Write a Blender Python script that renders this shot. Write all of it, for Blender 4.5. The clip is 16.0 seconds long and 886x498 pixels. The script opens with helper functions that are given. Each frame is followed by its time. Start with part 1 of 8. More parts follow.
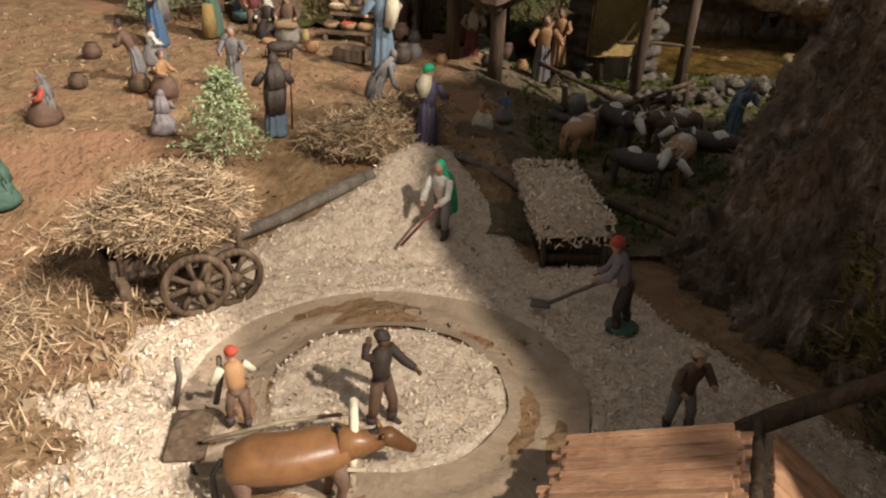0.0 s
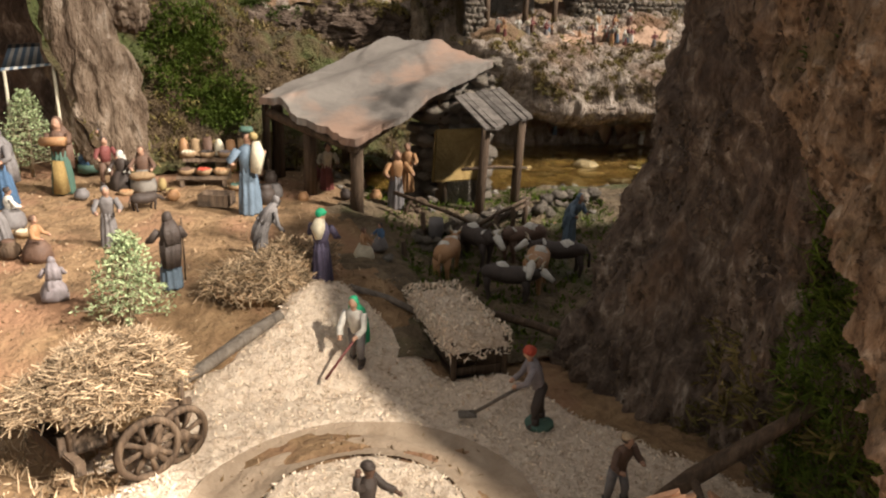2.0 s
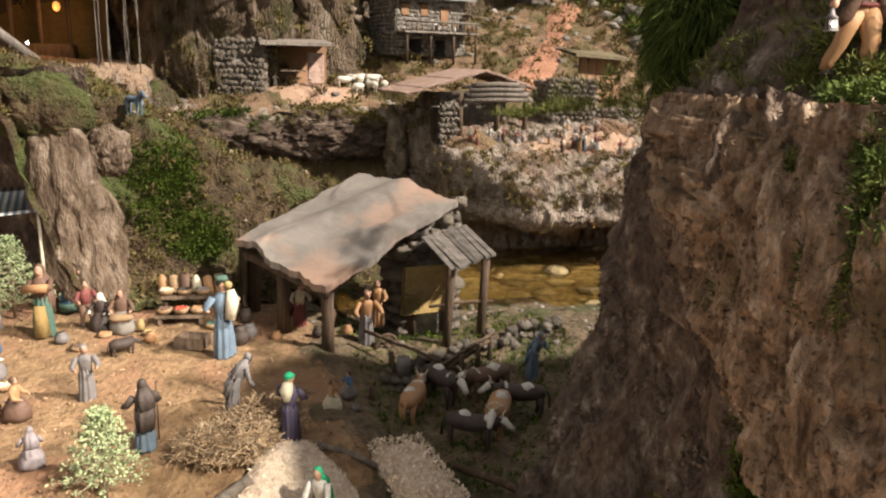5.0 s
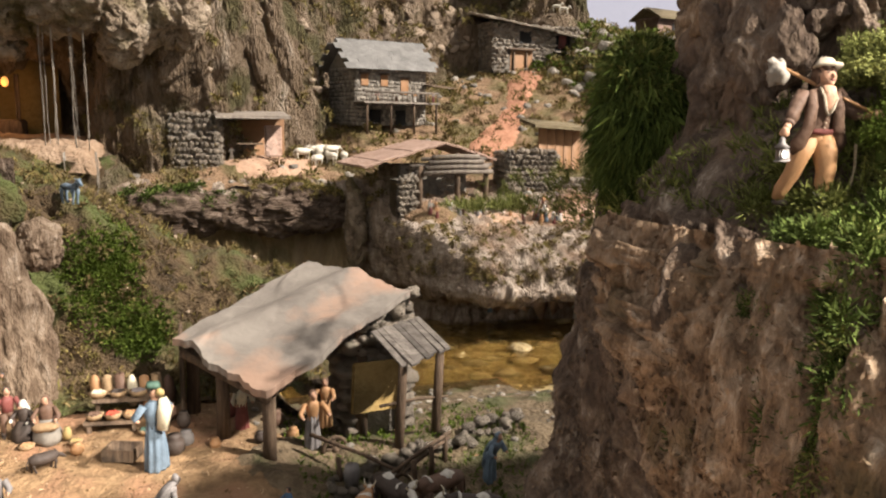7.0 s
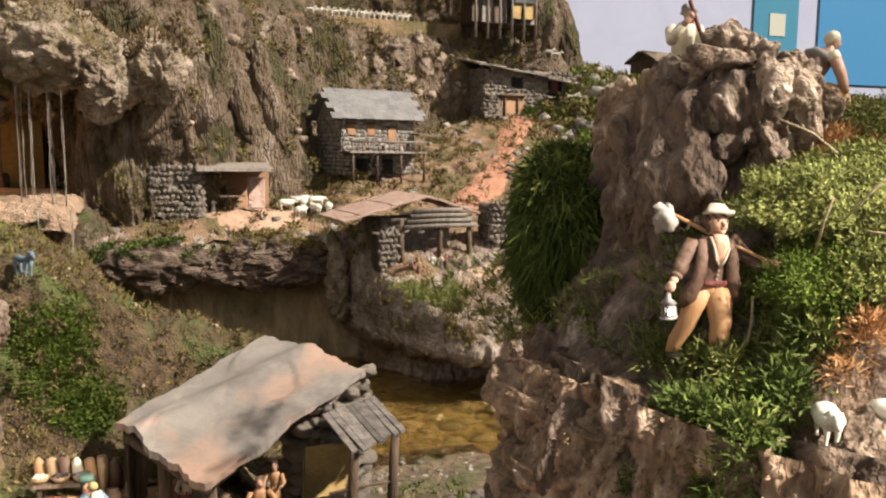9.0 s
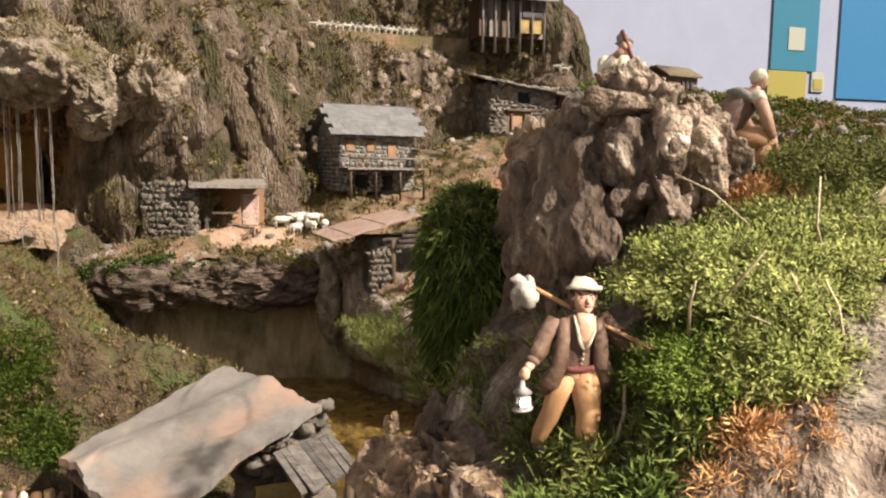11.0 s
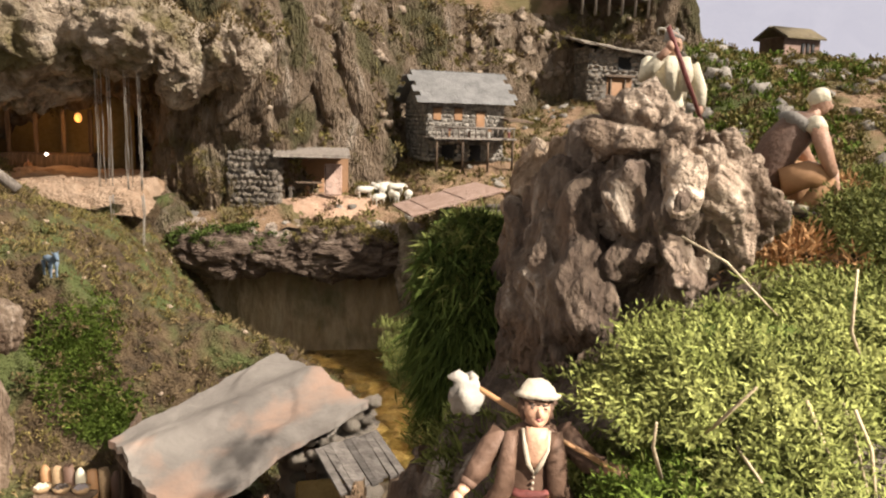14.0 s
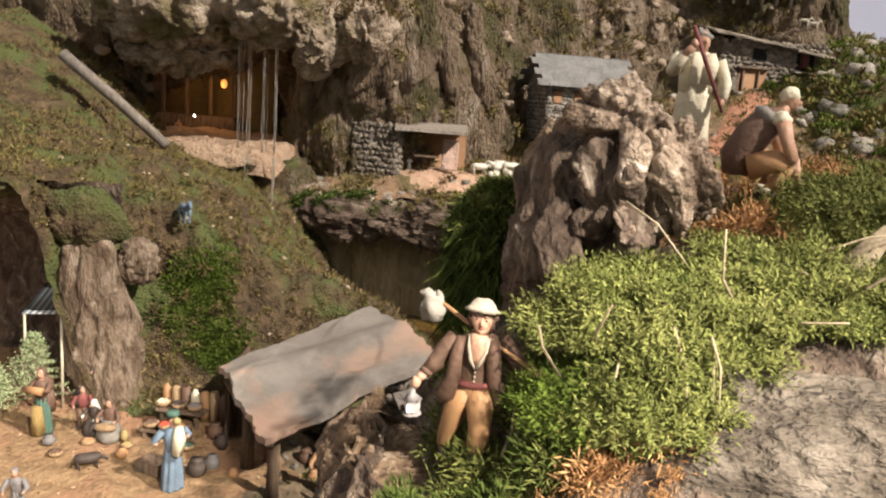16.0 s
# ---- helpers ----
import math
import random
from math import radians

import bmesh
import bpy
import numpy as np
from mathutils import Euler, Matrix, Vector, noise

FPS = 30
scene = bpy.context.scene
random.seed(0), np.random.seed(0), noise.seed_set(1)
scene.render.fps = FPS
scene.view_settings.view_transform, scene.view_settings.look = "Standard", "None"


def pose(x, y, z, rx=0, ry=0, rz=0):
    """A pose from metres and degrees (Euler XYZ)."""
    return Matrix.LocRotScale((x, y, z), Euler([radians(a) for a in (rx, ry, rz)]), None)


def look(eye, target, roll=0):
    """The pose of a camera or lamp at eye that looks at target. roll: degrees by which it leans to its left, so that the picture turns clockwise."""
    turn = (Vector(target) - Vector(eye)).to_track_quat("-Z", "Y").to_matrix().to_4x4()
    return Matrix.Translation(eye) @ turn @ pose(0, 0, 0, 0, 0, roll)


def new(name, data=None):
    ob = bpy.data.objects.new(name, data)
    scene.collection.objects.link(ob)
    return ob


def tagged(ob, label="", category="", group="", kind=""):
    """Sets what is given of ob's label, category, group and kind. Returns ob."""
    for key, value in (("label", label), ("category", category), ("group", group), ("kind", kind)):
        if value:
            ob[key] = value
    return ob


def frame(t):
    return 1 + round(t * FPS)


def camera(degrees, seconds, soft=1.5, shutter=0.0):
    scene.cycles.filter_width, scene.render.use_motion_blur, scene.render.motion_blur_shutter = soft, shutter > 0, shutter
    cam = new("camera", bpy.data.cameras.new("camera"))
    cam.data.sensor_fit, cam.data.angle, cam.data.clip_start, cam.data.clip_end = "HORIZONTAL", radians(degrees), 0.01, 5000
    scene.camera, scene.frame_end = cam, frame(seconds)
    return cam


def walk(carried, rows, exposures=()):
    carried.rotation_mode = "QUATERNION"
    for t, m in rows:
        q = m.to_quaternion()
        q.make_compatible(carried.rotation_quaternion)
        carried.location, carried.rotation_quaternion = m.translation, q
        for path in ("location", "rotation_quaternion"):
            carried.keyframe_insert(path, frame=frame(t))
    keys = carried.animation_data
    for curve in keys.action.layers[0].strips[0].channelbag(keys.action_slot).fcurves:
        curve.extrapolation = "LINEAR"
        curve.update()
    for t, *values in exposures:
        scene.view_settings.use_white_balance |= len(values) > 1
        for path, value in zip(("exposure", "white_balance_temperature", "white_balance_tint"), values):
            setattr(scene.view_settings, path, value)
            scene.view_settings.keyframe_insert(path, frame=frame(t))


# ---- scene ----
# A carved and painted village diorama in an exhibition hall: a threshing floor, a market, a ravine, cliffs and houses.
cam = camera(58.4, 16.0, soft=2.1)
PATH = [
    (0, (0.032, -0.049, 1.022), (0.045, 1.745, 0.138), 2.7),
    (0.5, (-0.049, -0.082, 1.026), (0.179, 1.73, 0.211), 1.9),
    (1, (-0.111, -0.099, 1.035), (0.293, 1.718, 0.302), 1.3),
    (1.5, (-0.151, -0.124, 1.067), (0.34, 1.696, 0.4), 0.9),
    (2, (-0.176, -0.144, 1.106), (0.332, 1.689, 0.487), 1.5),
    (2.5, (-0.177, -0.158, 1.132), (0.33, 1.686, 0.547), 2.2),
    (3, (-0.184, -0.166, 1.15), (0.288, 1.683, 0.553), 2.1),
    (3.5, (-0.181, -0.175, 1.196), (0.291, 1.679, 0.611), 2.0),
    (4, (-0.164, -0.185, 1.25), (0.334, 1.673, 0.703), 2.0),
    (4.5, (-0.147, -0.197, 1.287), (0.377, 1.667, 0.788), 1.7),
    (4.7, (-0.145, -0.199, 1.309), (0.392, 1.667, 0.826), 1.5),
    (6.8, (-0.07, -0.121, 1.406), (0.547, 1.753, 1.08), 0.6),
    (7, (-0.049, -0.091, 1.421), (0.579, 1.781, 1.102), 0.7),
    (7.5, (0.016, -0.057, 1.459), (0.658, 1.814, 1.163), 0.8),
    (8, (0.08, -0.052, 1.497), (0.72, 1.823, 1.224), 0.7),
    (8.5, (0.122, -0.055, 1.519), (0.744, 1.829, 1.266), 0.7),
    (9, (0.124, -0.053, 1.543), (0.734, 1.836, 1.303), 0.5),
    (9.5, (0.202, -0.026, 1.552), (0.807, 1.866, 1.32), 0.3),
    (9.7, (0.23, -0.021, 1.565), (0.834, 1.871, 1.336), 0.2),
    (11.8, (0.376, 0.027, 1.627), (0.862, 1.955, 1.411), 1.0),
    (12, (0.394, 0.039, 1.645), (0.859, 1.971, 1.416), 0.9),
    (12.5, (0.418, 0.065, 1.664), (0.831, 2.006, 1.417), 1.2),
    (13, (0.426, 0.09, 1.676), (0.796, 2.037, 1.404), 1.4),
    (13.5, (0.441, 0.11, 1.676), (0.78, 2.058, 1.379), 1.6),
    (14, (0.487, 0.111, 1.672), (0.783, 2.062, 1.349), 1.6),
    (14.5, (0.513, 0.056, 1.664), (0.729, 2.013, 1.312), 1.8),
    (15, (0.557, -0.008, 1.675), (0.681, 1.953, 1.305), 2.6),
    (15.5, (0.563, -0.059, 1.679), (0.605, 1.904, 1.298), 3.6),
    (16, (0.601, -0.076, 1.676), (0.579, 1.886, 1.29), 4.5),
]
walk(cam, [(t, look(eye, target, roll)) for t, eye, target, roll in PATH],
     [(0.0, -0.35), (1.0, -0.1), (2.0, 0.35), (3.5, 0.5), (7.0, 0.82), (12.0, 0.84), (14.0, 0.82), (16.0, 0.52)])

# ---- light: two warm exhibition lamps from the right, and the dim hall around ----
world = bpy.data.worlds.new("hall_air")
scene.world = world
world.use_nodes = True
world.node_tree.nodes["Background"].inputs[0].default_value = (1.0, 0.94, 0.90, 1)
world.node_tree.nodes["Background"].inputs[1].default_value = 0.34

key = new("ceiling_lamp_key", bpy.data.lights.new("ceiling_lamp_key", "SUN"))
key.data.energy, key.data.angle, key.data.color = 4.9, radians(2.0), (1.0, 0.915, 0.835)
key.matrix_world = look((8.6, -3.6, 9.6), (0, 1.5, 0.5))
spot = new("ceiling_lamp_spot", bpy.data.lights.new("ceiling_lamp_spot", "SPOT"))
spot.data.energy, spot.data.spot_size, spot.data.spot_blend, spot.data.shadow_soft_size = 980, radians(34), 0.5, 0.06
spot.data.color = (1.0, 0.90, 0.78)
spot.matrix_world = look((1.93, -1.62, 3.25), (-0.22, 0.88, 0.42))


# ---- materials ----
def ramp_node(nt, stops):
    r = nt.nodes.new("ShaderNodeValToRGB")
    while len(r.color_ramp.elements) < len(stops):
        r.color_ramp.elements.new(0.5)
    for e, (p, c) in zip(r.color_ramp.elements, stops):
        e.position, e.color = p, (*c, 1)
    return r


def mat(name, stops, scale=30, rough=0.85, bump=0.5, fine=5.0, stretch=(1, 1, 1), patch=None, vary=0.0, spec=0.3, warp=0.6):
    """stops: a colour ramp over grain; patch: (scale, colour, low, high) for stains and growth; vary: by piece."""
    m = bpy.data.materials.new(name)
    m.use_nodes = True
    nt = m.node_tree
    b = nt.nodes["Principled BSDF"]
    b.inputs["Roughness"].default_value, b.inputs["Specular IOR Level"].default_value = rough, spec
    tc, mp = nt.nodes.new("ShaderNodeTexCoord"), nt.nodes.new("ShaderNodeMapping")
    mp.inputs["Scale"].default_value = stretch
    nt.links.new(tc.outputs["Object"], mp.inputs["Vector"])
    n = nt.nodes.new("ShaderNodeTexNoise")
    n.inputs["Scale"].default_value, n.inputs["Detail"].default_value, n.inputs["Roughness"].default_value = scale, 7, 0.68
    n.inputs["Distortion"].default_value = warp
    nt.links.new(mp.outputs[0], n.inputs["Vector"])
    r = ramp_node(nt, stops)
    nt.links.new(n.outputs["Fac"], r.inputs[0])
    out = r.outputs[0]
    if patch:
        sc, col, lo, hi = patch
        n2 = nt.nodes.new("ShaderNodeTexNoise")
        n2.inputs["Scale"].default_value, n2.inputs["Detail"].default_value = sc, 5
        nt.links.new(tc.outputs["Object"], n2.inputs["Vector"])
        mr = nt.nodes.new("ShaderNodeMapRange")
        mr.inputs["From Min"].default_value, mr.inputs["From Max"].default_value = lo, hi
        nt.links.new(n2.outputs["Fac"], mr.inputs["Value"])
        mx = nt.nodes.new("ShaderNodeMix")
        mx.data_type = "RGBA"
        nt.links.new(mr.outputs[0], mx.inputs[0])
        nt.links.new(out, mx.inputs[6])
        mx.inputs[7].default_value = (*col, 1)
        out = mx.outputs[2]
    if vary:
        src = nt.nodes.new("ShaderNodeObjectInfo").outputs["Random"] if vary > 0 else nt.nodes.new("ShaderNodeNewGeometry").outputs["Random Per Island"]
        mr = nt.nodes.new("ShaderNodeMapRange")
        mr.inputs["To Min"].default_value, mr.inputs["To Max"].default_value = 1 - abs(vary), 1 + abs(vary)
        nt.links.new(src, mr.inputs["Value"])
        hv = nt.nodes.new("ShaderNodeHueSaturation")
        nt.links.new(mr.outputs[0], hv.inputs["Value"])
        nt.links.new(out, hv.inputs["Color"])
        out = hv.outputs[0]
    nt.links.new(out, b.inputs["Base Color"])
    if bump:
        n3 = nt.nodes.new("ShaderNodeTexNoise")
        n3.inputs["Scale"].default_value, n3.inputs["Detail"].default_value = scale * fine, 4
        nt.links.new(mp.outputs[0], n3.inputs["Vector"])
        ad = nt.nodes.new("ShaderNodeMath")
        nt.links.new(n.outputs["Fac"], ad.inputs[0])
        nt.links.new(n3.outputs["Fac"], ad.inputs[1])
        bp = nt.nodes.new("ShaderNodeBump")
        bp.inputs["Strength"].default_value, bp.inputs["Distance"].default_value = bump, 0.35 / scale
        nt.links.new(ad.outputs[0], bp.inputs["Height"])
        nt.links.new(bp.outputs[0], b.inputs["Normal"])
    return m


def paint(name, c, rough=0.6, d=0.6):
    return mat(name, [(0.3, tuple(v * d for v in c)), (0.7, c)], 7 if d < 0.8 else 45, rough, 0.18, 5)


M = {
    "sand": mat("ochre_sand", [(0.25, (0.10, 0.06, 0.03)), (0.5, (0.25, 0.155, 0.08)), (0.75, (0.39, 0.26, 0.14))], 22, 0.95, 0.7, 3, patch=(5, (0.29, 0.16, 0.09), 0.48, 0.62)),
    "sawdust": mat("wood_sawdust", [(0.28, (0.38, 0.27, 0.18)), (0.5, (0.66, 0.53, 0.40)), (0.7, (0.80, 0.68, 0.54))], 70, 0.95, 1.0, 3),
    "flake": mat("sawdust_flakes", [(0.3, (0.62, 0.50, 0.37)), (0.7, (0.86, 0.75, 0.60))], 40, 0.9, 0.0, vary=-0.3),
    "mud": mat("trodden_mud", [(0.3, (0.29, 0.21, 0.14)), (0.7, (0.43, 0.33, 0.235))], 20, 0.7, 0.35, 6),
    "cork": mat("cork_bark_rock", [(0.26, (0.025, 0.017, 0.012)), (0.44, (0.09, 0.063, 0.046)), (0.58, (0.185, 0.137, 0.10)), (0.70, (0.46, 0.385, 0.31))], 24, 0.95, 1.0, 5, (1, 1, 0.55), patch=(9, (0.20, 0.13, 0.085), 0.56, 0.74)),
    "peak": mat("pale_cork_rock", [(0.27, (0.05, 0.034, 0.024)), (0.44, (0.15, 0.105, 0.072)), (0.58, (0.37, 0.285, 0.21)), (0.70, (0.74, 0.64, 0.53))], 22, 0.95, 1.0, 5),
    "bark": mat("ochre_cork_bark", [(0.26, (0.05, 0.03, 0.018)), (0.42, (0.155, 0.10, 0.06)), (0.56, (0.31, 0.215, 0.14)), (0.70, (0.55, 0.45, 0.345))], 34, 0.95, 1.0, 5, (1, 1, 0.45), patch=(8, (0.13, 0.095, 0.05), 0.55, 0.7)),
    "pillar": mat("grey_brown_pillar_bark", [(0.26, (0.04, 0.026, 0.017)), (0.42, (0.13, 0.088, 0.056)), (0.56, (0.24, 0.175, 0.12)), (0.72, (0.40, 0.325, 0.25))], 22, 0.95, 1.0, 5, (1.3, 1.3, 0.45)),
    "bridge": mat("dark_fissured_bark", [(0.27, (0.03, 0.02, 0.014)), (0.45, (0.10, 0.068, 0.047)), (0.6, (0.20, 0.145, 0.105)), (0.74, (0.36, 0.29, 0.23))], 11, 0.95, 1.0, 6, (0.5, 1, 1.8)),
    "gorge": mat("smooth_tan_gorge_rock", [(0.28, (0.20, 0.145, 0.08)), (0.5, (0.36, 0.275, 0.165)), (0.72, (0.48, 0.39, 0.26))], 5, 0.8, 0.5, 6, (1.5, 1, 0.5), patch=(4, (0.13, 0.115, 0.055), 0.5, 0.7)),
    "overhang": mat("tan_grey_overhang_rock", [(0.26, (0.08, 0.06, 0.04)), (0.45, (0.25, 0.19, 0.13)), (0.6, (0.42, 0.335, 0.245)), (0.76, (0.58, 0.50, 0.40))], 8, 0.95, 1.0, 7, patch=(3.2, (0.15, 0.12, 0.05), 0.52, 0.66)),
    "string": mat("pale_water_string", [(0.3, (0.13, 0.105, 0.08)), (0.7, (0.34, 0.30, 0.25))], 30, 0.3, 0.2, 4, (1, 1, 0.2)),
    "ledge": mat("grey_layered_rock", [(0.25, (0.028, 0.022, 0.017)), (0.45, (0.10, 0.08, 0.06)), (0.62, (0.175, 0.145, 0.112)), (0.8, (0.30, 0.26, 0.21))], 20, 0.95, 1.0, 5, (0.6, 1, 1.6)),
    "bank": mat("ridged_bark_bank", [(0.27, (0.07, 0.052, 0.038)), (0.47, (0.29, 0.225, 0.17)), (0.7, (0.58, 0.49, 0.40))], 12, 0.95, 1.0, 5, (2.2, 1, 0.7), patch=(3, (0.24, 0.14, 0.08), 0.5, 0.7)),
    "cliff": mat("cliff_earth_and_bark", [(0.25, (0.045, 0.032, 0.021)), (0.45, (0.165, 0.115, 0.07)), (0.58, (0.27, 0.20, 0.135)), (0.72, (0.45, 0.38, 0.30))], 3.5, 0.95, 1.0, 14, (1.4, 1.4, 0.4), patch=(2.6, (0.10, 0.085, 0.037), 0.5, 0.6)),
    "hill": mat("mossy_hillside_earth", [(0.25, (0.03, 0.022, 0.013)), (0.5, (0.10, 0.066, 0.034)), (0.75, (0.20, 0.14, 0.075))], 14, 0.95, 1.0, 7, patch=(5, (0.10, 0.115, 0.035), 0.47, 0.62)),
    "terrace": mat("terrace_soil", [(0.25, (0.13, 0.08, 0.045)), (0.5, (0.30, 0.19, 0.11)), (0.75, (0.43, 0.29, 0.18))], 9, 0.95, 0.9, 9, patch=(3.5, (0.17, 0.135, 0.06), 0.46, 0.6)),
    "penearth": mat("trodden_dark_earth", [(0.25, (0.05, 0.037, 0.022)), (0.5, (0.145, 0.105, 0.062)), (0.75, (0.28, 0.21, 0.13))], 20, 0.95, 0.9, 5, patch=(7, (0.085, 0.085, 0.035), 0.52, 0.66)),
    "redpath": mat("red_earth_path", [(0.3, (0.34, 0.155, 0.09)), (0.7, (0.50, 0.26, 0.16))], 12, 0.95, 0.6, 7),
    "pale": mat("pale_plaster_ground", [(0.3, (0.28, 0.18, 0.11)), (0.7, (0.44, 0.315, 0.215))], 11, 0.9, 0.8, 6, patch=(6, (0.24, 0.15, 0.085), 0.55, 0.7)),
    "yard": mat("pinkish_sand", [(0.3, (0.36, 0.22, 0.14)), (0.7, (0.52, 0.35, 0.24))], 14, 0.95, 0.5, 6),
    "bed": mat("stream_bed", [(0.25, (0.13, 0.085, 0.03)), (0.5, (0.33, 0.235, 0.095)), (0.75, (0.52, 0.41, 0.20))], 9, 0.8, 0.8, 5),
    "bedstone": mat("ochre_stream_stone", [(0.3, (0.24, 0.17, 0.075)), (0.7, (0.50, 0.39, 0.20))], 12, 0.7, 0.6, 5, vary=-0.35),
    "slate": mat("sandstone_slab", [(0.28, (0.12, 0.104, 0.088)), (0.5, (0.205, 0.178, 0.15)), (0.7, (0.27, 0.238, 0.20))], 5, 0.7, 0.1, 6, patch=(4.0, (0.345, 0.225, 0.16), 0.47, 0.60)),
    "greyslate": mat("grey_slate", [(0.3, (0.13, 0.125, 0.115)), (0.7, (0.215, 0.205, 0.19))], 12, 0.7, 0.4, 6, vary=0.12),
    "stone": mat("grey_field_stone", [(0.25, (0.12, 0.105, 0.085)), (0.5, (0.25, 0.22, 0.18)), (0.75, (0.40, 0.36, 0.30))], 26, 0.9, 0.8, 5, vary=-0.4),
    "piece": mat("loose_field_stone", [(0.25, (0.13, 0.107, 0.08)), (0.5, (0.265, 0.222, 0.172)), (0.75, (0.42, 0.36, 0.285))], 30, 0.9, 0.8, 5, vary=0.35),
    "tanstone": mat("tan_rubble_stone", [(0.3, (0.26, 0.19, 0.13)), (0.7, (0.46, 0.36, 0.26))], 14, 0.9, 0.7, 5, vary=0.3),
    "wood": mat("dark_weathered_wood", [(0.3, (0.035, 0.024, 0.016)), (0.5, (0.10, 0.065, 0.04)), (0.75, (0.20, 0.14, 0.09))], 60, 0.8, 0.6, 4, (1, 1, 0.12)),
    "greywood": mat("grey_weathered_wood", [(0.3, (0.10, 0.08, 0.065)), (0.7, (0.27, 0.23, 0.185))], 50, 0.85, 0.6, 4, (1, 1, 0.25)),
    "plankwood": mat("dark_grey_split_plank", [(0.3, (0.06, 0.05, 0.042)), (0.7, (0.19, 0.165, 0.14))], 50, 0.9, 0.7, 4, (0.4, 1, 1), vary=0.3),
    "lath": mat("fresh_reddish_lath", [(0.3, (0.36, 0.18, 0.10)), (0.7, (0.60, 0.36, 0.22))], 60, 0.7, 0.4, 4, (0.2, 1, 1), vary=0.22),
    "straw": mat("dry_straw", [(0.3, (0.26, 0.175, 0.095)), (0.7, (0.53, 0.40, 0.26))], 60, 0.8, 0.0, vary=-0.65),
    # brown that paints shade into the straw heaps; also colours dark ground crumbs
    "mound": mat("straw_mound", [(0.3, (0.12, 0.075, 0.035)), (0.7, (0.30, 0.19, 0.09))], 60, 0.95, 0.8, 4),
    "roofred": mat("pinkish_slab_roof", [(0.3, (0.30, 0.19, 0.14)), (0.7, (0.47, 0.33, 0.26))], 9, 0.8, 0.5, 6),
    "leaf": mat("yellow_green_leaf", [(0.3, (0.07, 0.085, 0.018)), (0.7, (0.205, 0.21, 0.066))], 25, 0.7, 0.0, vary=-0.55, spec=0.08),
    # dark leaves and moss; also colours the shade core inside each bush
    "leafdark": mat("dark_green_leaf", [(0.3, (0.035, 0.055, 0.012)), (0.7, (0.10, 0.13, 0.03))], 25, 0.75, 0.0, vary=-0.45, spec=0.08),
    "grass": mat("dry_grass_and_moss", [(0.3, (0.11, 0.105, 0.03)), (0.55, (0.19, 0.15, 0.055)), (0.75, (0.30, 0.21, 0.09))], 12, 0.85, 0.0, vary=-0.45, spec=0.08),
    "moss": mat("green_moss", [(0.3, (0.055, 0.085, 0.012)), (0.7, (0.13, 0.17, 0.03))], 15, 0.85, 0.0, vary=-0.4, spec=0.08),
    "heath": mat("brown_dry_heath", [(0.3, (0.09, 0.065, 0.03)), (0.7, (0.22, 0.16, 0.075))], 9, 0.9, 0.0, vary=-0.45, spec=0.08),
    "rust": mat("rusty_dry_fern", [(0.3, (0.24, 0.12, 0.05)), (0.7, (0.45, 0.26, 0.12))], 25, 0.85, 0.0, vary=-0.4, spec=0.08),
    "fir": mat("pale_green_fir", [(0.3, (0.25, 0.31, 0.15)), (0.7, (0.42, 0.49, 0.27))], 40, 0.8, 0.0, vary=-0.25, spec=0.08),
    "twig": mat("pale_twig", [(0.3, (0.20, 0.15, 0.09)), (0.7, (0.40, 0.33, 0.22))], 60, 0.8, 0.3),
    "skin": paint("painted_skin", (0.50, 0.29, 0.19), 0.5),
    "white": paint("painted_white", (0.72, 0.68, 0.60)),
    "fleece": paint("fleece_white", (0.74, 0.68, 0.56), 0.9),
    "blue": paint("painted_blue", (0.085, 0.16, 0.27)),
    "lblue": paint("painted_pale_blue", (0.17, 0.23, 0.29)),
    "grey": paint("painted_grey", (0.22, 0.20, 0.19)),
    "lgrey": paint("painted_lilac_grey", (0.29, 0.25, 0.25)),
    "dark": paint("painted_dark_brown", (0.07, 0.052, 0.042)),
    "brown": paint("painted_brown", (0.155, 0.09, 0.06)),
    "tan": paint("painted_tan", (0.40, 0.22, 0.105), 0.5, 0.85),
    "red": paint("painted_red", (0.55, 0.09, 0.05)),
    "wine": paint("painted_wine", (0.22, 0.07, 0.06)),
    "green": paint("painted_green", (0.085, 0.155, 0.115)),
    "bgreen": paint("painted_bright_green", (0.03, 0.42, 0.20)),
    "yellow": paint("painted_yellow", (0.42, 0.31, 0.13)),
    "linen": paint("painted_linen", (0.25, 0.225, 0.19), 0.8),
    "hatcloth": paint("beige_hat_cloth", (0.40, 0.34, 0.26), 0.85),
    "jacket": paint("painted_jacket_brown", (0.115, 0.066, 0.043), 0.7),
    "farmwall": mat("brown_farm_wall", [(0.3, (0.16, 0.10, 0.075)), (0.7, (0.27, 0.18, 0.14))], 14, 0.9, 0.6, 5),
    "ochreroof": mat("mossy_farm_roof", [(0.3, (0.11, 0.085, 0.05)), (0.7, (0.20, 0.16, 0.09))], 14, 0.9, 0.6, 5),
    "shutter": paint("faded_orange_shutter", (0.26, 0.135, 0.06), 0.6, 0.8),
    "cream": paint("painted_cream", (0.70, 0.62, 0.45)),
    "purple": paint("painted_dark_purple", (0.09, 0.075, 0.12)),
    "bay": mat("painted_bay_coat", [(0.35, (0.13, 0.062, 0.026)), (0.65, (0.21, 0.10, 0.042))], 3, 0.35, 0.04, 4),
    "basket": mat("woven_basket", [(0.3, (0.20, 0.12, 0.06)), (0.7, (0.46, 0.32, 0.18))], 180, 0.8, 0.8, 2, (1, 1, 2)),
    # black of the horse's mane; also stands in for shade inside openings
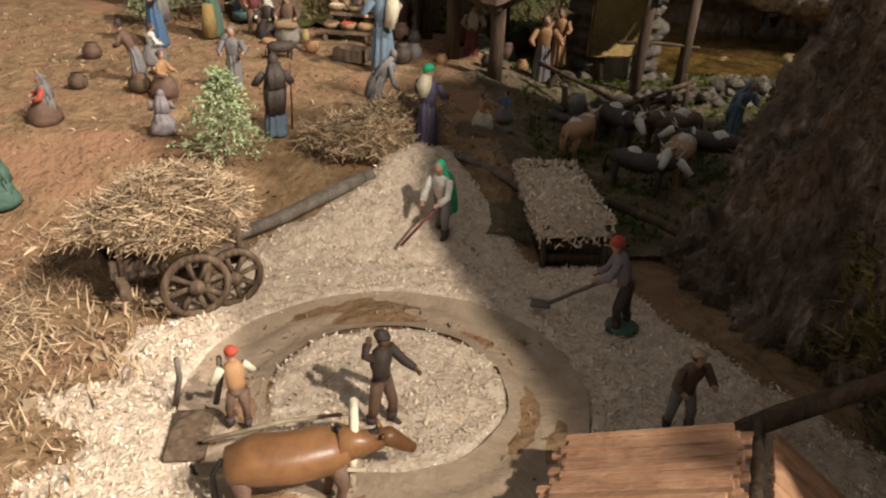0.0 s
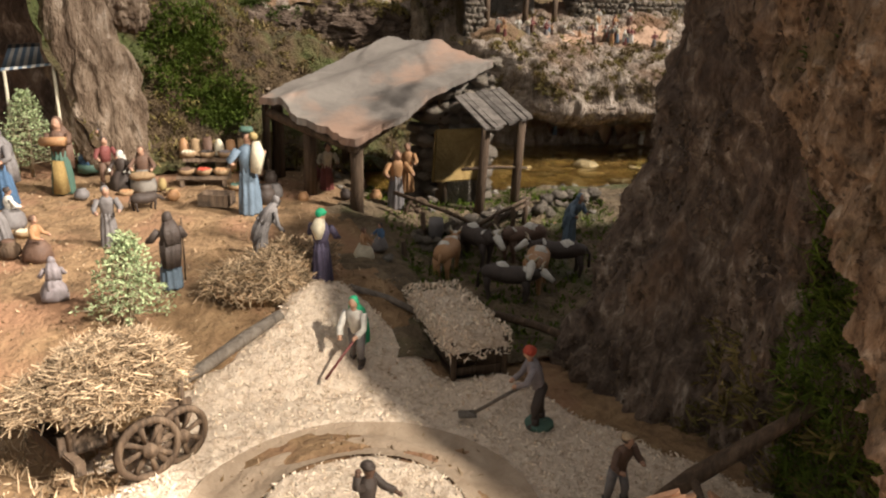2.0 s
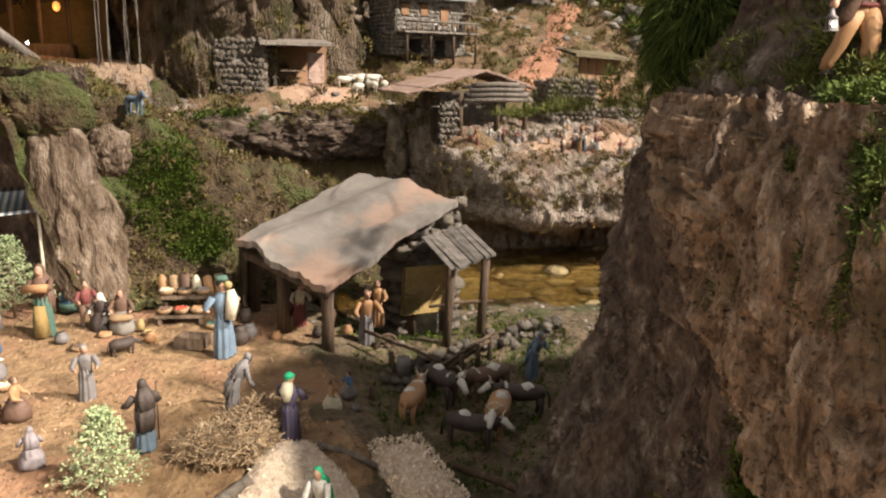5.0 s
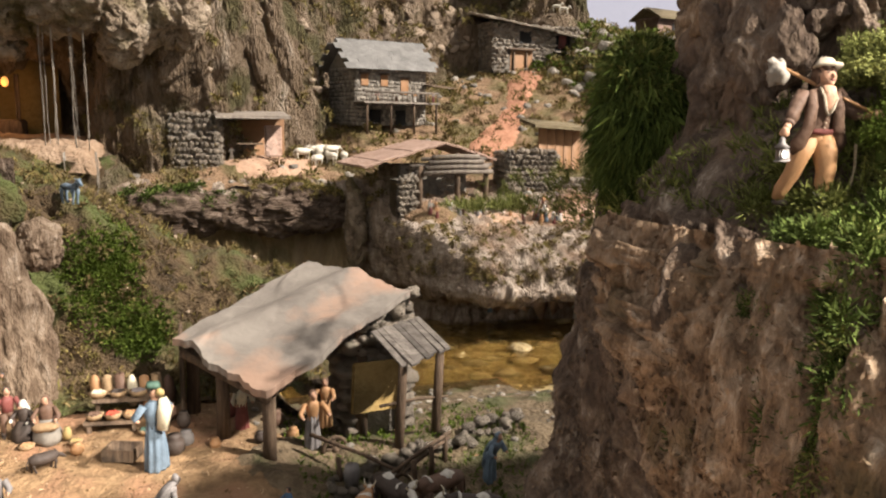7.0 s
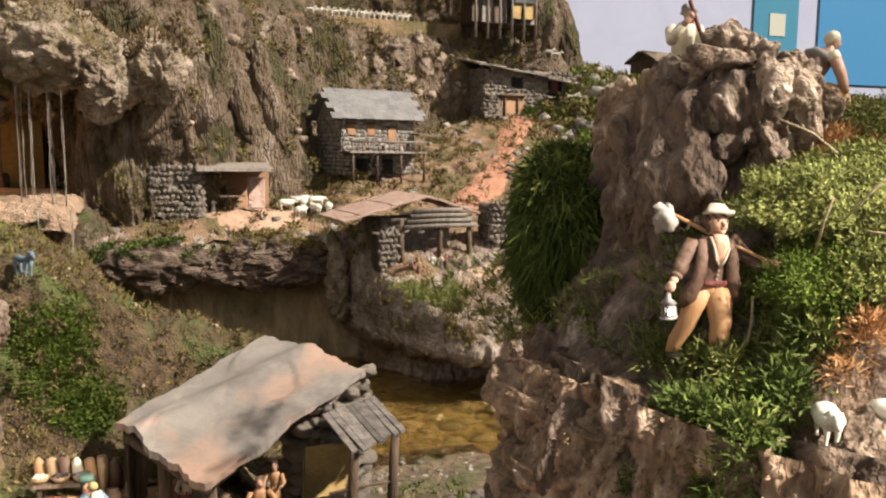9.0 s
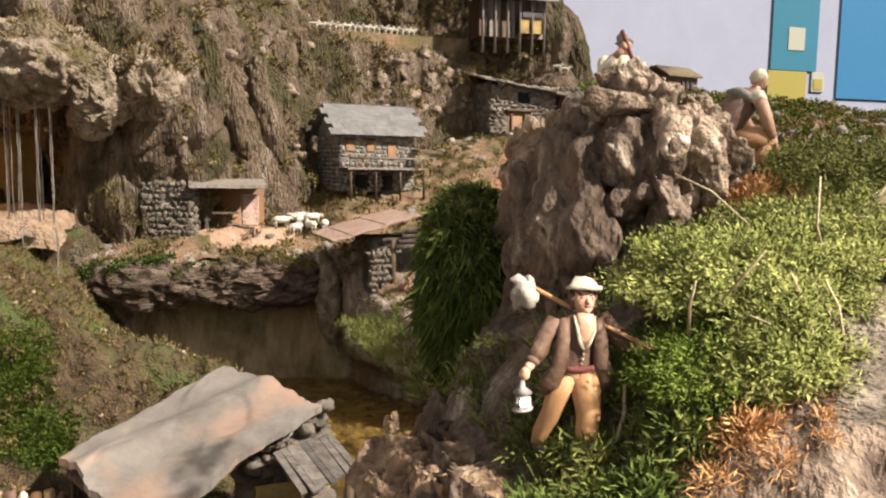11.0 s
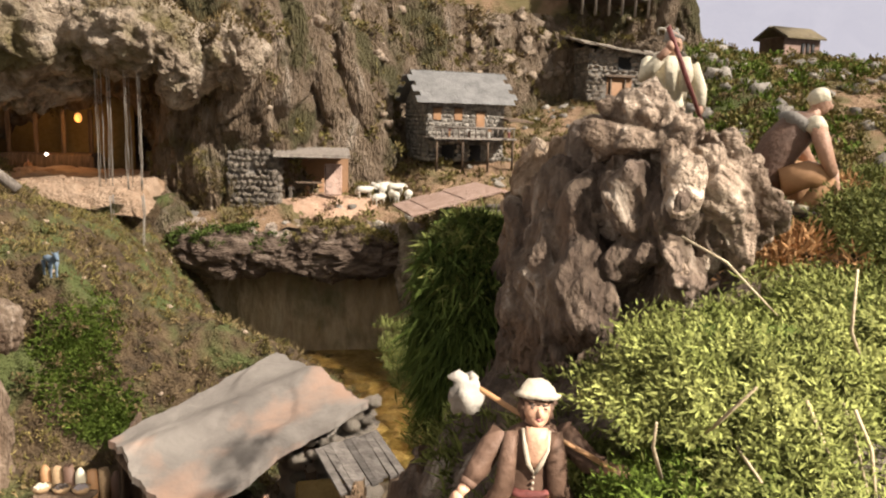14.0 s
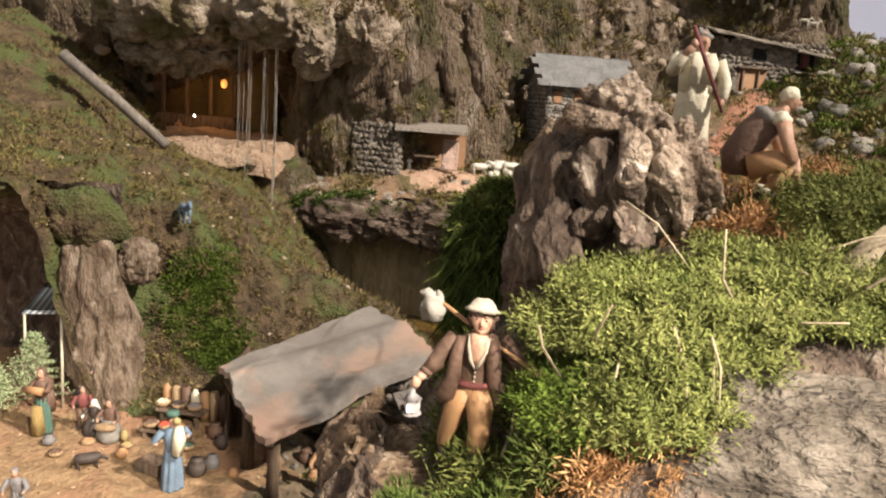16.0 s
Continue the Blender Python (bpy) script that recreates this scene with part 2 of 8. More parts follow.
    "black": paint("black_mane_and_opening_shade", (0.02, 0.018, 0.016)),
    "ochre": mat("ochre_board", [(0.3, (0.23, 0.15, 0.05)), (0.7, (0.36, 0.25, 0.095))], 30, 0.85, 0.4, 4),
    "wallpaint": mat("pale_lilac_wall_paint", [(0.3, (0.23, 0.24, 0.30)), (0.7, (0.255, 0.265, 0.325))], 2, 0.9, 0.1, 30),
    "p_blue": paint("poster_blue", (0.05, 0.22, 0.42), 0.4, 0.9),
    "p_teal": paint("poster_teal", (0.05, 0.22, 0.32), 0.4, 0.9),
    "p_yellow": paint("poster_yellow", (0.42, 0.35, 0.09), 0.4, 0.95),
    "p_white": paint("poster_white", (0.50, 0.50, 0.40), 0.4, 0.95),
}


def glowing(name, c, power):
    m = bpy.data.materials.new(name)
    m.use_nodes = True
    b = m.node_tree.nodes["Principled BSDF"]
    b.inputs["Base Color"].default_value = (*c, 1)
    b.inputs["Emission Color"].default_value, b.inputs["Emission Strength"].default_value = (*c, 1), power
    return m


M["lantern"] = glowing("lit_amber_lantern", (1.0, 0.42, 0.10), 0.7)
M["bulb"] = glowing("lit_bulb", (1.0, 0.95, 0.85), 6.0)
w = bpy.data.materials.new("brown_stream_water")
w.use_nodes = True
wb = w.node_tree.nodes["Principled BSDF"]
wb.inputs["Base Color"].default_value = (0.85, 0.72, 0.46, 1)
wb.inputs["Roughness"].default_value, wb.inputs["Transmission Weight"].default_value, wb.inputs["IOR"].default_value = 0.06, 1.0, 1.33
wn, wbp = w.node_tree.nodes.new("ShaderNodeTexNoise"), w.node_tree.nodes.new("ShaderNodeBump")
wn.inputs["Scale"].default_value, wbp.inputs["Strength"].default_value, wbp.inputs["Distance"].default_value = 14, 0.12, 0.02
w.node_tree.links.new(wn.outputs["Fac"], wbp.inputs["Height"])
w.node_tree.links.new(wbp.outputs[0], wb.inputs["Normal"])
M["water"] = w


# ---- mesh building ----
def V3(*a):
    return np.array(a, float)


class Shape:
    """Collects pieces of one mesh, each with its material."""

    def __init__(self):
        self.v, self.f, self.k, self.mats = [], [], [], []

    def add(self, verts, faces, m):
        if m not in self.mats:
            self.mats.append(m)
        n, k = len(self.v), self.mats.index(m)
        self.v.extend([tuple(map(float, p)) for p in verts])
        self.f.extend([tuple(i + n for i in f) for f in faces])
        self.k.extend([k] * len(faces))
        return self

    def tube(self, pts, rads, m, seg=8, flat=1.0, flute=0.0, folds=6):
        pts = [V3(*p) for p in pts]
        vs, fs = [], []
        side = None
        for i, p in enumerate(pts):
            d = pts[min(i + 1, len(pts) - 1)] - pts[max(i - 1, 0)]
            d = d / (np.linalg.norm(d) + 1e-9)
            ref = V3(1, 0, 0) if abs(d[0]) < 0.9 else V3(0, 1, 0)
            if side is None:
                side = np.cross(d, ref)
            side = side - d * (side @ d)
            if np.linalg.norm(side) < 1e-6:
                side = np.cross(d, ref)
            side = side / np.linalg.norm(side)
            up = np.cross(d, side)
            for j in range(seg):
                a = 2 * math.pi * j / seg
                r = rads[i] * (1 + flute * math.cos(folds * a))
                vs.append(p + r * (math.cos(a) * side * flat + math.sin(a) * up))
        for i in range(len(pts) - 1):
            for j in range(seg):
                k = (j + 1) % seg
                fs.append((i * seg + j, i * seg + k, (i + 1) * seg + k, (i + 1) * seg + j))
        fs.append(tuple(range(seg))[::-1])
        fs.append(tuple((len(pts) - 1) * seg + j for j in range(seg)))
        return self.add(vs, fs, m)

    def ball(self, c, r, m, seg=10, rings=7, rough=0.0, seed=0):
        r = (r, r, r) if isinstance(r, (int, float)) else r
        c = V3(*c)
        vs, fs = [], []
        for i in range(rings + 1):
            th = math.pi * i / rings
            for j in range(seg):
                a = 2 * math.pi * j / seg
                u = V3(math.sin(th) * math.cos(a), math.sin(th) * math.sin(a), math.cos(th))
                k = 1 + (rough * noise.noise(Vector(u * 1.7 + seed * 7.3)) if rough else 0)
                vs.append(c + u * r * k)
        for i in range(rings):
            for j in range(seg):
                k = (j + 1) % seg
                fs.append((i * seg + j, (i + 1) * seg + j, (i + 1) * seg + k, i * seg + k))
        return self.add(vs, fs, m)

    def slab(self, c, size, m, rot=None, ch=0.12):
        """A block with chamfered edges."""
        R = np.array((rot or Matrix.Identity(3))) if rot is not None else np.eye(3)
        h = V3(*size) / 2
        q = min(h) * ch * 2 if ch else 0
        vs, fs, idx = [], [], {}
        for sx in (-1, 1):
            for sy in (-1, 1):
                for sz in (-1, 1):
                    for ax in range(3):
                        p = V3(sx, sy, sz) * h
                        for o in range(3):
                            if o != ax:
                                p[o] -= math.copysign(q, p[o])
                        idx[(sx, sy, sz, ax)] = len(vs)
                        vs.append(R @ p + V3(*c))
        for ax in range(3):
            a, b = [o for o in range(3) if o != ax]
            for s in (-1, 1):
                ring = []
                for sa, sb in ((-1, -1), (1, -1), (1, 1), (-1, 1)):
                    key3 = [0, 0, 0]
                    key3[ax], key3[a], key3[b] = s, sa, sb
                    ring.append(idx[(*key3, ax)])
                fs.append(ring if (s > 0) == (ax != 1) else ring[::-1])
        for ax in range(3):
            a, b = [o for o in range(3) if o != ax]
            for sa in (-1, 1):
                for sb in (-1, 1):
                    e = []
                    for s, face in ((-1, a), (1, a), (1, b), (-1, b)):
                        key3 = [0, 0, 0]
                        key3[ax], key3[a], key3[b] = s, sa, sb
                        e.append(idx[(*key3, face)])
                    fs.append(e)
        for sx in (-1, 1):
            for sy in (-1, 1):
                for sz in (-1, 1):
                    fs.append([idx[(sx, sy, sz, o)] for o in range(3)])
        return self.add(vs, fs, m)

    def make(self, name, parent=None, label="", category="", group="", kind="", at=None, smooth=True):
        me = bpy.data.meshes.new(name)
        me.from_pydata(self.v, [], self.f)
        for m in self.mats:
            me.materials.append(M[m])
        me.polygons.foreach_set("material_index", self.k)
        me.polygons.foreach_set("use_smooth", [smooth] * len(self.f))
        me.update()
        ob = new(name, me)
        if parent:
            ob.parent = parent
        if at is not None:
            ob.matrix_basis = at
        return tagged(ob, label, category, group, kind)


def base(name, label, category, at=None, group=""):
    ob = new(name)
    ob.empty_display_size = 0.05
    if at is not None:
        ob.matrix_basis = at
    return tagged(ob, label, category, group)


def cubic(xs, ys, q):
    """A smooth curve through ys (first axis) at the stations xs."""
    xs, ys = np.array(xs, float), np.array(ys, float)
    t = np.zeros_like(ys)
    d = (ys[1:] - ys[:-1]) / (xs[1:] - xs[:-1]).reshape(-1, *[1] * (ys.ndim - 1))
    t[0], t[-1] = d[0], d[-1]
    t[1:-1] = (d[:-1] + d[1:]) / 2
    i = np.clip(np.searchsorted(xs, q) - 1, 0, len(xs) - 2)
    h = xs[i + 1] - xs[i]
    s = np.clip((q - xs[i]) / h, 0, 1)
    sh = lambda a: a.reshape(-1, *[1] * (ys.ndim - 1))
    s, h = sh(s), sh(h)
    return (1 + 2 * s) * (1 - s) ** 2 * ys[i] + s * (1 - s) ** 2 * h * t[i] + s * s * (3 - 2 * s) * ys[i + 1] + s * s * (s - 1) * h * t[i + 1]


def grid_normals(P):
    a, b = np.gradient(P, axis=1), np.gradient(P, axis=0)
    n = np.cross(a, b)
    return n / (np.linalg.norm(n, axis=2, keepdims=True) + 1e-12)


def rocky(p, s, st=(1, 1, 1)):
    """Craggy bark: broken plateaus, thin fissures, ridges and fine grain."""
    q = Vector((p[0] * s * st[0], p[1] * s * st[1], p[2] * s * st[2]))
    w = q + 0.6 * noise.noise_vector(q * 0.9)
    t = 3.2 * noise.fractal(w * 0.75 + Vector((5.1, 2.3, 8.7)), 0.9, 2.1, 3)
    fl = math.floor(t)
    step = (fl + min(1.0, max(0.0, (t - fl - 0.4) / 0.2))) / 3.2
    gap = min(1.0, abs(noise.noise(w * 1.25)) * 8.0) * min(1.0, 0.35 + abs(noise.noise(w * 2.6 + Vector((3, 1, 7)))) * 6.0)
    ridge = noise.ridged_multi_fractal(w * 1.1, 0.9, 2.1, 4, 1.0, 2.0)
    return 0.38 * noise.fractal(q, 0.9, 2.1, 4) + 0.60 * step + 0.24 * (gap - 0.8) + 0.12 * (ridge - 1.2) + 0.11 * noise.fractal(q * 4.3, 0.8, 2.2, 4)


def crag(p, s, st=(1, 1, 1)):
    """Chunky folded rock: blocks parted by deep clefts, creased and pitted."""
    q = Vector((p[0] * s * st[0], p[1] * s * st[1], p[2] * s * st[2]))
    w = q + 0.8 * noise.noise_vector(q * 0.8) + 0.25 * noise.noise_vector(q * 2.7)
    d = noise.voronoi(w * 0.75)[0]
    block2 = min(1.0, (d[1] - d[0]) * 2.6)
    d2 = noise.voronoi(w * 2.1 + Vector((4.0, 1.0, 2.0)))[0]
    chip = min(1.0, (d2[1] - d2[0]) * 2.2)
    ridge = noise.ridged_multi_fractal(w * 1.3, 0.9, 2.1, 4, 1.0, 2.0)
    return 0.55 * block2 + 0.16 * chip + 0.45 * noise.fractal(q * 0.8, 0.9, 2.1, 3) + 0.10 * (ridge - 1.2) + 0.10 * noise.fractal(q * 5.0, 0.8, 2.2, 4)


def fluted(p, s, st=(1, 1, 1)):
    """Bark with upright ribs, breaking into steps."""
    q = Vector(tuple(p)) * 3.0
    rib = abs(math.sin(p[0] * 31 + p[1] * 9 + 3.2 * noise.noise(q) + 1.2 * noise.noise(q * 3.1)))
    return 0.75 * rocky(p, s, st) + 0.38 * rib * (0.4 + 0.6 * min(1.0, abs(noise.noise(q * 1.3)) * 4))


def earthy(p, s, st=(1, 1, 1)):
    q = Vector((p[0] * s * st[0], p[1] * s * st[1], p[2] * s * st[2]))
    return 0.6 * noise.fractal(q, 0.9, 2.0, 6) + 0.14 * noise.noise(q * 3.7)


def sheet(name, axis, us, vs, values, nu, nv, m, amp, freq, how=rocky, st=(1, 1, 1), flip=False, warp=None, label="", category="", kind="structure", keep=None):
    """A surface given by one coordinate over stations of the two others, roughened along its normals. Returns object, points and normals."""
    W = np.array(values, float)
    u, v = np.linspace(us[0], us[-1], nu), np.linspace(vs[0], vs[-1], nv)
    W = cubic(vs, W, v)
    W = cubic(us, W.T, u).T
    U, Vv = np.meshgrid(u, v)
    P = {"x": (W, U, Vv), "y": (U, W, Vv), "z": (U, Vv, W)}[axis]
    P = np.stack(P, axis=2)
    if warp:
        P = warp(P)
    N = grid_normals(P) * (-1 if flip else 1)
    if amp:
        d = np.array([how(p, freq, st) for p in P.reshape(-1, 3)]).reshape(nv, nu, 1)
        d -= d.mean()
        P = P + N * d * amp
        N = grid_normals(P) * (-1 if flip else 1)
    i = np.arange(nv * nu).reshape(nv, nu)
    F = np.stack([i[:-1, :-1], i[:-1, 1:], i[1:, 1:], i[1:, :-1]], axis=2).reshape(-1, 4)
    if keep:
        F = F[keep(P.reshape(-1, 3)[F].mean(axis=1))]
    if flip:
        F = F[:, ::-1]
    me = bpy.data.meshes.new(name)
    me.from_pydata(P.reshape(-1, 3).tolist(), [], F.tolist())
    me.materials.append(M[m])
    me.polygons.foreach_set("use_smooth", [True] * len(F))
    me.update()
    ob = tagged(new(name, me), label, category, "", kind)
    return ob, P, N


def boulder(name, c, r, m, amp, freq, seg=80, label="", category="rock", kind="", rz=0, st=(1, 1, 1), lean=(0, 0), how=rocky, hollows=()):
    rings = seg // 2
    th, a = np.linspace(0.02, math.pi - 0.02, rings), np.linspace(0, 2 * math.pi, seg + 1)
    A, T = np.meshgrid(a, th)
    n = np.stack((np.sin(T) * np.cos(A), np.sin(T) * np.sin(A), np.cos(T)), axis=2)
    P = n * np.array(r)
    cz, sz = math.cos(rz), math.sin(rz)
    P = np.stack((P[..., 0] * cz - P[..., 1] * sz, P[..., 0] * sz + P[..., 1] * cz, P[..., 2]), axis=2) + np.array(c)
    P[..., 0] += lean[0] * (P[..., 2] - c[2])
    P[..., 1] += lean[1] * (P[..., 2] - c[2])
    d = np.array([how(p, freq, st) for p in P.reshape(-1, 3)]).reshape(rings, seg + 1, 1)
    d -= d.mean()
    for hc, hr, deep in hollows:
        d -= deep / amp * np.exp(-(((P - np.array(hc)) / np.array(hr)) ** 2).sum(axis=2, keepdims=True))
    P = P + n * d * amp
    P[:, -1] = P[:, 0]
    vs = P[:, :-1].reshape(-1, 3)
    fs = []
    for i in range(rings - 1):
        for j in range(seg):
            k = (j + 1) % seg
            fs.append((i * seg + j, (i + 1) * seg + j, (i + 1) * seg + k, i * seg + k))
    fs.append(tuple(range(seg)))
    fs.append(tuple((rings - 1) * seg + j for j in range(seg))[::-1])
    s = Shape().add(vs, fs, m)
    return s.make(name, label=label, category=category, kind=kind), P, n


rng = np.random.default_rng(7)


def unit(v):
    return v / (np.linalg.norm(v, axis=-1, keepdims=True) + 1e-12)


def tufts(name, P, N, n, length, width, m, where=None, spread=0.8, up=0.6, label="", per=5, droop=0.0, patchy=None):
    """Blades of grass, moss or heath standing on a surface, each a bent sliver."""
    nv, nu = P.shape[:2]
    got_p, got_n = [], []
    while sum(len(a) for a in got_p) < n:
        i, j = rng.integers(0, nv, n), rng.integers(0, nu, n)
        p, q = P[i, j], N[i, j]
        if where is not None:
            k = where(p, q)
            p, q = p[k], q[k]
        if patchy and len(p):
            k = np.array([noise.fractal(Vector(a) * patchy[0], 1.0, 2.0, 2) for a in p]) > patchy[1]
            p, q = p[k], q[k]
        if not len(p):
            return None
        got_p.append(p), got_n.append(q)
    p, q = np.concatenate(got_p)[:n].repeat(per, 0), np.concatenate(got_n)[:n].repeat(per, 0)
    k = len(p)
    p = p + rng.normal(0, length * 0.35, (k, 3)) * (1 - np.abs(q) * 0.8) - q * length * 0.1
    d = unit(q + np.array((0, 0, up)) + rng.normal(0, spread, (k, 3)))
    L = length * rng.uniform(0.5, 1.4, (k, 1))
    side = unit(np.cross(d, rng.normal(0, 1, (k, 3)))) * width * rng.uniform(0.6, 1.4, (k, 1))
    mid, tip = p + d * L * 0.55, p + d * L + rng.normal(0, 0.25, (k, 3)) * L - np.array((0, 0, droop)) * L
    vs = np.stack((p - side * 0.6, p + side * 0.6, mid + side, tip, mid - side), axis=1).reshape(-1, 3)
    b = np.arange(k)[:, None] * 5
    fs = (b + np.array((0, 1, 2, 3, 4))).tolist()
    me = bpy.data.meshes.new(name)
    me.from_pydata(vs.tolist(), [], fs)
    me.materials.append(M[m])
    me.update()
    return tagged(new(name, me), label, name.replace("_", " "), "", "stuff")


def stones(P, N, n, r, m, where=None, flat=0.7):
    s = Shape()
    tries = 0
    while n > 0 and tries < 40000:
        tries += 1
        i, j = rng.integers(0, P.shape[0]), rng.integers(0, P.shape[1])
        if where is not None and not where(P[i, j][None], N[i, j][None])[0]:
            continue
        k = r * rng.uniform(0.5, 1.5)
        s.ball(P[i, j], (k, k * rng.uniform(0.7, 1.2), k * flat), m, 7, 5, 0.7, tries)
        n -= 1
    return s


def shrubs(name, P, N, n, r, m, where=None, blades=70, label="", seed=1, thin=0.09):
    """Many small domed shrubs standing on a surface, as one growth."""
    g = np.random.default_rng(seed)
    flat_p, flat_n = P.reshape(-1, 3), N.reshape(-1, 3)
    if where is not None:
        k = where(flat_p, flat_n)
        flat_p, flat_n = flat_p[k], flat_n[k]
    i = g.integers(0, len(flat_p), n)
    size = (r * g.uniform(0.5, 1.5, (n, 1))).repeat(blades, 0)
    c, q = flat_p[i].repeat(blades, 0), flat_n[i].repeat(blades, 0)
    d = unit(q * 0.7 + np.array((0, 0, 0.5)) + g.normal(0, 0.8, (len(c), 3)))
    p = c + d * size * g.uniform(0.3, 0.8, (len(c), 1)) + g.normal(0, 0.12, (len(c), 3)) * size
    t = unit(d + g.normal(0, 0.6, (len(c), 3))) * size * g.uniform(0.25, 0.5, (len(c), 1))
    sd = unit(np.cross(t, g.normal(0, 1, (len(c), 3)))) * size * thin
    vs = np.stack((p, p + t * 0.5 + sd, p + t, p + t * 0.5 - sd), axis=1).reshape(-1, 3)
    fs = (np.arange(len(c))[:, None] * 4 + np.arange(4)).tolist()
    me = bpy.data.meshes.new(name)
    me.from_pydata(vs.tolist(), [], fs)
    me.materials.append(M[m])
    me.update()
    return tagged(new(name, me), label, "shrubs", "", "stuff")


# ---- the large structure ----
hall_wall = Shape().slab((3.0, 9.35, 2.5), (26, 0.2, 8), "wallpaint", ch=0).make("wall_north", label="pale lilac painted hall wall behind the diorama", kind="structure", category="wall")
hall_floor = Shape().slab((3.0, 2.5, -0.65), (26, 16, 0.1), "grey", ch=0).make("floor", label="grey hall floor under the diorama", kind="structure", category="floor")


def ground_z(x, y):
    v = np.interp(y, (0.0, 1.15, 1.25, 1.45, 2.1, 2.5, 3.2), (0.395, 0.395, 0.43, 0.50, 0.535, 0.56, 0.56))
    r = np.interp(y, (0.0, 1.2, 1.8, 2.05, 2.4, 2.8, 3.2), (0.395, 0.385, 0.42, 0.48, 0.44, 0.30, 0.24))
    k = np.clip((x - 0.12) / 0.22, 0, 1)
    return v * (1 - k) + r * k


def on_ground(P):
    P[..., 2] += ground_z(P[..., 0], P[..., 1])
    return P


ground, GP, GN = sheet("ground", "z", (-1.9, 1.3), (-0.6, 3.1), ((0, 0), (0, 0)), 330, 380, "sand", 0.012, 9, earthy, warp=on_ground, label="ochre sandy ground of the village square", category="ground")


def on_pen(P):
    P[..., 2] += ground_z(P[..., 0], P[..., 1]) + 0.012 * np.clip((P[..., 0] - 0.13 + 0.05 * np.sin(P[..., 1] * 17)) / 0.05, -1, 1)
    return P


pen, PP, PN = sheet("pen_earth", "z", (0.02, 1.28), (1.22, 3.08), ((0, 0), (0, 0)), 200, 260, "penearth", 0.018, 11, earthy, warp=on_pen, label="dark mossy earth of the cattle pen", category="ground")


def heap_edge(x):
    return np.interp(x, (-0.75, -0.55, -0.45, -0.33, -0.2, -0.1, -0.02, 0.05, 0.12, 0.2, 0.3, 0.40, 0.5, 0.62), (0.62, 0.80, 0.98, 1.15, 1.27, 1.36, 1.47, 1.43, 1.30, 1.18, 1.17, 1.02, 0.86, 0.7))


def on_heap(P):
    x, y = P[..., 0], P[..., 1]
    k = np.clip(np.minimum((heap_edge(x) - y) / 0.05, (x + 0.42 + 0.035 * np.sin(y * 19) + 0.03 * np.sin(y * 43 + 1)) / 0.06), -1, 1)
    heap = 0.035 * np.exp(-((x + 0.02) / 0.12) ** 2 - ((y - 1.36) / 0.12) ** 2) + 0.03 * np.exp(-((x - 0.28) / 0.08) ** 2 - ((y - 1.09) / 0.07) ** 2)
    P[..., 2] += ground_z(x, y) + 0.012 * k + heap * (k > 0) - 0.003
    r = np.hypot(x + 0.025, y - 0.79)
    P[..., 2] -= 0.022 * np.clip((0.060 - np.abs(r - 0.206)) / 0.028, 0, 1)
    return P


sawdust, SP, SN = sheet("sawdust", "z", (-0.78, 0.62), (0.05, 1.55), ((0, 0), (0, 0)), 300, 320, "sawdust", 0.010, 22, earthy, warp=on_heap, label="pale sawdust heaped over the threshing floor", category="sawdust", kind="stuff")


def ring_mesh():
    s, seg, rad = Shape(), 120, np.linspace(0.155, 0.258, 15)
    vs, fs = [], []
    for i, r in enumerate(rad):
        for j in range(seg):
            a = 2 * math.pi * j / seg
            wob = 0.006 * noise.noise(Vector((math.cos(a) * 3, math.sin(a) * 3, i * 0.2)))
            prof = (0.0, -0.002, -0.004, -0.006, -0.008, -0.0075, -0.0055, -0.0045, -0.0055, -0.0075, -0.008, -0.0065, -0.005, -0.003, -0.001)[i]
            vs.append((-0.025 + (r + wob) * math.cos(a), 0.79 + (r + wob) * math.sin(a), 0.4035 + prof + 0.0008 * noise.noise(Vector((math.cos(a) * 9, math.sin(a) * 9, i)))))
    for i in range(len(rad) - 1):
        for j in range(seg):
            k = (j + 1) % seg
            fs.append((i * seg + j, (i + 1) * seg + j, (i + 1) * seg + k, i * seg + k))
    return s.add(vs, fs, "mud").make("threshing_ring", label="smooth brown mud track worn in a circle through sawdust", category="track", kind="structure")


ring_mesh()

# the rock tower beside the square
tower, TP, TN = sheet(
    "tower_wall", "x", (-0.05, 0.12, 0.3, 0.45, 0.55, 0.65, 0.78, 0.92, 1.1, 1.27, 1.36, 1.45), (0.25, 0.6, 0.85, 1.05, 1.2, 1.3),
    (
        (0.95, 0.78, 0.68, 0.62, 0.60, 0.60, 0.58, 0.52, 0.42, 0.46, 0.85, 1.7),
        (0.95, 0.76, 0.68, 0.64, 0.62, 0.61, 0.58, 0.58, 0.53, 0.59, 0.88, 1.7),
        (0.95, 0.76, 0.67, 0.62, 0.60, 0.595, 0.58, 0.60, 0.615, 0.67, 0.95, 1.7),
        (0.97, 0.76, 0.65, 0.58, 0.56, 0.55, 0.53, 0.58, 0.65, 0.72, 1.0, 1.7),
        (1.0, 0.80, 0.68, 0.58, 0.55, 0.50, 0.50, 0.58, 0.67, 0.76, 1.05, 1.7),
        (1.05, 0.86, 0.75, 0.63, 0.585, 0.555, 0.555, 0.61, 0.69, 0.78, 1.1, 1.7),
    ),
    420, 360, "cork", 0.062, 10, crag, (1, 1.25, 0.38), flip=True, label="dark craggy cork-bark rock wall", category="rock")

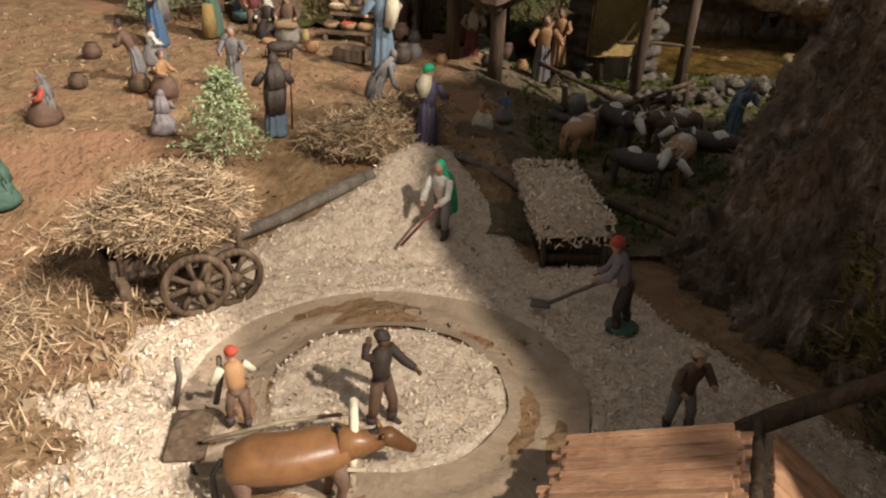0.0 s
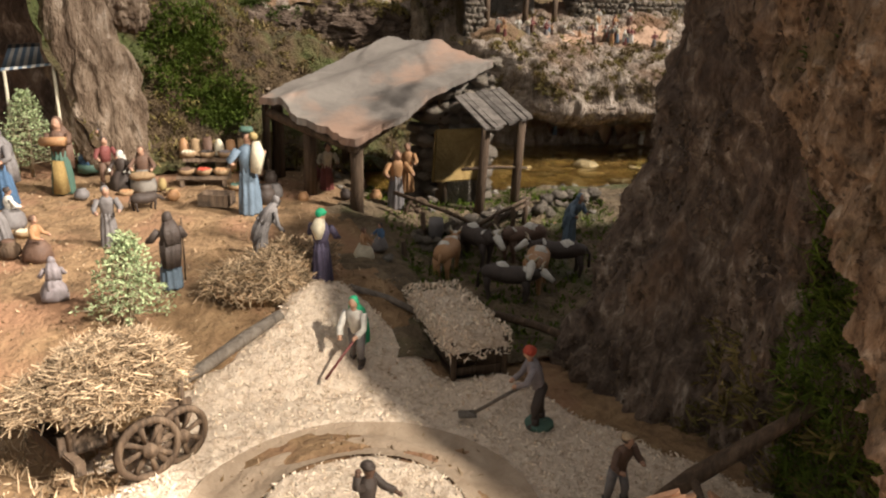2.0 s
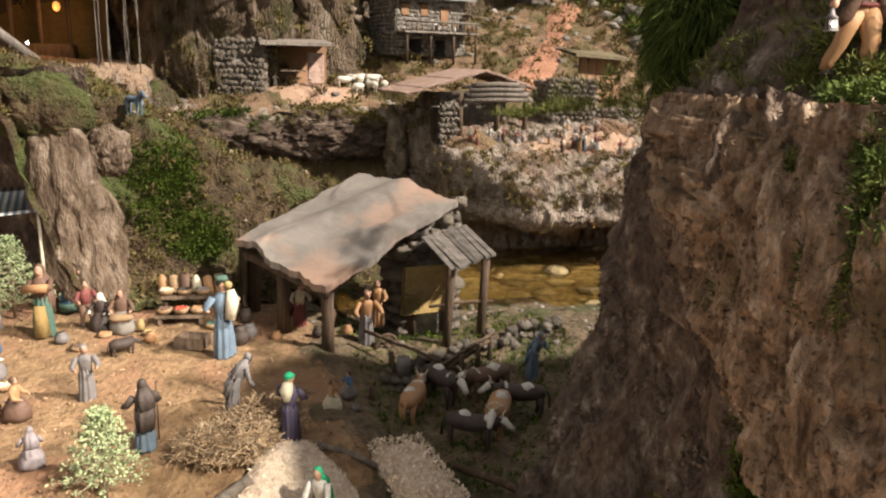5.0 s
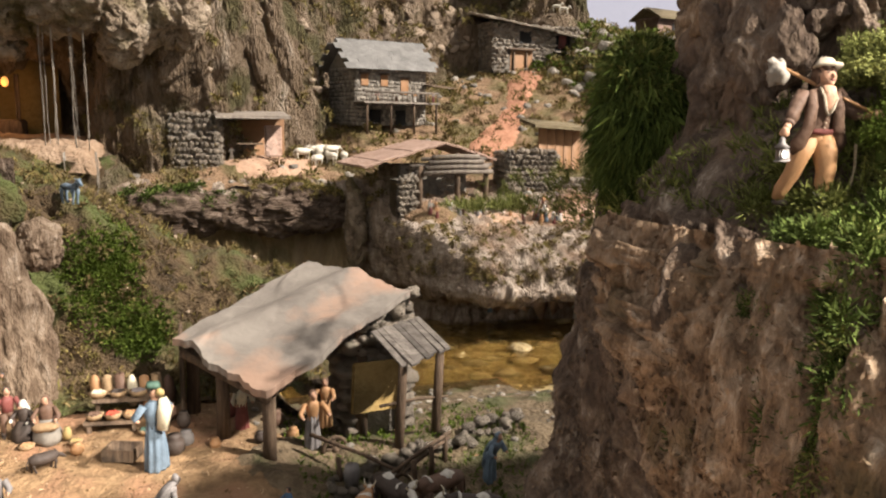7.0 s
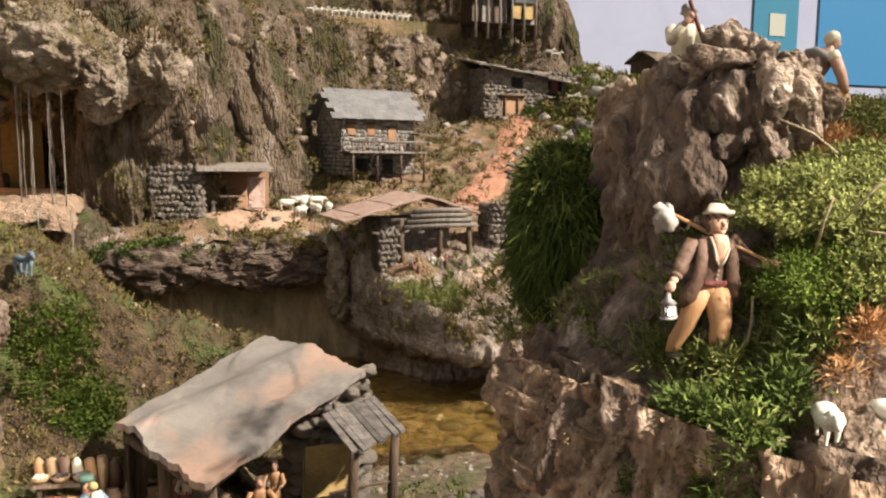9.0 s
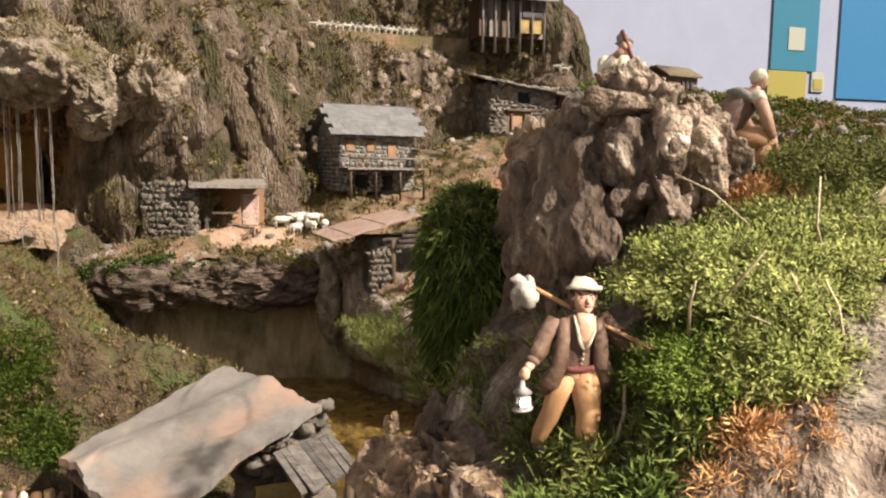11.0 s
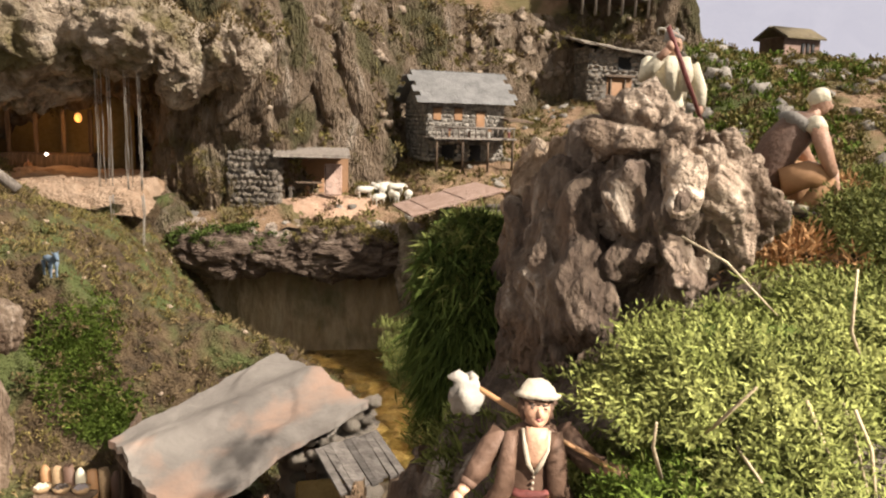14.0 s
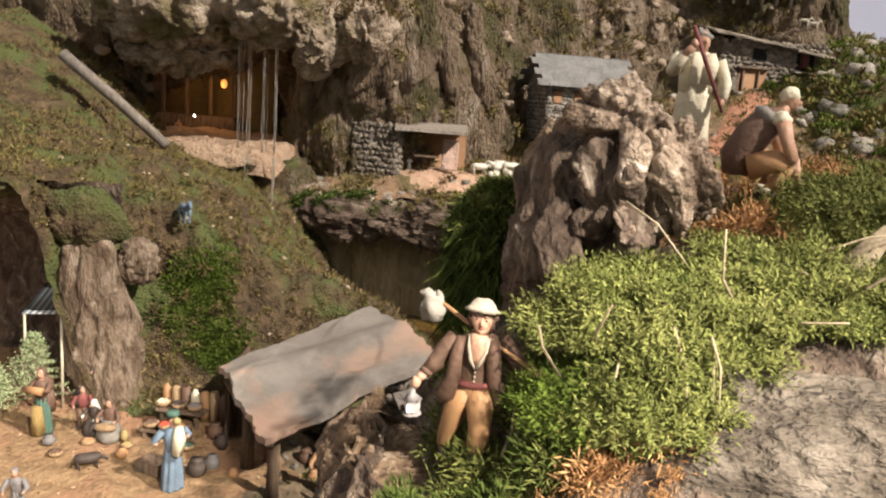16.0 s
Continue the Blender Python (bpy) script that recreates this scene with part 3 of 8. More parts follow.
top, UP, UN = sheet(
    "tower_top", "z", (0.54, 0.61, 0.69, 0.77, 0.87, 1.0, 1.3, 1.7), (-0.05, 0.42, 0.52, 0.6, 0.68, 0.78, 0.9, 1.05, 1.3, 1.9),
    (
        (0.8, 0.9, 1.0, 1.05, 1.1, 1.2, 1.25, 1.2),
        (1.14, 1.19, 1.26, 1.32, 1.35, 1.39, 1.42, 1.4),
        (1.2, 1.24, 1.33, 1.395, 1.415, 1.45, 1.48, 1.45),
        (1.24, 1.29, 1.37, 1.43, 1.465, 1.50, 1.53, 1.5),
        (1.25, 1.315, 1.395, 1.45, 1.50, 1.53, 1.56, 1.5),
        (1.24, 1.325, 1.41, 1.47, 1.53, 1.57, 1.59, 1.5),
        (1.2, 1.33, 1.42, 1.48, 1.53, 1.57, 1.59, 1.5),
        (1.2, 1.27, 1.40, 1.49, 1.54, 1.58, 1.60, 1.5),
        (1.2, 1.25, 1.3, 1.4, 1.5, 1.55, 1.55, 1.4),
        (1.2, 1.2, 1.2, 1.3, 1.4, 1.4, 1.4, 1.2),
    ),
    240, 280, "cork", 0.016, 20, rocky, label="craggy bark ledge on top of the rock tower", category="rock",
    keep=lambda p: (p[:, 0] > np.interp(p[:, 1], (-0.05, 0.12, 0.3, 0.45, 0.55, 0.65, 0.78, 0.92, 1.1, 1.27, 1.36), (1.0, 0.84, 0.73, 0.62, 0.575, 0.545, 0.545, 0.60, 0.68, 0.77, 1.05))) & (p[:, 1] < 1.37))

slab_edge = lambda z: np.interp(z, (0.45, 0.65, 0.74, 0.85, 1.0, 1.166, 1.3), (0.42, 0.50, 0.55, 0.63, 0.755, 0.86, 0.90))
slab, QP, QN = sheet("bark_slab", "x", (0.20, 0.34, 0.48, 0.60, 0.72, 0.84, 0.95), (0.5, 0.75, 0.9, 1.05, 1.2, 1.3),
      ((0.60, 0.55, 0.525, 0.53, 0.56, 0.6, 0.62), (0.60, 0.55, 0.515, 0.525, 0.55, 0.58, 0.61), (0.61, 0.56, 0.52, 0.512, 0.53, 0.555, 0.60), (0.63, 0.575, 0.525, 0.505, 0.505, 0.53, 0.57), (0.66, 0.60, 0.545, 0.505, 0.485, 0.495, 0.54), (0.70, 0.63, 0.57, 0.54, 0.51, 0.51, 0.55)),
      320, 320, "bark", 0.034, 17, crag, (1.2, 1.0, 0.45), flip=True, label="curled sheet of ochre-brown fissured cork bark", category="rock",
      keep=lambda p: p[:, 1] < slab_edge(p[:, 2]) + 0.012 * np.sin(p[:, 2] * 70) + 0.008 * np.sin(p[:, 2] * 173))

PEAK_HOLLOWS = (((0.80, 0.72, 1.575), (0.022, 0.05, 0.03), 0.030), ((0.715, 0.78, 1.56), (0.02, 0.05, 0.035), 0.022), ((0.75, 0.72, 1.52), (0.03, 0.05, 0.02), 0.025))
# pale crest and right knobs as if lit, body dark as if shaded, by material
for c, r, sg, rz, m in (((0.762, 0.825, 1.570), (0.060, 0.125, 0.100), 320, 0.28, "cork"), ((0.822, 0.760, 1.605), (0.040, 0.055, 0.064), 190, 0.2, "peak"), ((0.770, 0.800, 1.662), (0.050, 0.060, 0.034), 170, 0.4, "peak"), ((0.778, 0.740, 1.585), (0.022, 0.030, 0.070), 130, 0.0, "peak"), ((0.728, 0.935, 1.590), (0.038, 0.085, 0.066), 170, 0.2, "bark")):
    boulder("rock_peak", c, r, m, 0.040, 17, sg, label="craggy cork rock crowning the tower, lit crest and shaded body painted in", category="rock", rz=rz, st=(1.15, 1.0, 0.75), how=crag, hollows=PEAK_HOLLOWS)
boulder("rock_shoulder", (0.715, 0.87, 1.50), (0.058, 0.11, 0.125), "cork", 0.050, 11, 220, label="dark craggy rock beneath the pale peak", category="rock", how=crag, st=(1, 1, 0.7))
for c, r in (((0.512, 0.80, 1.248), (0.038, 0.080, 0.045)), ((0.500, 0.745, 1.165), (0.040, 0.085, 0.055)), ((0.545, 0.66, 1.175), (0.050, 0.085, 0.085)), ((0.56, 0.72, 1.250), (0.055, 0.11, 0.042))):
    boulder("bark_outcrop", c, r, "bark", 0.026, 17, 170, label="fibrous brown bark outcrop on the rock tower", category="rock", how=crag, st=(0.6, 0.6, 2.2))
boulder("sheep_rock", (0.700, 0.470, 1.262), (0.075, 0.055, 0.050), "peak", 0.030, 16, 150, label="sunlit pale rock carrying two sheep", category="rock", how=crag)
face, FPP, FPN = sheet("ledge_face", "y", (0.72, 0.77, 0.84, 0.95, 1.1, 1.4), (1.0, 1.2, 1.32, 1.39, 1.435, 1.47),
                       ((0.56, 0.42, 0.36, 0.34, 0.34, 0.36), (0.58, 0.46, 0.41, 0.39, 0.39, 0.4), (0.60, 0.49, 0.445, 0.43, 0.43, 0.44), (0.62, 0.52, 0.47, 0.455, 0.45, 0.46), (0.66, 0.56, 0.51, 0.49, 0.48, 0.48), (0.70, 0.62, 0.58, 0.56, 0.54, 0.54)),
                       260, 170, "ledge", 0.024, 10, rocky, (0.6, 1, 1.5), label="grey layered rock below the green bush", category="rock")

# the hillside above the market
HX = (-2.2, -1.6, -1.1, -0.75, -0.6, -0.5, -0.3, -0.1, 0.1, 0.35, 0.6)
hill, HP, HN = sheet(
    "hillside", "z", HX, (2.36, 2.55, 2.7, 2.85, 3.1, 3.5, 4.2, 5.0),
    (
        (1.36, 1.33, 1.28, 1.235, 0.72, 0.57, 0.56, 0.55, 0.55, 0.53, 0.45),
        (1.38, 1.35, 1.31, 1.25, 0.95, 0.74, 0.69, 0.66, 0.61, 0.57, 0.47),
        (1.4, 1.37, 1.33, 1.26, 1.08, 0.98, 0.94, 0.88, 0.79, 0.70, 0.56),
        (1.42, 1.38, 1.34, 1.27, 1.19, 1.15, 1.11, 0.99, 0.93, 0.85, 0.66),
        (1.46, 1.42, 1.35, 1.28, 1.22, 1.19, 1.10, 1.01, 0.88, 0.72, 0.50),
        (1.5, 1.44, 1.33, 1.28, 1.22, 1.17, 1.04, 0.82, 0.50, 0.30, 0.22),
        (1.8, 1.68, 1.30, 1.17, 1.12, 1.05, 0.80, 0.50, 0.28, 0.2, 0.2),
        (2.0, 1.6, 1.15, 1.05, 1.0, 0.95, 0.75, 0.4, 0.25, 0.2, 0.2),
    ),
    330, 320, "hill", 0.06, 5.5, rocky, label="mossy brown hillside over the market", category="hillside")
sheet("cave_wall", "y", (-2.3, -1.5, -0.9, -0.5), (0.4, 0.8, 1.15, 1.3), ((2.95, 2.9, 2.8, 2.45), (2.95, 2.9, 2.8, 2.5), (2.85, 2.8, 2.7, 2.5), (2.4, 2.45, 2.45, 2.5)), 70, 60, "cork", 0.05, 6, label="dark rock back of the grotto", category="rock", flip=False)
boulder("bark_pillar", (-0.545, 2.44, 0.80), (0.125, 0.06, 0.34), "pillar", 0.04, 10, 130, label="tall grey-brown bark rock beside the grotto mouth", category="rock", how=crag, rz=0.3, st=(1.2, 1.2, 0.5), lean=(-0.18, 0.05))
boulder("bark_pillar", (-0.46, 2.53, 1.04), (0.075, 0.07, 0.075), "pillar", 0.035, 11, 90, label="pale bark rock jutting from the hillside", category="rock")
boulder("grotto_shoulder", (-0.640, 2.50, 1.170), (0.150, 0.09, 0.115), "hill", 0.035, 9, 110, label="mossy rock closing the slope above the bark pillar", category="rock")
boulder("grotto_lintel", (-1.03, 2.42, 1.275), (0.24, 0.09, 0.06), "hill", 0.06, 7, 90, label="mossy rock over the grotto mouth", category="rock")

# the ravine, its stream and its banks
bed, DP, DN = sheet("stream_bed", "z", (-1.0, 0.5, 1.0, 1.6, 2.4, 4.5), (2.2, 2.6, 3.0, 3.6, 4.4, 5.2),
      ((0.1, 0.2, 0.30, 0.34, 0.36, 0.4), (0.1, 0.22, 0.30, 0.30, 0.32, 0.4), (0.1, 0.2, 0.235, 0.25, 0.28, 0.36), (0.1, 0.2, 0.24, 0.26, 0.28, 0.36), (0.1, 0.2, 0.24, 0.26, 0.3, 0.4), (0.1, 0.2, 0.26, 0.3, 0.34, 0.4)),
      220, 160, "bed", 0.05, 5, label="ochre stones of the stream bed", category="stream bed")
sheet("stream", "z", (-0.6, 2.6), (2.45, 4.75), ((0.288, 0.288), (0.288, 0.288)), 60, 60, "water", 0.004, 9, earthy, label="clear brown water of the stream", category="water")


def bank_y(x):
    return np.interp(x, (-1.2, 0.0, 0.9, 1.03, 1.12, 1.2, 1.3, 1.4, 1.7, 2.4, 5.0), (5.0, 4.78, 4.80, 4.72, 4.40, 4.12, 3.90, 3.82, 3.80, 3.65, 3.5))


def along_bank(P):
    P[..., 1] += bank_y(P[..., 0])
    return P


bank, BP, BN = sheet(
    "bark_bank", "y", (-0.4, 0.1, 0.6, 0.93, 1.03, 1.3, 1.6, 2.0, 2.6, 4.6), (0.2, 0.44, 0.5, 0.62, 0.74, 0.86, 0.95, 1.05),
    (
        (0.4, 0.4, 0.4, 0.36, 0.2, 0.22, 0.2, 0.2, 0.1, 0.1),
        (0.4, 0.4, 0.4, 0.36, 0.18, 0.15, 0.12, 0.12, 0.05, 0.05),
        (0.4, 0.4, 0.4, 0.34, -0.02, -0.14, -0.20, -0.22, -0.14, -0.05),
        (0.4, 0.4, 0.4, 0.30, -0.06, -0.16, -0.24, -0.24, -0.14, 0.0),
        (0.34, 0.34, 0.34, 0.24, -0.06, -0.08, -0.15, -0.15, -0.04, 0.15),
        (0.18, 0.18, 0.18, 0.10, -0.06, 0.24, 0.30, 0.34, 0.34, 0.36),
        (-0.02, -0.02, -0.02, -0.02, -0.02, 0.45, 0.5, 0.5, 0.5, 0.55),
        (0.12, 0.12, 0.12, 0.12, 0.12, 0.7, 0.8, 0.8, 0.8, 0.9),
    ),
    480, 190, "bank", 0.06, 4.5, fluted, (1.0, 1.0, 1.3), flip=False, warp=along_bank, label="ridged grey-brown bark bank over the stream", category="bank")
sheet("gorge_wall", "y", (-0.6, -0.2, 0.2, 0.55, 0.8, 1.0, 1.2), (0.18, 0.4, 0.6, 0.82), ((4.98, 4.96, 4.93, 4.86, 4.80, 4.72, 4.6), (4.99, 4.97, 4.94, 4.88, 4.83, 4.76, 4.64), (5.02, 5.0, 4.97, 4.92, 4.87, 4.80, 4.70), (5.1, 5.08, 5.02, 4.98, 4.94, 4.88, 4.8)),
      200, 90, "gorge", 0.035, 4.0, crag, (1.5, 1, 0.28), label="smooth tan rock wall of the gorge", category="rock")
arch, AP, AN = boulder("bark_arch", (0.58, 4.73, 0.865), (0.375, 0.13, 0.165), "bridge", 0.06, 9, 240, label="thick fissured bark log arching over the stream", category="bark log", how=crag, st=(0.8, 1, 1.25), hollows=(((0.62, 4.66, 0.66), (0.22, 0.2, 0.06), 0.05),))
arch2, A2P, A2N = boulder("bark_arch", (-0.02, 4.77, 0.865), (0.42, 0.15, 0.135), "bridge", 0.07, 7, 190, label="dark brown earthy rock joining the bark log", category="rock", how=crag, st=(0.8, 1, 1.2), hollows=(((0.15, 4.66, 0.72), (0.12, 0.2, 0.05), 0.04),))
boulder("bark_strip", (0.965, 4.63, 0.79), (0.070, 0.075, 0.275), "overhang", 0.05, 8, 130, label="upright strip of pale ribbed bark beside the log", category="bark", how=crag, st=(1.4, 1, 0.8), lean=(-0.06, 0.06))


def up_terrace(P):
    yb = bank_y(P[..., 0])
    P[..., 1] = yb + (7.6 - yb) * P[..., 1]
    return P


terrace, RP, RN = sheet(
    "terrace", "z", (-0.3, 0.0, 0.5, 1.0, 1.5, 2.2, 2.8, 3.6, 4.8, 7.0), (0.0, 0.1, 0.2, 0.3, 0.5, 0.7, 1.0),
    (
        (0.98, 1.0, 1.0, 0.92, 0.60, 0.58, 0.60, 0.60, 0.65, 0.7),
        (1.1, 1.12, 1.14, 1.06, 0.88, 0.86, 0.9, 1.0, 1.1, 1.1),
        (1.15, 1.15, 1.17, 1.15, 0.93, 0.95, 1.0, 1.2, 1.35, 1.3),
        (1.2, 1.2, 1.2, 1.25, 1.06, 1.08, 1.15, 1.35, 1.5, 1.5),
        (1.3, 1.3, 1.3, 1.4, 1.36, 1.38, 1.45, 1.65, 1.75, 1.7),
        (1.4, 1.4, 1.4, 1.5, 1.55, 1.65, 1.75, 1.88, 2.05, 2.0),
        (1.5, 1.5, 1.5, 1.7, 1.85, 1.95, 2.05, 2.15, 2.35, 2.3),
    ),
    330, 230, "terrace", 0.045, 6, earthy, warp=up_terrace, label="brown scrubby terraces of the upper village", category="terrace")


def red_path():
    s, vs, fs, n = Shape(), [], [], 40
    for i in range(n + 1):
        t = i / n
        x, y = 1.95 + 1.15 * t + 0.06 * math.sin(5 * t), 5.15 + 1.5 * t
        w2 = 0.10 + 0.03 * math.sin(9 * t)
        for k in range(7):
            px, py = x + (k / 3 - 1) * w2 * 1.2, y - (k / 3 - 1) * w2 * 0.5
            d = (RP[..., 0] - px) ** 2 + (RP[..., 1] - py) ** 2
            j = np.unravel_index(np.argsort(d, axis=None)[:6], d.shape)
            vs.append((px, py, RP[..., 2][j].max() + 0.006 - 0.03 * (abs(k - 3) == 3)))
    for i in range(n):
        for k in range(6):
            fs.append((i * 7 + k, i * 7 + k + 1, (i + 1) * 7 + k + 1, (i + 1) * 7 + k))
    return s.add(vs, fs, "redpath").make("path", label="red earth path climbing between the houses", category="path", kind="structure")


red_path()
def patch_yard(x0, y0, rx, ry, label):
    s, vs, fs = Shape(), [], []
    both = np.concatenate((RP.reshape(-1, 3), BP.reshape(-1, 3)))
    both = both[(abs(both[:, 0] - x0) < rx * 1.4) & (abs(both[:, 1] - y0) < ry * 1.5)]
    for i in range(31):
        for j in range(15):
            a, r = 2 * math.pi * i / 30, j / 14
            x, y = x0 + rx * r * math.cos(a) * (1 + 0.2 * math.sin(3 * a)), y0 + ry * r * math.sin(a)
            near = np.argsort((both[:, 0] - x) ** 2 + (both[:, 1] - y) ** 2)[:14]
            vs.append((x, y, float(both[near, 2].mean()) + 0.016 - 0.04 * r ** 6))
    for i in range(30):
        for j in range(14):
            q = i * 15 + j
            fs.append((q, q + 1, q + 16, q + 15))
    return s.add(vs, fs, "yard").make("village_yard", label=label, category="ground", kind="structure"), np.array(vs)


crowd_yard, CY = patch_yard(1.95, 4.06, 0.42, 0.22, "pale pinkish sand yard where villagers gather")
yard = Shape()
vs, fs = [], []
for i in range(31):
    for j in range(21):
        a, r = 2 * math.pi * i / 30, j / 20
        x, y = 0.50 + 0.36 * r * math.cos(a) * (1 + 0.15 * math.sin(3 * a)), 5.10 + 0.22 * r * math.sin(a)
        d = (RP[..., 0] - x) ** 2 + (RP[..., 1] - y) ** 2
        vs.append((x, y, float(RP.reshape(-1, 3)[np.argmin(d), 2]) + 0.012 - 0.03 * r ** 6))
for i in range(30):
    for j in range(20):
        q = i * 21 + j
        fs.append((q, q + 1, q + 22, q + 21))
yard.add(vs, fs, "yard").make("stable_yard", label="swept pinkish sand yard before the stable", category="ground", kind="structure")

cliff, CP, CN = sheet(
    "cliff", "y", (-2.6, -1.4, -0.6, 0.0, 0.5, 1.2, 1.9, 2.6, 3.3, 4.0, 4.55, 5.2), (0.9, 1.4, 1.8, 2.3, 2.65, 2.76, 3.3, 4.3),
    (
        (5.6, 5.9, 5.8, 5.12, 5.25, 5.95, 6.3, 6.7, 7.0, 7.3, 7.6, 8.2),
        (5.6, 5.9, 5.8, 5.15, 5.35, 6.05, 6.4, 6.85, 7.1, 7.4, 7.8, 8.6),
        (5.0, 5.4, 5.3, 4.98, 5.45, 6.25, 6.55, 7.0, 7.15, 7.4, 7.9, 9.4),
        (4.9, 5.2, 4.95, 5.05, 5.7, 6.45, 6.9, 7.05, 7.3, 7.5, 8.2, 10.0),
        (5.0, 5.4, 5.2, 5.3, 6.0, 6.65, 7.15, 7.3, 7.4, 7.7, 9.0, 10.5),
        (5.1, 5.5, 5.4, 5.6, 6.4, 7.0, 7.6, 7.5, 7.45, 7.8, 9.5, 10.5),
        (5.3, 5.7, 5.6, 5.9, 6.7, 7.3, 7.9, 7.7, 7.5, 8.3, 10.0, 11),
        (5.6, 6.0, 6.0, 6.3, 7.1, 7.7, 8.3, 8.1, 7.8, 9.8, 11, 11),
    ),
    460, 380, "cliff", 0.20, 1.9, rocky, (1.6, 1, 0.42), flip=False, label="high brown bark cliff with dry growth", category="cliff")
for x, y, z, r, h3, ln in ((0.27, 5.24, 2.02, 0.09, 0.36, 0.12), (0.48, 5.46, 1.88, 0.075, 0.30, -0.25), (0.70, 5.70, 1.90, 0.085, 0.42, -0.22), (1.05, 6.28, 2.2, 0.10, 0.34, -0.2), (3.55, 7.40, 2.95, 0.16, 0.45, -0.15), (3.85, 7.50, 2.75, 0.14, 0.45, -0.25), (1.9, 6.62, 1.98, 0.12, 0.14, -0.3)):
    boulder("cliff_slab", (x, y, z), (r, r * 0.7, h3), "cliff", 0.06, 5.5, 90, label="grey upright slab of bark on the cliff", category="rock", st=(1.3, 1.3, 0.6), lean=(ln, 0.08))
OH = []
for c, r in (((-1.15, 4.85, 2.06), (0.50, 0.50, 0.28)), ((-0.55, 4.78, 2.08), (0.34, 0.42, 0.22)), ((-0.30, 4.80, 1.96), (0.15, 0.30, 0.22)), ((-0.06, 4.90, 1.99), (0.20, 0.30, 0.19)), ((-1.20, 4.95, 1.80), (0.36, 0.30, 0.12))):
    OH.append(boulder("cave_overhang", c, r, "overhang", 0.10, 6.0, 190, label="overhanging tan-grey rock above the waterfall cave", category="rock", how=crag, st=(1, 1, 0.75)))
curtain, KP, KN = sheet("rock_curtain", "y", (-0.56, -0.42, -0.25, -0.08, 0.1, 0.3), (0.85, 1.15, 1.5, 1.95), ((5.22, 5.10, 5.08, 5.06, 5.12, 5.3), (5.20, 5.06, 5.06, 5.06, 5.14, 5.35), (5.20, 5.02, 5.02, 5.05, 5.2, 5.4), (5.2, 5.0, 4.98, 5.02, 5.15, 5.4)),
      160, 170, "cliff", 0.10, 5, crag, (1.6, 1, 0.3), label="dark upright rock folds between waterfall and stable", category="rock")
boulder("cave_shelf", (-0.52, 5.15, 0.98), (0.22, 0.35, 0.27), "cliff", 0.08, 4, 100, label="dark rock shelf under the cave ledge", category="rock")
sheet("cave_ledge", "z", (-1.9, -1.4, -0.9, -0.56, -0.48, -0.45), (4.42, 4.46, 4.6, 4.85, 5.3), ((1.20, 1.16, 1.15, 1.13, 1.12, 1.11), (1.25, 1.25, 1.24, 1.225, 1.19, 1.12), (1.28, 1.275, 1.262, 1.25, 1.22, 1.14), (1.30, 1.295, 1.285, 1.275, 1.25, 1.16), (1.33, 1.32, 1.31, 1.30, 1.27, 1.18)),
      190, 130, "pale", 0.030, 7, crag, (0.8, 1, 1), label="pale plastered ledge in front of the cave", category="ledge")
under, LP, LN = sheet("under_ledge", "y", (-1.9, -1.3, -0.8, -0.55, -0.4), (0.6, 0.9, 1.2), ((4.30, 4.35, 4.45, 4.7, 5.1), (4.30, 4.35, 4.5, 4.75, 5.12), (4.2, 4.22, 4.3, 4.5, 5.1)), 120, 70, "hill", 0.08, 5, crag, (1.2, 1, 0.5), label="dark earthy rock below the cave ledge", category="rock")

# green slope at the far end
gs, GSP, GSN = sheet("green_slope", "z", (3.2, 3.7, 4.3, 5.0, 6.0, 8.0), (4.6, 5.4, 6.2, 7.2, 8.2, 9.1),
                     ((1.1, 1.2, 1.2, 1.2, 1.1, 1.0), (1.45, 1.55, 1.6, 1.65, 1.6, 1.5), (1.7, 2.0, 1.85, 1.85, 1.9, 1.8), (1.9, 2.3, 2.25, 2.1, 2.15, 2.1), (2.1, 2.4, 2.5, 2.35, 2.3, 2.2), (2.2, 2.3, 2.4, 2.4, 2.3, 2.2)),
                     160, 150, "hill", 0.08, 3, rocky, label="green slope below the far farmhouse", category="hillside")

stones(DP, DN, 170, 0.05, "bedstone", lambda p, q: (p[:, 0] > 0.6) & (p[:, 0] < 2.4) & (p[:, 1] < 4.4), 0.45).make("stream_stones", label="flat ochre stones lying in the stream", category="stones", kind="stuff")

# ---- growth and litter on the structure ----
up_facing = lambda lim: (lambda p, q: q[:, 2] > lim)
tufts("dry_grass", HP, HN, 4200, 0.022, 0.0022, "grass", lambda p, q: (q[:, 2] > 0.05) & (p[:, 0] > -1.5), label="short dry grass and moss covering the hillside", patchy=(5.0, -0.15))
tufts("brown_heath", HP, HN, 3600, 0.026, 0.0020, "heath", lambda p, q: p[:, 1] > 2.4, label="brown dry heath tufts on the hillside", patchy=(6.0, 0.05))
green_spots = lambda p, q: (np.exp(-((p[:, 0] + 0.30) / 0.10) ** 2 - ((p[:, 2] - 0.90) / 0.13) ** 2) + np.exp(-((p[:, 0] + 0.18) / 0.08) ** 2 - ((p[:, 2] - 0.74) / 0.07) ** 2) > rng.uniform(0.12, 1.0, len(p))) & (p[:, 1] < 3.0)
tufts("green_moss", HP, HN, 3000, 0.014, 0.0022, "moss", green_spots, label="bright green moss cushions on the hillside", up=0.3)
low = lambda p, q: p[:, 2] < 3.3
tufts("cliff_heath", CP, CN, 1500, 0.045, 0.004, "heath", lambda p, q: (q[:, 2] > 0.0) & low(p, q), label="dry brown heath clinging to the cliff", up=0.2, patchy=(2.2, 0.05))
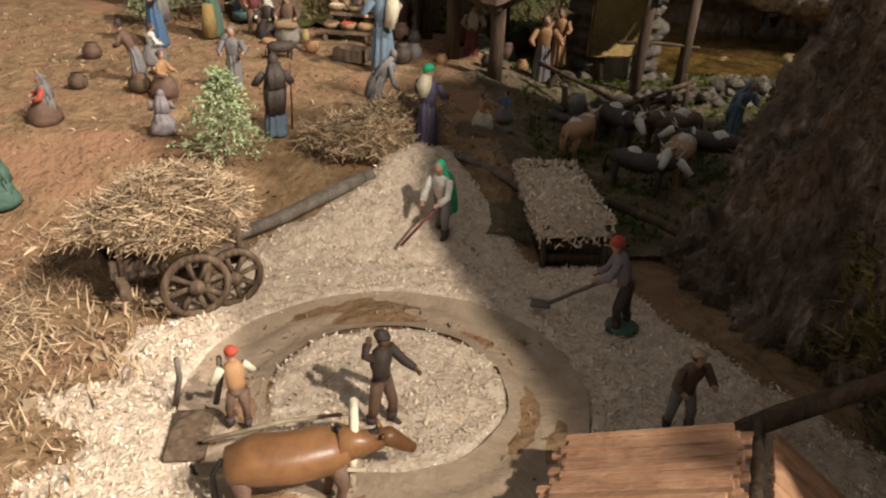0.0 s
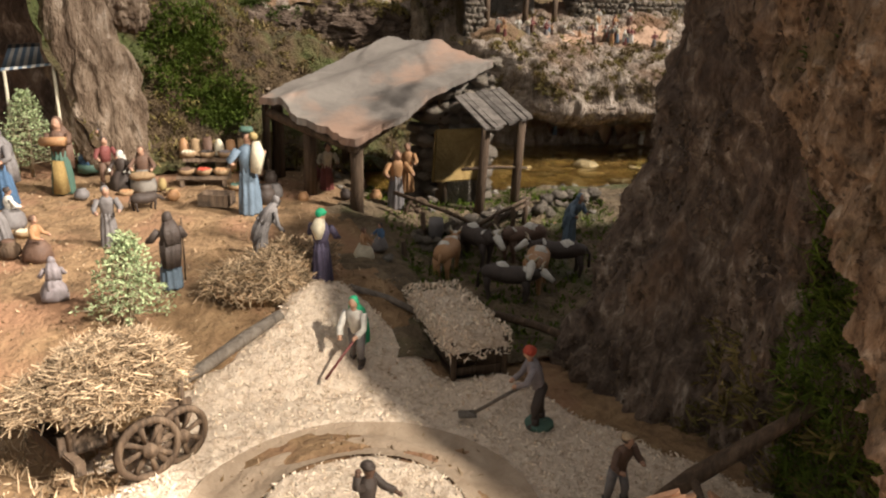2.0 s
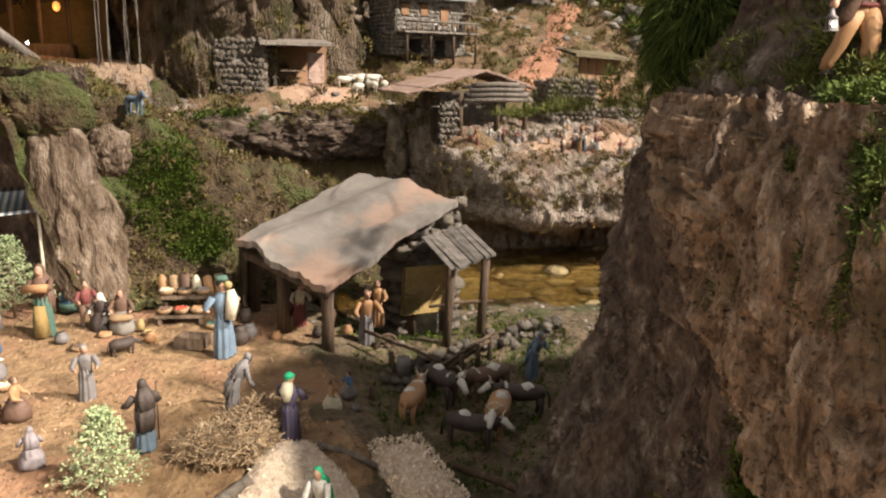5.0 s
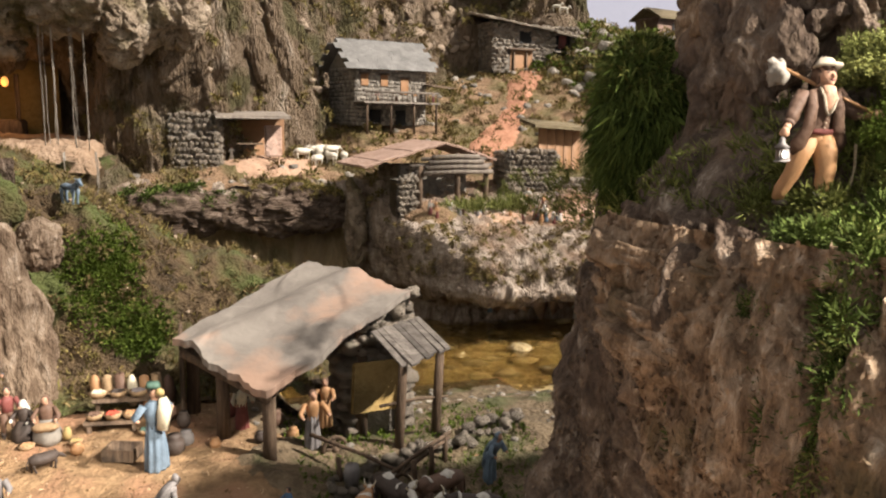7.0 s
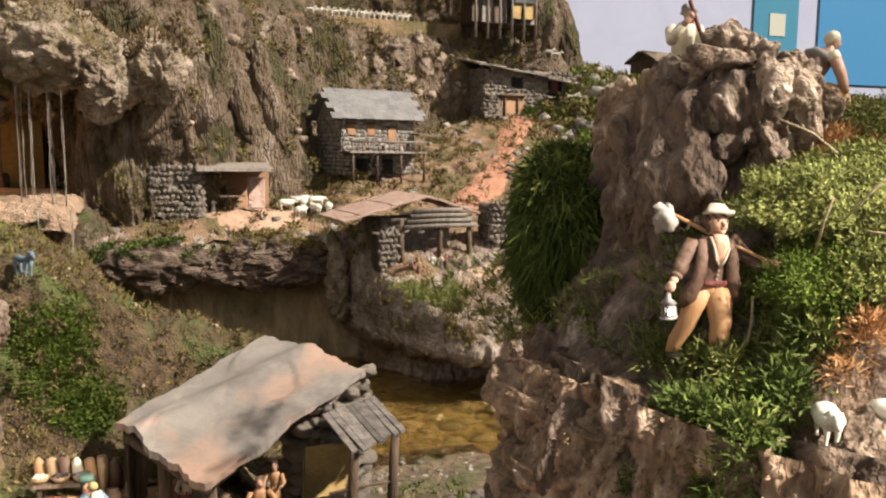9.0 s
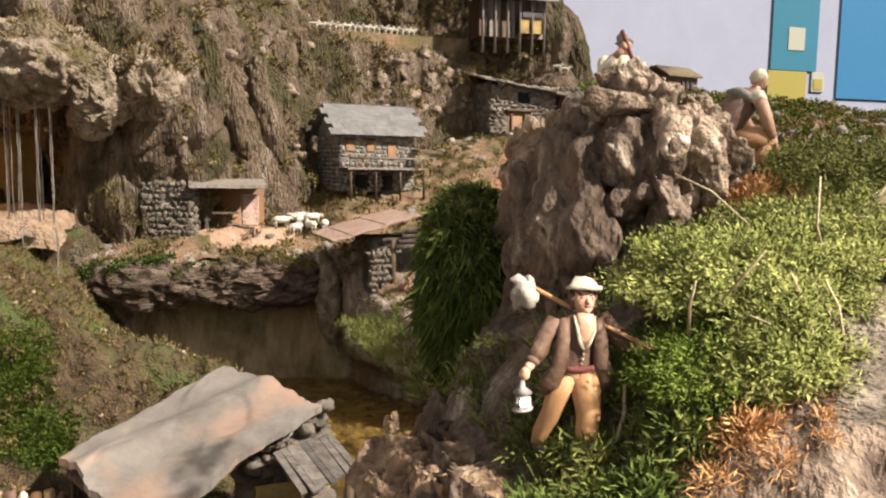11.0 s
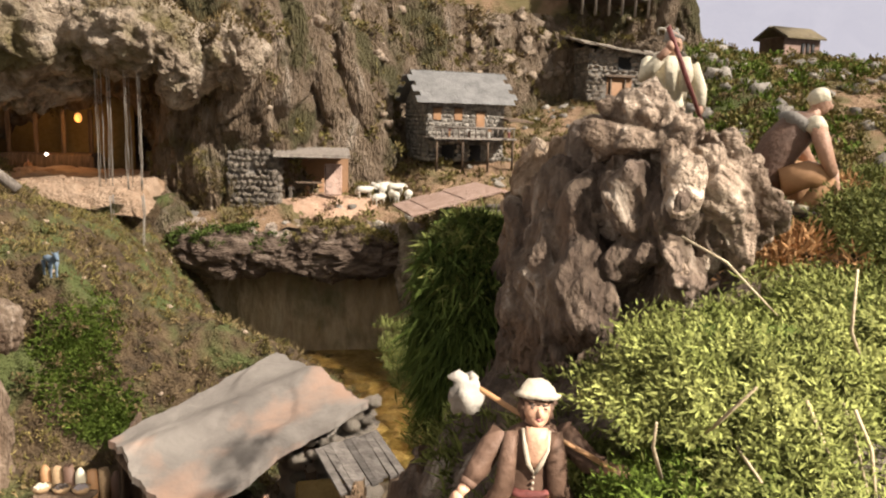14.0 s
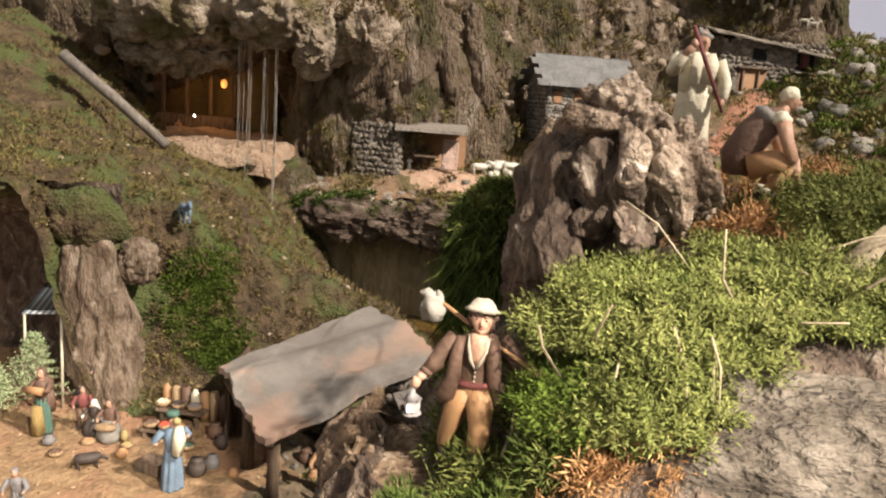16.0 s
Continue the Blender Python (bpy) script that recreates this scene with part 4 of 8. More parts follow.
tufts("cliff_grass", CP, CN, 1600, 0.04, 0.0035, "grass", lambda p, q: (q[:, 2] > 0.15) & low(p, q), label="dry olive grass clinging to the cliff", up=0.4, patchy=(2.7, 0.15))
for ob, P, N in OH:
    tufts("overhang_grass", P, N, 200, 0.04, 0.0035, "heath", up_facing(0.35), label="dry grass on the overhanging rock")
tufts("terrace_scrub", RP, RN, 3000, 0.035, 0.004, "grass", lambda p, q: (p[:, 0] < 4.5) & ~((abs(p[:, 0] - 1.5) < 0.4) & (abs(p[:, 1] - 4.4) < 0.35)), label="olive scrub on the village terraces", patchy=(2.5, 0.1))
tufts("terrace_heath", RP, RN, 2200, 0.04, 0.004, "heath", lambda p, q: (p[:, 0] < 4.5) & (p[:, 1] > 4.75), label="brown scrub on the village terraces", patchy=(3.1, 0.1))
tufts("slope_bushes", GSP, GSN, 2600, 0.07, 0.007, "moss", lambda p, q: q[:, 2] > 0.2, label="green bushes on the far slope")
tufts("bank_grass", BP, BN, 350, 0.03, 0.003, "grass", lambda p, q: (q[:, 2] > 0.45) & (p[:, 2] > 0.8), label="dry grass along the bank")
tufts("pen_grass", PP, PN, 1300, 0.014, 0.0018, "moss", lambda p, q: (p[:, 0] > 0.22) & (p[:, 0] < 0.95) & (p[:, 1] > 1.25) & (p[:, 1] < 2.35), label="short green grass in the cattle pen")
tufts("dark_litter", GP, GN, 3200, 0.008, 0.0022, "mound", lambda p, q: (p[:, 1] > 0.4) & (p[:, 1] < 2.4) & (p[:, 0] < 0.2), label="dark crumbs of earth and leaf on the square", up=-0.6, per=2, patchy=(7.0, 0.0))
tufts("square_litter", GP, GN, 2600, 0.010, 0.0014, "straw", lambda p, q: (p[:, 1] > 0.5) & (p[:, 1] < 2.4) & (p[:, 0] < 0.2), label="bits of straw trodden into the square", up=-0.6, per=2)
tufts("straw_litter", GP, GN, 2600, 0.028, 0.0013, "straw", lambda p, q: (p[:, 0] < -0.34) & (p[:, 1] < 1.2) & (p[:, 1] > 0.3) & (p[:, 0] > -1.0), label="loose straw scattered round the hay cart", up=-0.5, per=3)
tufts("sawdust_flakes", SP, SN, 16000, 0.0065, 0.0016, "flake", lambda p, q: (heap_edge(p[:, 0]) > p[:, 1] - 0.01) & (p[:, 0] > -0.45) & (abs(np.hypot(p[:, 0] + 0.025, p[:, 1] - 0.79) - 0.205) > 0.048), label="pale wood shavings lying on the sawdust", up=-0.5, per=2, spread=1.3)
tufts("ledge_grass", UP, UN, 700, 0.020, 0.0008, "leaf", lambda p, q: (p[:, 0] < 0.74) & (p[:, 0] > 0.60) & (p[:, 1] > 0.5) & ~((p[:, 0] > 0.64) & (p[:, 1] < 0.535)), label="green grass tufts on the rock ledge", per=9, patchy=(16, 0.0))
tufts("ledge_fern", UP, UN, 160, 0.04, 0.0015, "rust", lambda p, q: (p[:, 0] > 0.66) & (p[:, 0] < 0.80) & (p[:, 1] < 0.62) & (p[:, 1] > 0.5), label="rusty dry fern on the rock ledge", per=12)
tufts("hanging_grass", TP, TN, 220, 0.035, 0.0015, "moss", lambda p, q: (p[:, 1] > 0.93) & (p[:, 1] < 1.12) & (p[:, 2] > 1.27), label="dark green grass hanging over the rock edge", per=12, droop=0.3)
tufts("tower_moss", TP, TN, 1500, 0.024, 0.0013, "moss", lambda p, q: (p[:, 1] > 0.44) & (p[:, 1] < 0.72) & (p[:, 2] > 0.4) & (p[:, 2] < 0.98), label="dark green moss in the rock wall's hollow", per=8)
tufts("bark_flakes", QP, QN, 2600, 0.007, 0.0030, "bark", lambda p, q: p[:, 1] < slab_edge(p[:, 2]) - 0.015, label="crumbling flakes on the bark slab", up=0.1, per=2, spread=0.9)
tufts("bark_flakes", TP, TN, 2400, 0.008, 0.0034, "pillar", lambda p, q: (p[:, 2] < 1.25) & (p[:, 1] > 0.6), label="crumbling flakes on the dark rock wall", up=0.1, per=2, spread=0.9, patchy=(9.0, 0.05))
tufts("pillar_moss", TP, TN, 160, 0.03, 0.002, "grass", lambda p, q: (p[:, 1] > 0.55) & (p[:, 1] < 0.95) & (p[:, 2] < 0.6), label="pale grass at the foot of the rock wall", per=8)


def bush(name, c, r, n, size, m, label, seed):
    """A low shrub: a mound of sprigs, each a stem with paired leaves."""
    g = np.random.default_rng(seed)
    d = unit(g.normal(0, 1, (n, 3)))
    d[:, 2] = np.abs(d[:, 2]) * 1.0 - 0.12
    grow = np.array([noise.fractal(Vector(v * 4.2) + Vector((seed, 0, 0)), 0.9, 2.1, 3) for v in d])
    d, grow = d[grow > -0.34], grow[grow > -0.34]
    n = len(d)
    lump = (1 + 0.42 * grow)[:, None]
    p = np.array(c) + d * np.array(r) * lump * g.uniform(0.72, 1.06, (n, 1))
    out = unit(d + np.array((0, 0, 0.5)) + g.normal(0, 0.5, (n, 3)))
    vs, fs = [], []
    k = 0
    L = size * 4.2
    for i in range(n):
        s1 = unit(np.cross(out[i], g.normal(0, 1, 3)))
        s2 = np.cross(out[i], s1)
        for q in range(7):
            a = q * 2.4
            b = p[i] + out[i] * L * (q / 7.0 - 0.3)
            t = unit(s1 * math.cos(a) + s2 * math.sin(a) + out[i] * 0.8)
            wv = unit(np.cross(t, out[i])) * size * 0.13
            e = b + t * size * g.uniform(0.8, 1.3)
            vs += [b, b + t * size * 0.5 + wv, e, b + t * size * 0.5 - wv]
            fs.append((k, k + 1, k + 2, k + 3))
            k += 4
    # dark ball behind the sprigs: shade in the gaps, put in its colour
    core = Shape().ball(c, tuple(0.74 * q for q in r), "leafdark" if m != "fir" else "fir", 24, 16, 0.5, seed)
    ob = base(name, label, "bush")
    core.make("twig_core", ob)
    Shape().add(vs, fs, m).make("leaves", ob, smooth=False)
    return ob


shrubs("cliff_shrubs", CP, CN, 420, 0.055, "grass", lambda p, q: (p[:, 2] < 3.2) & (q[:, 2] > 0.05), label="olive shrubs growing on the cliff", seed=2)
shrubs("arch_shrubs", AP, AN, 70, 0.034, "grass", lambda p, q: (q[:, 2] > 0.55), label="olive shrubs along the top of the bark log", seed=43)
shrubs("arch_shrubs", A2P, A2N, 70, 0.036, "leafdark", lambda p, q: (q[:, 2] > 0.45), label="dark green shrubs on the rock beside the log", seed=44)
shrubs("curtain_shrubs", LP, LN, 120, 0.034, "heath", None, label="brown growth below the cave ledge", seed=45)
shrubs("curtain_shrubs", KP, KN, 150, 0.032, "heath", None, label="brown growth hanging on the rock folds", seed=41)
shrubs("curtain_shrubs", KP, KN, 90, 0.032, "grass", lambda p, q: p[:, 2] < 1.5, label="olive growth on the rock folds", seed=42)
shrubs("cliff_shrubs", CP, CN, 170, 0.06, "heath", lambda p, q: (p[:, 2] < 3.2), label="brown shrubs growing on the cliff", seed=3)
shrubs("terrace_shrubs", RP, RN, 260, 0.05, "grass", lambda p, q: (p[:, 1] > 4.75) & (p[:, 0] > 0.1), label="olive shrubs growing on the terraces", seed=4)
shrubs("terrace_shrubs", RP, RN, 200, 0.05, "heath", lambda p, q: (p[:, 1] > 4.75), label="brown shrubs growing on the terraces", seed=5)
shrubs("terrace_shrubs", RP, RN, 380, 0.075, "moss", lambda p, q: (p[:, 0] > 3.1), label="green shrubs growing on the terraces", seed=6)
shrubs("slope_shrubs", GSP, GSN, 420, 0.085, "moss", None, label="green shrubs growing on the far slope", seed=7, blades=45)
shrubs("slope_shrubs", GSP, GSN, 500, 0.07, "heath", None, label="brown shrubs growing on the far slope", seed=37, blades=45)
shrubs("slope_shrubs", GSP, GSN, 900, 0.075, "grass", None, label="olive shrubs growing on the far slope", seed=8, blades=45)
shrubs("slope_shrubs", GSP, GSN, 900, 0.07, "leaf", None, label="light green shrubs growing on the far slope", seed=17, blades=45)
shrubs("terrace_shrubs", RP, RN, 800, 0.07, "grass", lambda p, q: (p[:, 0] > 3.1), label="olive shrubs on the outer terraces", seed=27)
shrubs("bank_shrubs", BP, BN, 120, 0.030, "heath", lambda p, q: (p[:, 2] > 0.60) & (p[:, 2] < 0.83) & (p[:, 0] > 1.1) & (p[:, 0] < 2.6), label="brown shrubs along the bark bank", seed=28)
shrubs("bank_shrubs", BP, BN, 90, 0.030, "grass", lambda p, q: (p[:, 2] > 0.60) & (p[:, 2] < 0.83) & (p[:, 0] > 1.1) & (p[:, 0] < 2.6), label="olive green shrubs along the bark bank", seed=29)
shrubs("tower_brush", UP, UN, 120, 0.022, "rust", lambda p, q: (p[:, 0] > 0.84) & (p[:, 0] < 1.2) & (p[:, 1] > 0.72) & (p[:, 1] < 1.1), label="dry pale brush on the tower's top", seed=30, blades=160, thin=0.03)
shrubs("tower_brush", UP, UN, 160, 0.022, "leaf", lambda p, q: (p[:, 0] > 0.84) & (p[:, 0] < 1.4) & (p[:, 1] > 0.66) & (p[:, 1] < 1.3), label="light green brush on the tower's top", seed=31, blades=160, thin=0.03)
shrubs("bank_shrubs", BP, BN, 70, 0.035, "grass", lambda p, q: (p[:, 2] > 0.72) & (q[:, 2] > 0.3), label="olive shrubs along the bark bank", seed=9)
shrubs("hill_shrubs", HP, HN, 330, 0.028, "heath", lambda p, q: p[:, 0] > -1.6, label="brown shrubs on the mossy hillside", seed=10)
shrubs("hill_shrubs", HP, HN, 260, 0.024, "grass", lambda p, q: p[:, 0] > -1.6, label="olive shrubs on the mossy hillside", seed=11)
shrubs("ledge_ferns", UP, UN, 26, 0.026, "rust", lambda p, q: (p[:, 0] > 0.70) & (p[:, 0] < 0.80) & (p[:, 1] < 0.60) & (p[:, 1] > 0.48), label="rusty dry fern clumps on the rock ledge", seed=18, blades=260, thin=0.025)
shrubs("ledge_shrubs", UP, UN, 60, 0.022, "leaf", lambda p, q: (p[:, 0] < 0.74) & (p[:, 0] > 0.605) & (p[:, 1] < 0.70) & (p[:, 1] > 0.48) & ~((p[:, 0] > 0.64) & (p[:, 1] < 0.535)), label="small green shrubs round the wanderer's feet", seed=12, blades=300, thin=0.03)
shrubs("ledge_shrubs", UP, UN, 50, 0.025, "leafdark", lambda p, q: (p[:, 0] < 0.74) & (p[:, 0] > 0.60) & (p[:, 1] < 0.58) & ~((p[:, 0] > 0.64) & (p[:, 1] < 0.535)), label="dark green shrubs on the rock edge", seed=13, blades=300, thin=0.03)
shrubs("edge_shrubs", TP, TN, 240, 0.024, "leafdark", lambda p, q: (p[:, 1] > 0.47) & (p[:, 1] < 0.60) & (p[:, 2] > 0.98), label="dark green growth hanging over the tower's rim", seed=15, blades=220, thin=0.035)
shrubs("edge_shrubs", TP, TN, 70, 0.022, "leaf", lambda p, q: (p[:, 1] > 0.48) & (p[:, 1] < 0.60) & (p[:, 2] > 1.05), label="light green growth on the tower's rim", seed=16, blades=220, thin=0.035)
shrubs("wall_moss", TP, TN, 90, 0.022, "leafdark", lambda p, q: (p[:, 1] < 0.7) & (p[:, 2] < 1.2), label="dark moss cushions on the rock wall", seed=14, blades=120, thin=0.06)
for P, N, n, r, m, wh, nm in ((CP, CN, 220, 0.035, "tanstone", lambda p, q: p[:, 2] < 3.0, "cliff"), (RP, RN, 260, 0.03, "stone", lambda p, q: p[:, 0] < 4.2, "terrace"), (HP, HN, 70, 0.010, "tanstone", lambda p, q: p[:, 0] > -1.4, "hillside"), (PP, PN, 130, 0.010, "stone", lambda p, q: p[:, 1] > 1.6, "pen"), (RP, RN, 260, 0.06, "stone", lambda p, q: (p[:, 0] > 3.1), "outer terraces"), (GSP, GSN, 420, 0.080, "stone", None, "far slope")):
    stones(P, N, n, r, m, wh).make("loose_stones", label="scattered loose stones on the %s" % nm, category="stones", kind="stuff")

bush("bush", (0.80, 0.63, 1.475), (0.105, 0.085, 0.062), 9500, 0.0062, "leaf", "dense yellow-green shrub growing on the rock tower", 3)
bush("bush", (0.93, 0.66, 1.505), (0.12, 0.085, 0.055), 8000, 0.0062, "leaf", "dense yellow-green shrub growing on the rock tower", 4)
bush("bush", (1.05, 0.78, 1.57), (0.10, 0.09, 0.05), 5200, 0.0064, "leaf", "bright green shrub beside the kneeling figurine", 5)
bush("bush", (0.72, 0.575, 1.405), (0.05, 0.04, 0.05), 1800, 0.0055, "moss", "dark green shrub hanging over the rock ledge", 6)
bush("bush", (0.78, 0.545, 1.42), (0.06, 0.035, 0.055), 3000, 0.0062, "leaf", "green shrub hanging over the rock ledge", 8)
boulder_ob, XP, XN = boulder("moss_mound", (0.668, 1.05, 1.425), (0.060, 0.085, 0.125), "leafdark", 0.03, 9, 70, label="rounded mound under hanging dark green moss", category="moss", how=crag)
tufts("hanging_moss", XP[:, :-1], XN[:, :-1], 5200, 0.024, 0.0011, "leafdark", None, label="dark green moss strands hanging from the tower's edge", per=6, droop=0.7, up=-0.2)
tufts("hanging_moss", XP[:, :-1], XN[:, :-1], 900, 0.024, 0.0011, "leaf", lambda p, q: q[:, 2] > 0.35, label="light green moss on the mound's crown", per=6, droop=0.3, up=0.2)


# ---- figurines: plain carved shapes, one mesh each ----
def figure(x, y, z, h, rz, label, low="blue", top="brown", skin="skin", head=("hood", "dark"), body="robe", arms=((0.16, -0.18, 0.60), (-0.16, -0.18, 0.60)), lean=0.0, extra=None, name="peasant_figurine", group="village figurines", sleeve=None):
    s = Shape()
    sl = sleeve or top
    L = lambda yy, zz: yy - lean * max(0.0, zz - 0.4)
    if body == "robe":
        s.tube([(0, 0, 0), (0, 0, 0.03), (0, 0, 0.25), (0, L(0, 0.45), 0.45), (0, L(0, 0.56), 0.56)], [0.125, 0.132, 0.118, 0.098, 0.085], low, 36, 0.85, 0.13, 9)
        hip = 0.5
    elif body == "seat":
        s.tube([(0, 0, 0), (0, -0.02, 0.1), (0, -0.02, 0.22), (0, 0, 0.32), (0, 0, 0.38)], [0.22, 0.23, 0.20, 0.14, 0.10], low, 18, 1.1, 0.06, 6)
        hip = 0.3
    else:
        for sx, st in ((1, -0.06), (-1, 0.05)):
            s.tube([(sx * 0.085, st, 0.05), (sx * 0.08, st * 0.8 - 0.02, 0.25), (sx * 0.055, 0, 0.50)], [0.036, 0.050, 0.068], low, 12, 1, 0.05, 4)
            s.tube([(sx * 0.085, st, 0.03), (sx * 0.085, st, 0.13)], [0.043, 0.048], "dark", 9)
            s.ball((sx * 0.09, st - 0.035, 0.025), (0.038, 0.075, 0.028), "dark")
        s.ball((0, 0, 0.50), (0.098, 0.075, 0.06), low)
        hip = 0.48
    g = hip - 0.5
    T = lambda zz: zz * 1.0 if g > -0.1 else hip + (zz - 0.5) * 1.0
    s.tube([(0, L(0, 0.5), T(0.49)), (0, L(0, 0.6), T(0.60)), (0, L(0, 0.7), T(0.71)), (0, L(0, 0.79), T(0.79)), (0, L(0, 0.83), T(0.83))], [0.092, 0.098, 0.120, 0.10, 0.045], top, 16, 0.74, 0.03, 5)
    hy, hz = L(-0.01, 0.9), T(0.905)
    s.tube([(0, L(0, 0.82), T(0.81)), (0, hy, T(0.87))], [0.042, 0.038], skin, 8)
    s.ball((0, hy, hz), (0.053, 0.060, 0.074), skin, 12, 9)
    s.ball((0, hy - 0.060, hz - 0.01), (0.010, 0.014, 0.015), skin, 6, 4)
    kind, col = head
    if kind == "hood":
        s.ball((0, hy + 0.022, hz + 0.012), (0.066, 0.062, 0.084), col, 12, 8)
        s.tube([(0, hy + 0.035, hz - 0.02), (0, L(0.06, 0.75), T(0.76)), (0, L(0.085, 0.6), T(0.60))], [0.066, 0.118, 0.125], col, 30, 0.62, 0.12, 8)
        s.tube([(0, L(0.05, 0.62), T(0.64)), (0.01, L(0.07, 0.5), T(0.48)), (0.02, L(0.08, 0.3), T(0.30))], [0.122, 0.125, 0.10], col, 30, 0.72, 0.14, 8)
    elif kind == "hair":
        s.ball((0, hy + 0.016, hz + 0.022), (0.060, 0.062, 0.070), col, 12, 8, 0.4, 2)
    elif kind == "cap":
        s.ball((0, hy + 0.012, hz + 0.035), (0.070, 0.072, 0.062), col, 12, 8)
        s.tube([(0, hy, hz + 0.02), (0, hy, hz + 0.04)], [0.072, 0.068], col, 12)
    elif kind == "brim":
        s.tube([(0, hy - 0.008, hz + 0.026), (0, hy, hz + 0.040), (0, hy, hz + 0.055), (0.006, hy, hz + 0.078), (0.01, hy, hz + 0.088)], [0.080, 0.078, 0.064, 0.052, 0.02], col, 16, 1, 0.10, 3)
        s.ball((0, hy + 0.014, hz + 0.01), (0.066, 0.068, 0.072), "dark", 10, 7)
    for sx, (ax, ay, az) in ((1, arms[0]), (-1, arms[1])):
        sh = V3(sx * 0.125, L(0, 0.78), T(0.775))
        hd = V3(ax, L(ay, az), T(az))
        el = (sh + hd) / 2 + V3(sx * 0.05, 0.03, -0.05)
        s.tube([sh, el, el * 0.3 + hd * 0.7], [0.043, 0.039, 0.036], sl, 10, 1, 0.08, 3)
        s.tube([el * 0.35 + hd * 0.65, hd], [0.026, 0.020], skin, 8)
        s.ball(hd, (0.024, 0.028, 0.026), skin, 8, 6)
    if extra:
        extra(s)
    for i, v in enumerate(s.v):
        n1, n2 = noise.noise_vector(Vector(v) * 8), noise.noise_vector(Vector(v) * 21)
        s.v[i] = tuple(v[k] + 0.020 * n1[k] + 0.009 * n2[k] for k in range(3))
    if group == "village figurines":
        h *= 1.3 if y > 1.3 else 1.17
    return s.make(name, label=label, category="figurine", group=group, at=pose(x, y, z, 0, 0, rz) @ Matrix.Diagonal((h, h, h, 1)))


def beast(name, x, y, z, L, rz, label, coat="brown", patch=None, legs=None, neck=0.35, long=0.35, horns=False, tall=0.62, group="", fat=1.0, mane=None, ears=True):
    """A carved animal of length L, head towards -y."""
    s = Shape()
    s.tube([(0, 0.48, tall), (0, 0.44, tall), (0, 0.25, tall + 0.02), (0, 0.0, tall - 0.01), (0, -0.25, tall + 0.01), (0, -0.40, tall + 0.02), (0, -0.46, tall + 0.03)],
           [0.05, 0.13 * fat, 0.175 * fat, 0.18 * fat, 0.175 * fat, 0.13 * fat, 0.06], coat, 14, 0.82)
    ny, nz = -0.40 - long * 0.75, tall + neck
    s.tube([(0, -0.33, tall + 0.05), (0, -0.42 - long * 0.25, tall + neck * 0.55), (0, ny + 0.05, nz)], [0.135 * fat, 0.10, 0.075], coat, 12)
    s.tube([(0, ny + 0.09, nz + 0.03), (0, ny, nz + 0.01), (0, ny - 0.11, nz - 0.08), (0, ny - 0.19, nz - 0.14)], [0.055, 0.078, 0.058, 0.042], patch or coat, 10)
    for sx in (1, -1):
        if ears:
            s.tube([(sx * 0.05, ny + 0.06, nz + 0.05), (sx * 0.11, ny + 0.07, nz + 0.10)], [0.028, 0.008], coat, 6)
        if horns:
            s.tube([(sx * 0.04, ny + 0.04, nz + 0.07), (sx * 0.10, ny + 0.03, nz + 0.13), (sx * 0.11, ny - 0.02, nz + 0.18)], [0.018, 0.014, 0.005], "cream", 6)
        for yy, k in ((0.36, 0.02), (-0.32, -0.02)):
            o = 0.03 * sx
            s.tube([(sx * 0.09, yy, tall - 0.05), (sx * 0.095, yy + k + o, tall * 0.5), (sx * 0.095, yy - k + o, 0.07), (sx * 0.095, yy - k + o - 0.02, 0.0)], [0.085, 0.045, 0.033, 0.042], legs or coat, 9)
    s.tube([(0, 0.47, tall + 0.06), (0, 0.55, tall - 0.05), (0, 0.55, tall * 0.45)], [0.025, 0.02, 0.03], mane or coat, 7)
    if mane:
        s.tube([(0, -0.34, tall + 0.2), (0, -0.46, tall + neck * 0.9), (0, ny + 0.08, nz + 0.08)], [0.03, 0.045, 0.03], mane, 7)
    if patch:
        s.ball((0.03, 0.12, tall + 0.09), (0.13, 0.16, 0.10), patch, 12, 8, 0.5, 3)
        s.ball((0.0, -0.3, tall + 0.06), (0.14, 0.09, 0.125), patch, 12, 8, 0.5, 5)
    return s.make(name, label=label, category="animal figurine", group=group, at=pose(x, y, z, 0, 0, rz) @ Matrix.Diagonal((L, L, L, 1)))


def rod(s, a, b, r, m, seg=7):
    s.tube([a, tuple((np.array(a) + np.array(b)) / 2 + 0.004), b], [r, r * 0.95, r * 0.85], m, seg)


# ---- the threshing floor ----
figure(-0.028, 0.722, 0.40, 0.116, 60, "dark-clothed carved man driving the horse round the ring", "brown", "dark", "brown", ("cap", "dark"), "legs", ((0.2, -0.25, 0.55), (-0.12, 0.05, 0.95)))
figure(-0.195, 0.705, 0.40, 0.092, -150, "carved man in a red cap raking sawdust", "brown", "tan", "skin", ("cap", "red"), "legs", ((0.22, -0.15, 0.55), (-0.22, -0.2, 0.6)), 0.25, sleeve="cream")
beast("horse_figurine", -0.110, 0.585, 0.385, 0.142, 107, "glossy brown carved horse in a pale rope harness", "bay", None, "brown", 0.04, 0.44, False, 0.56, "", 1.2, "black")
h = base("threshing_sledge", "wooden sledge with poles dragged behind the horse", "sledge", pose(-0.24, 0.63, 0.402, 0, 0, 8))
Shape().slab((0, 0.05, 0.006), (0.045, 0.085, 0.008), "wood").make("board", h)
for dx in (-0.02, 0.02):
    q = Shape()
    rod(q, (dx * 1.2, 0.10, 0.012), (dx * 1.2 + 0.01, 0.09, 0.085), 0.004, "greywood")
    q.make("stave", h)
q = Shape()
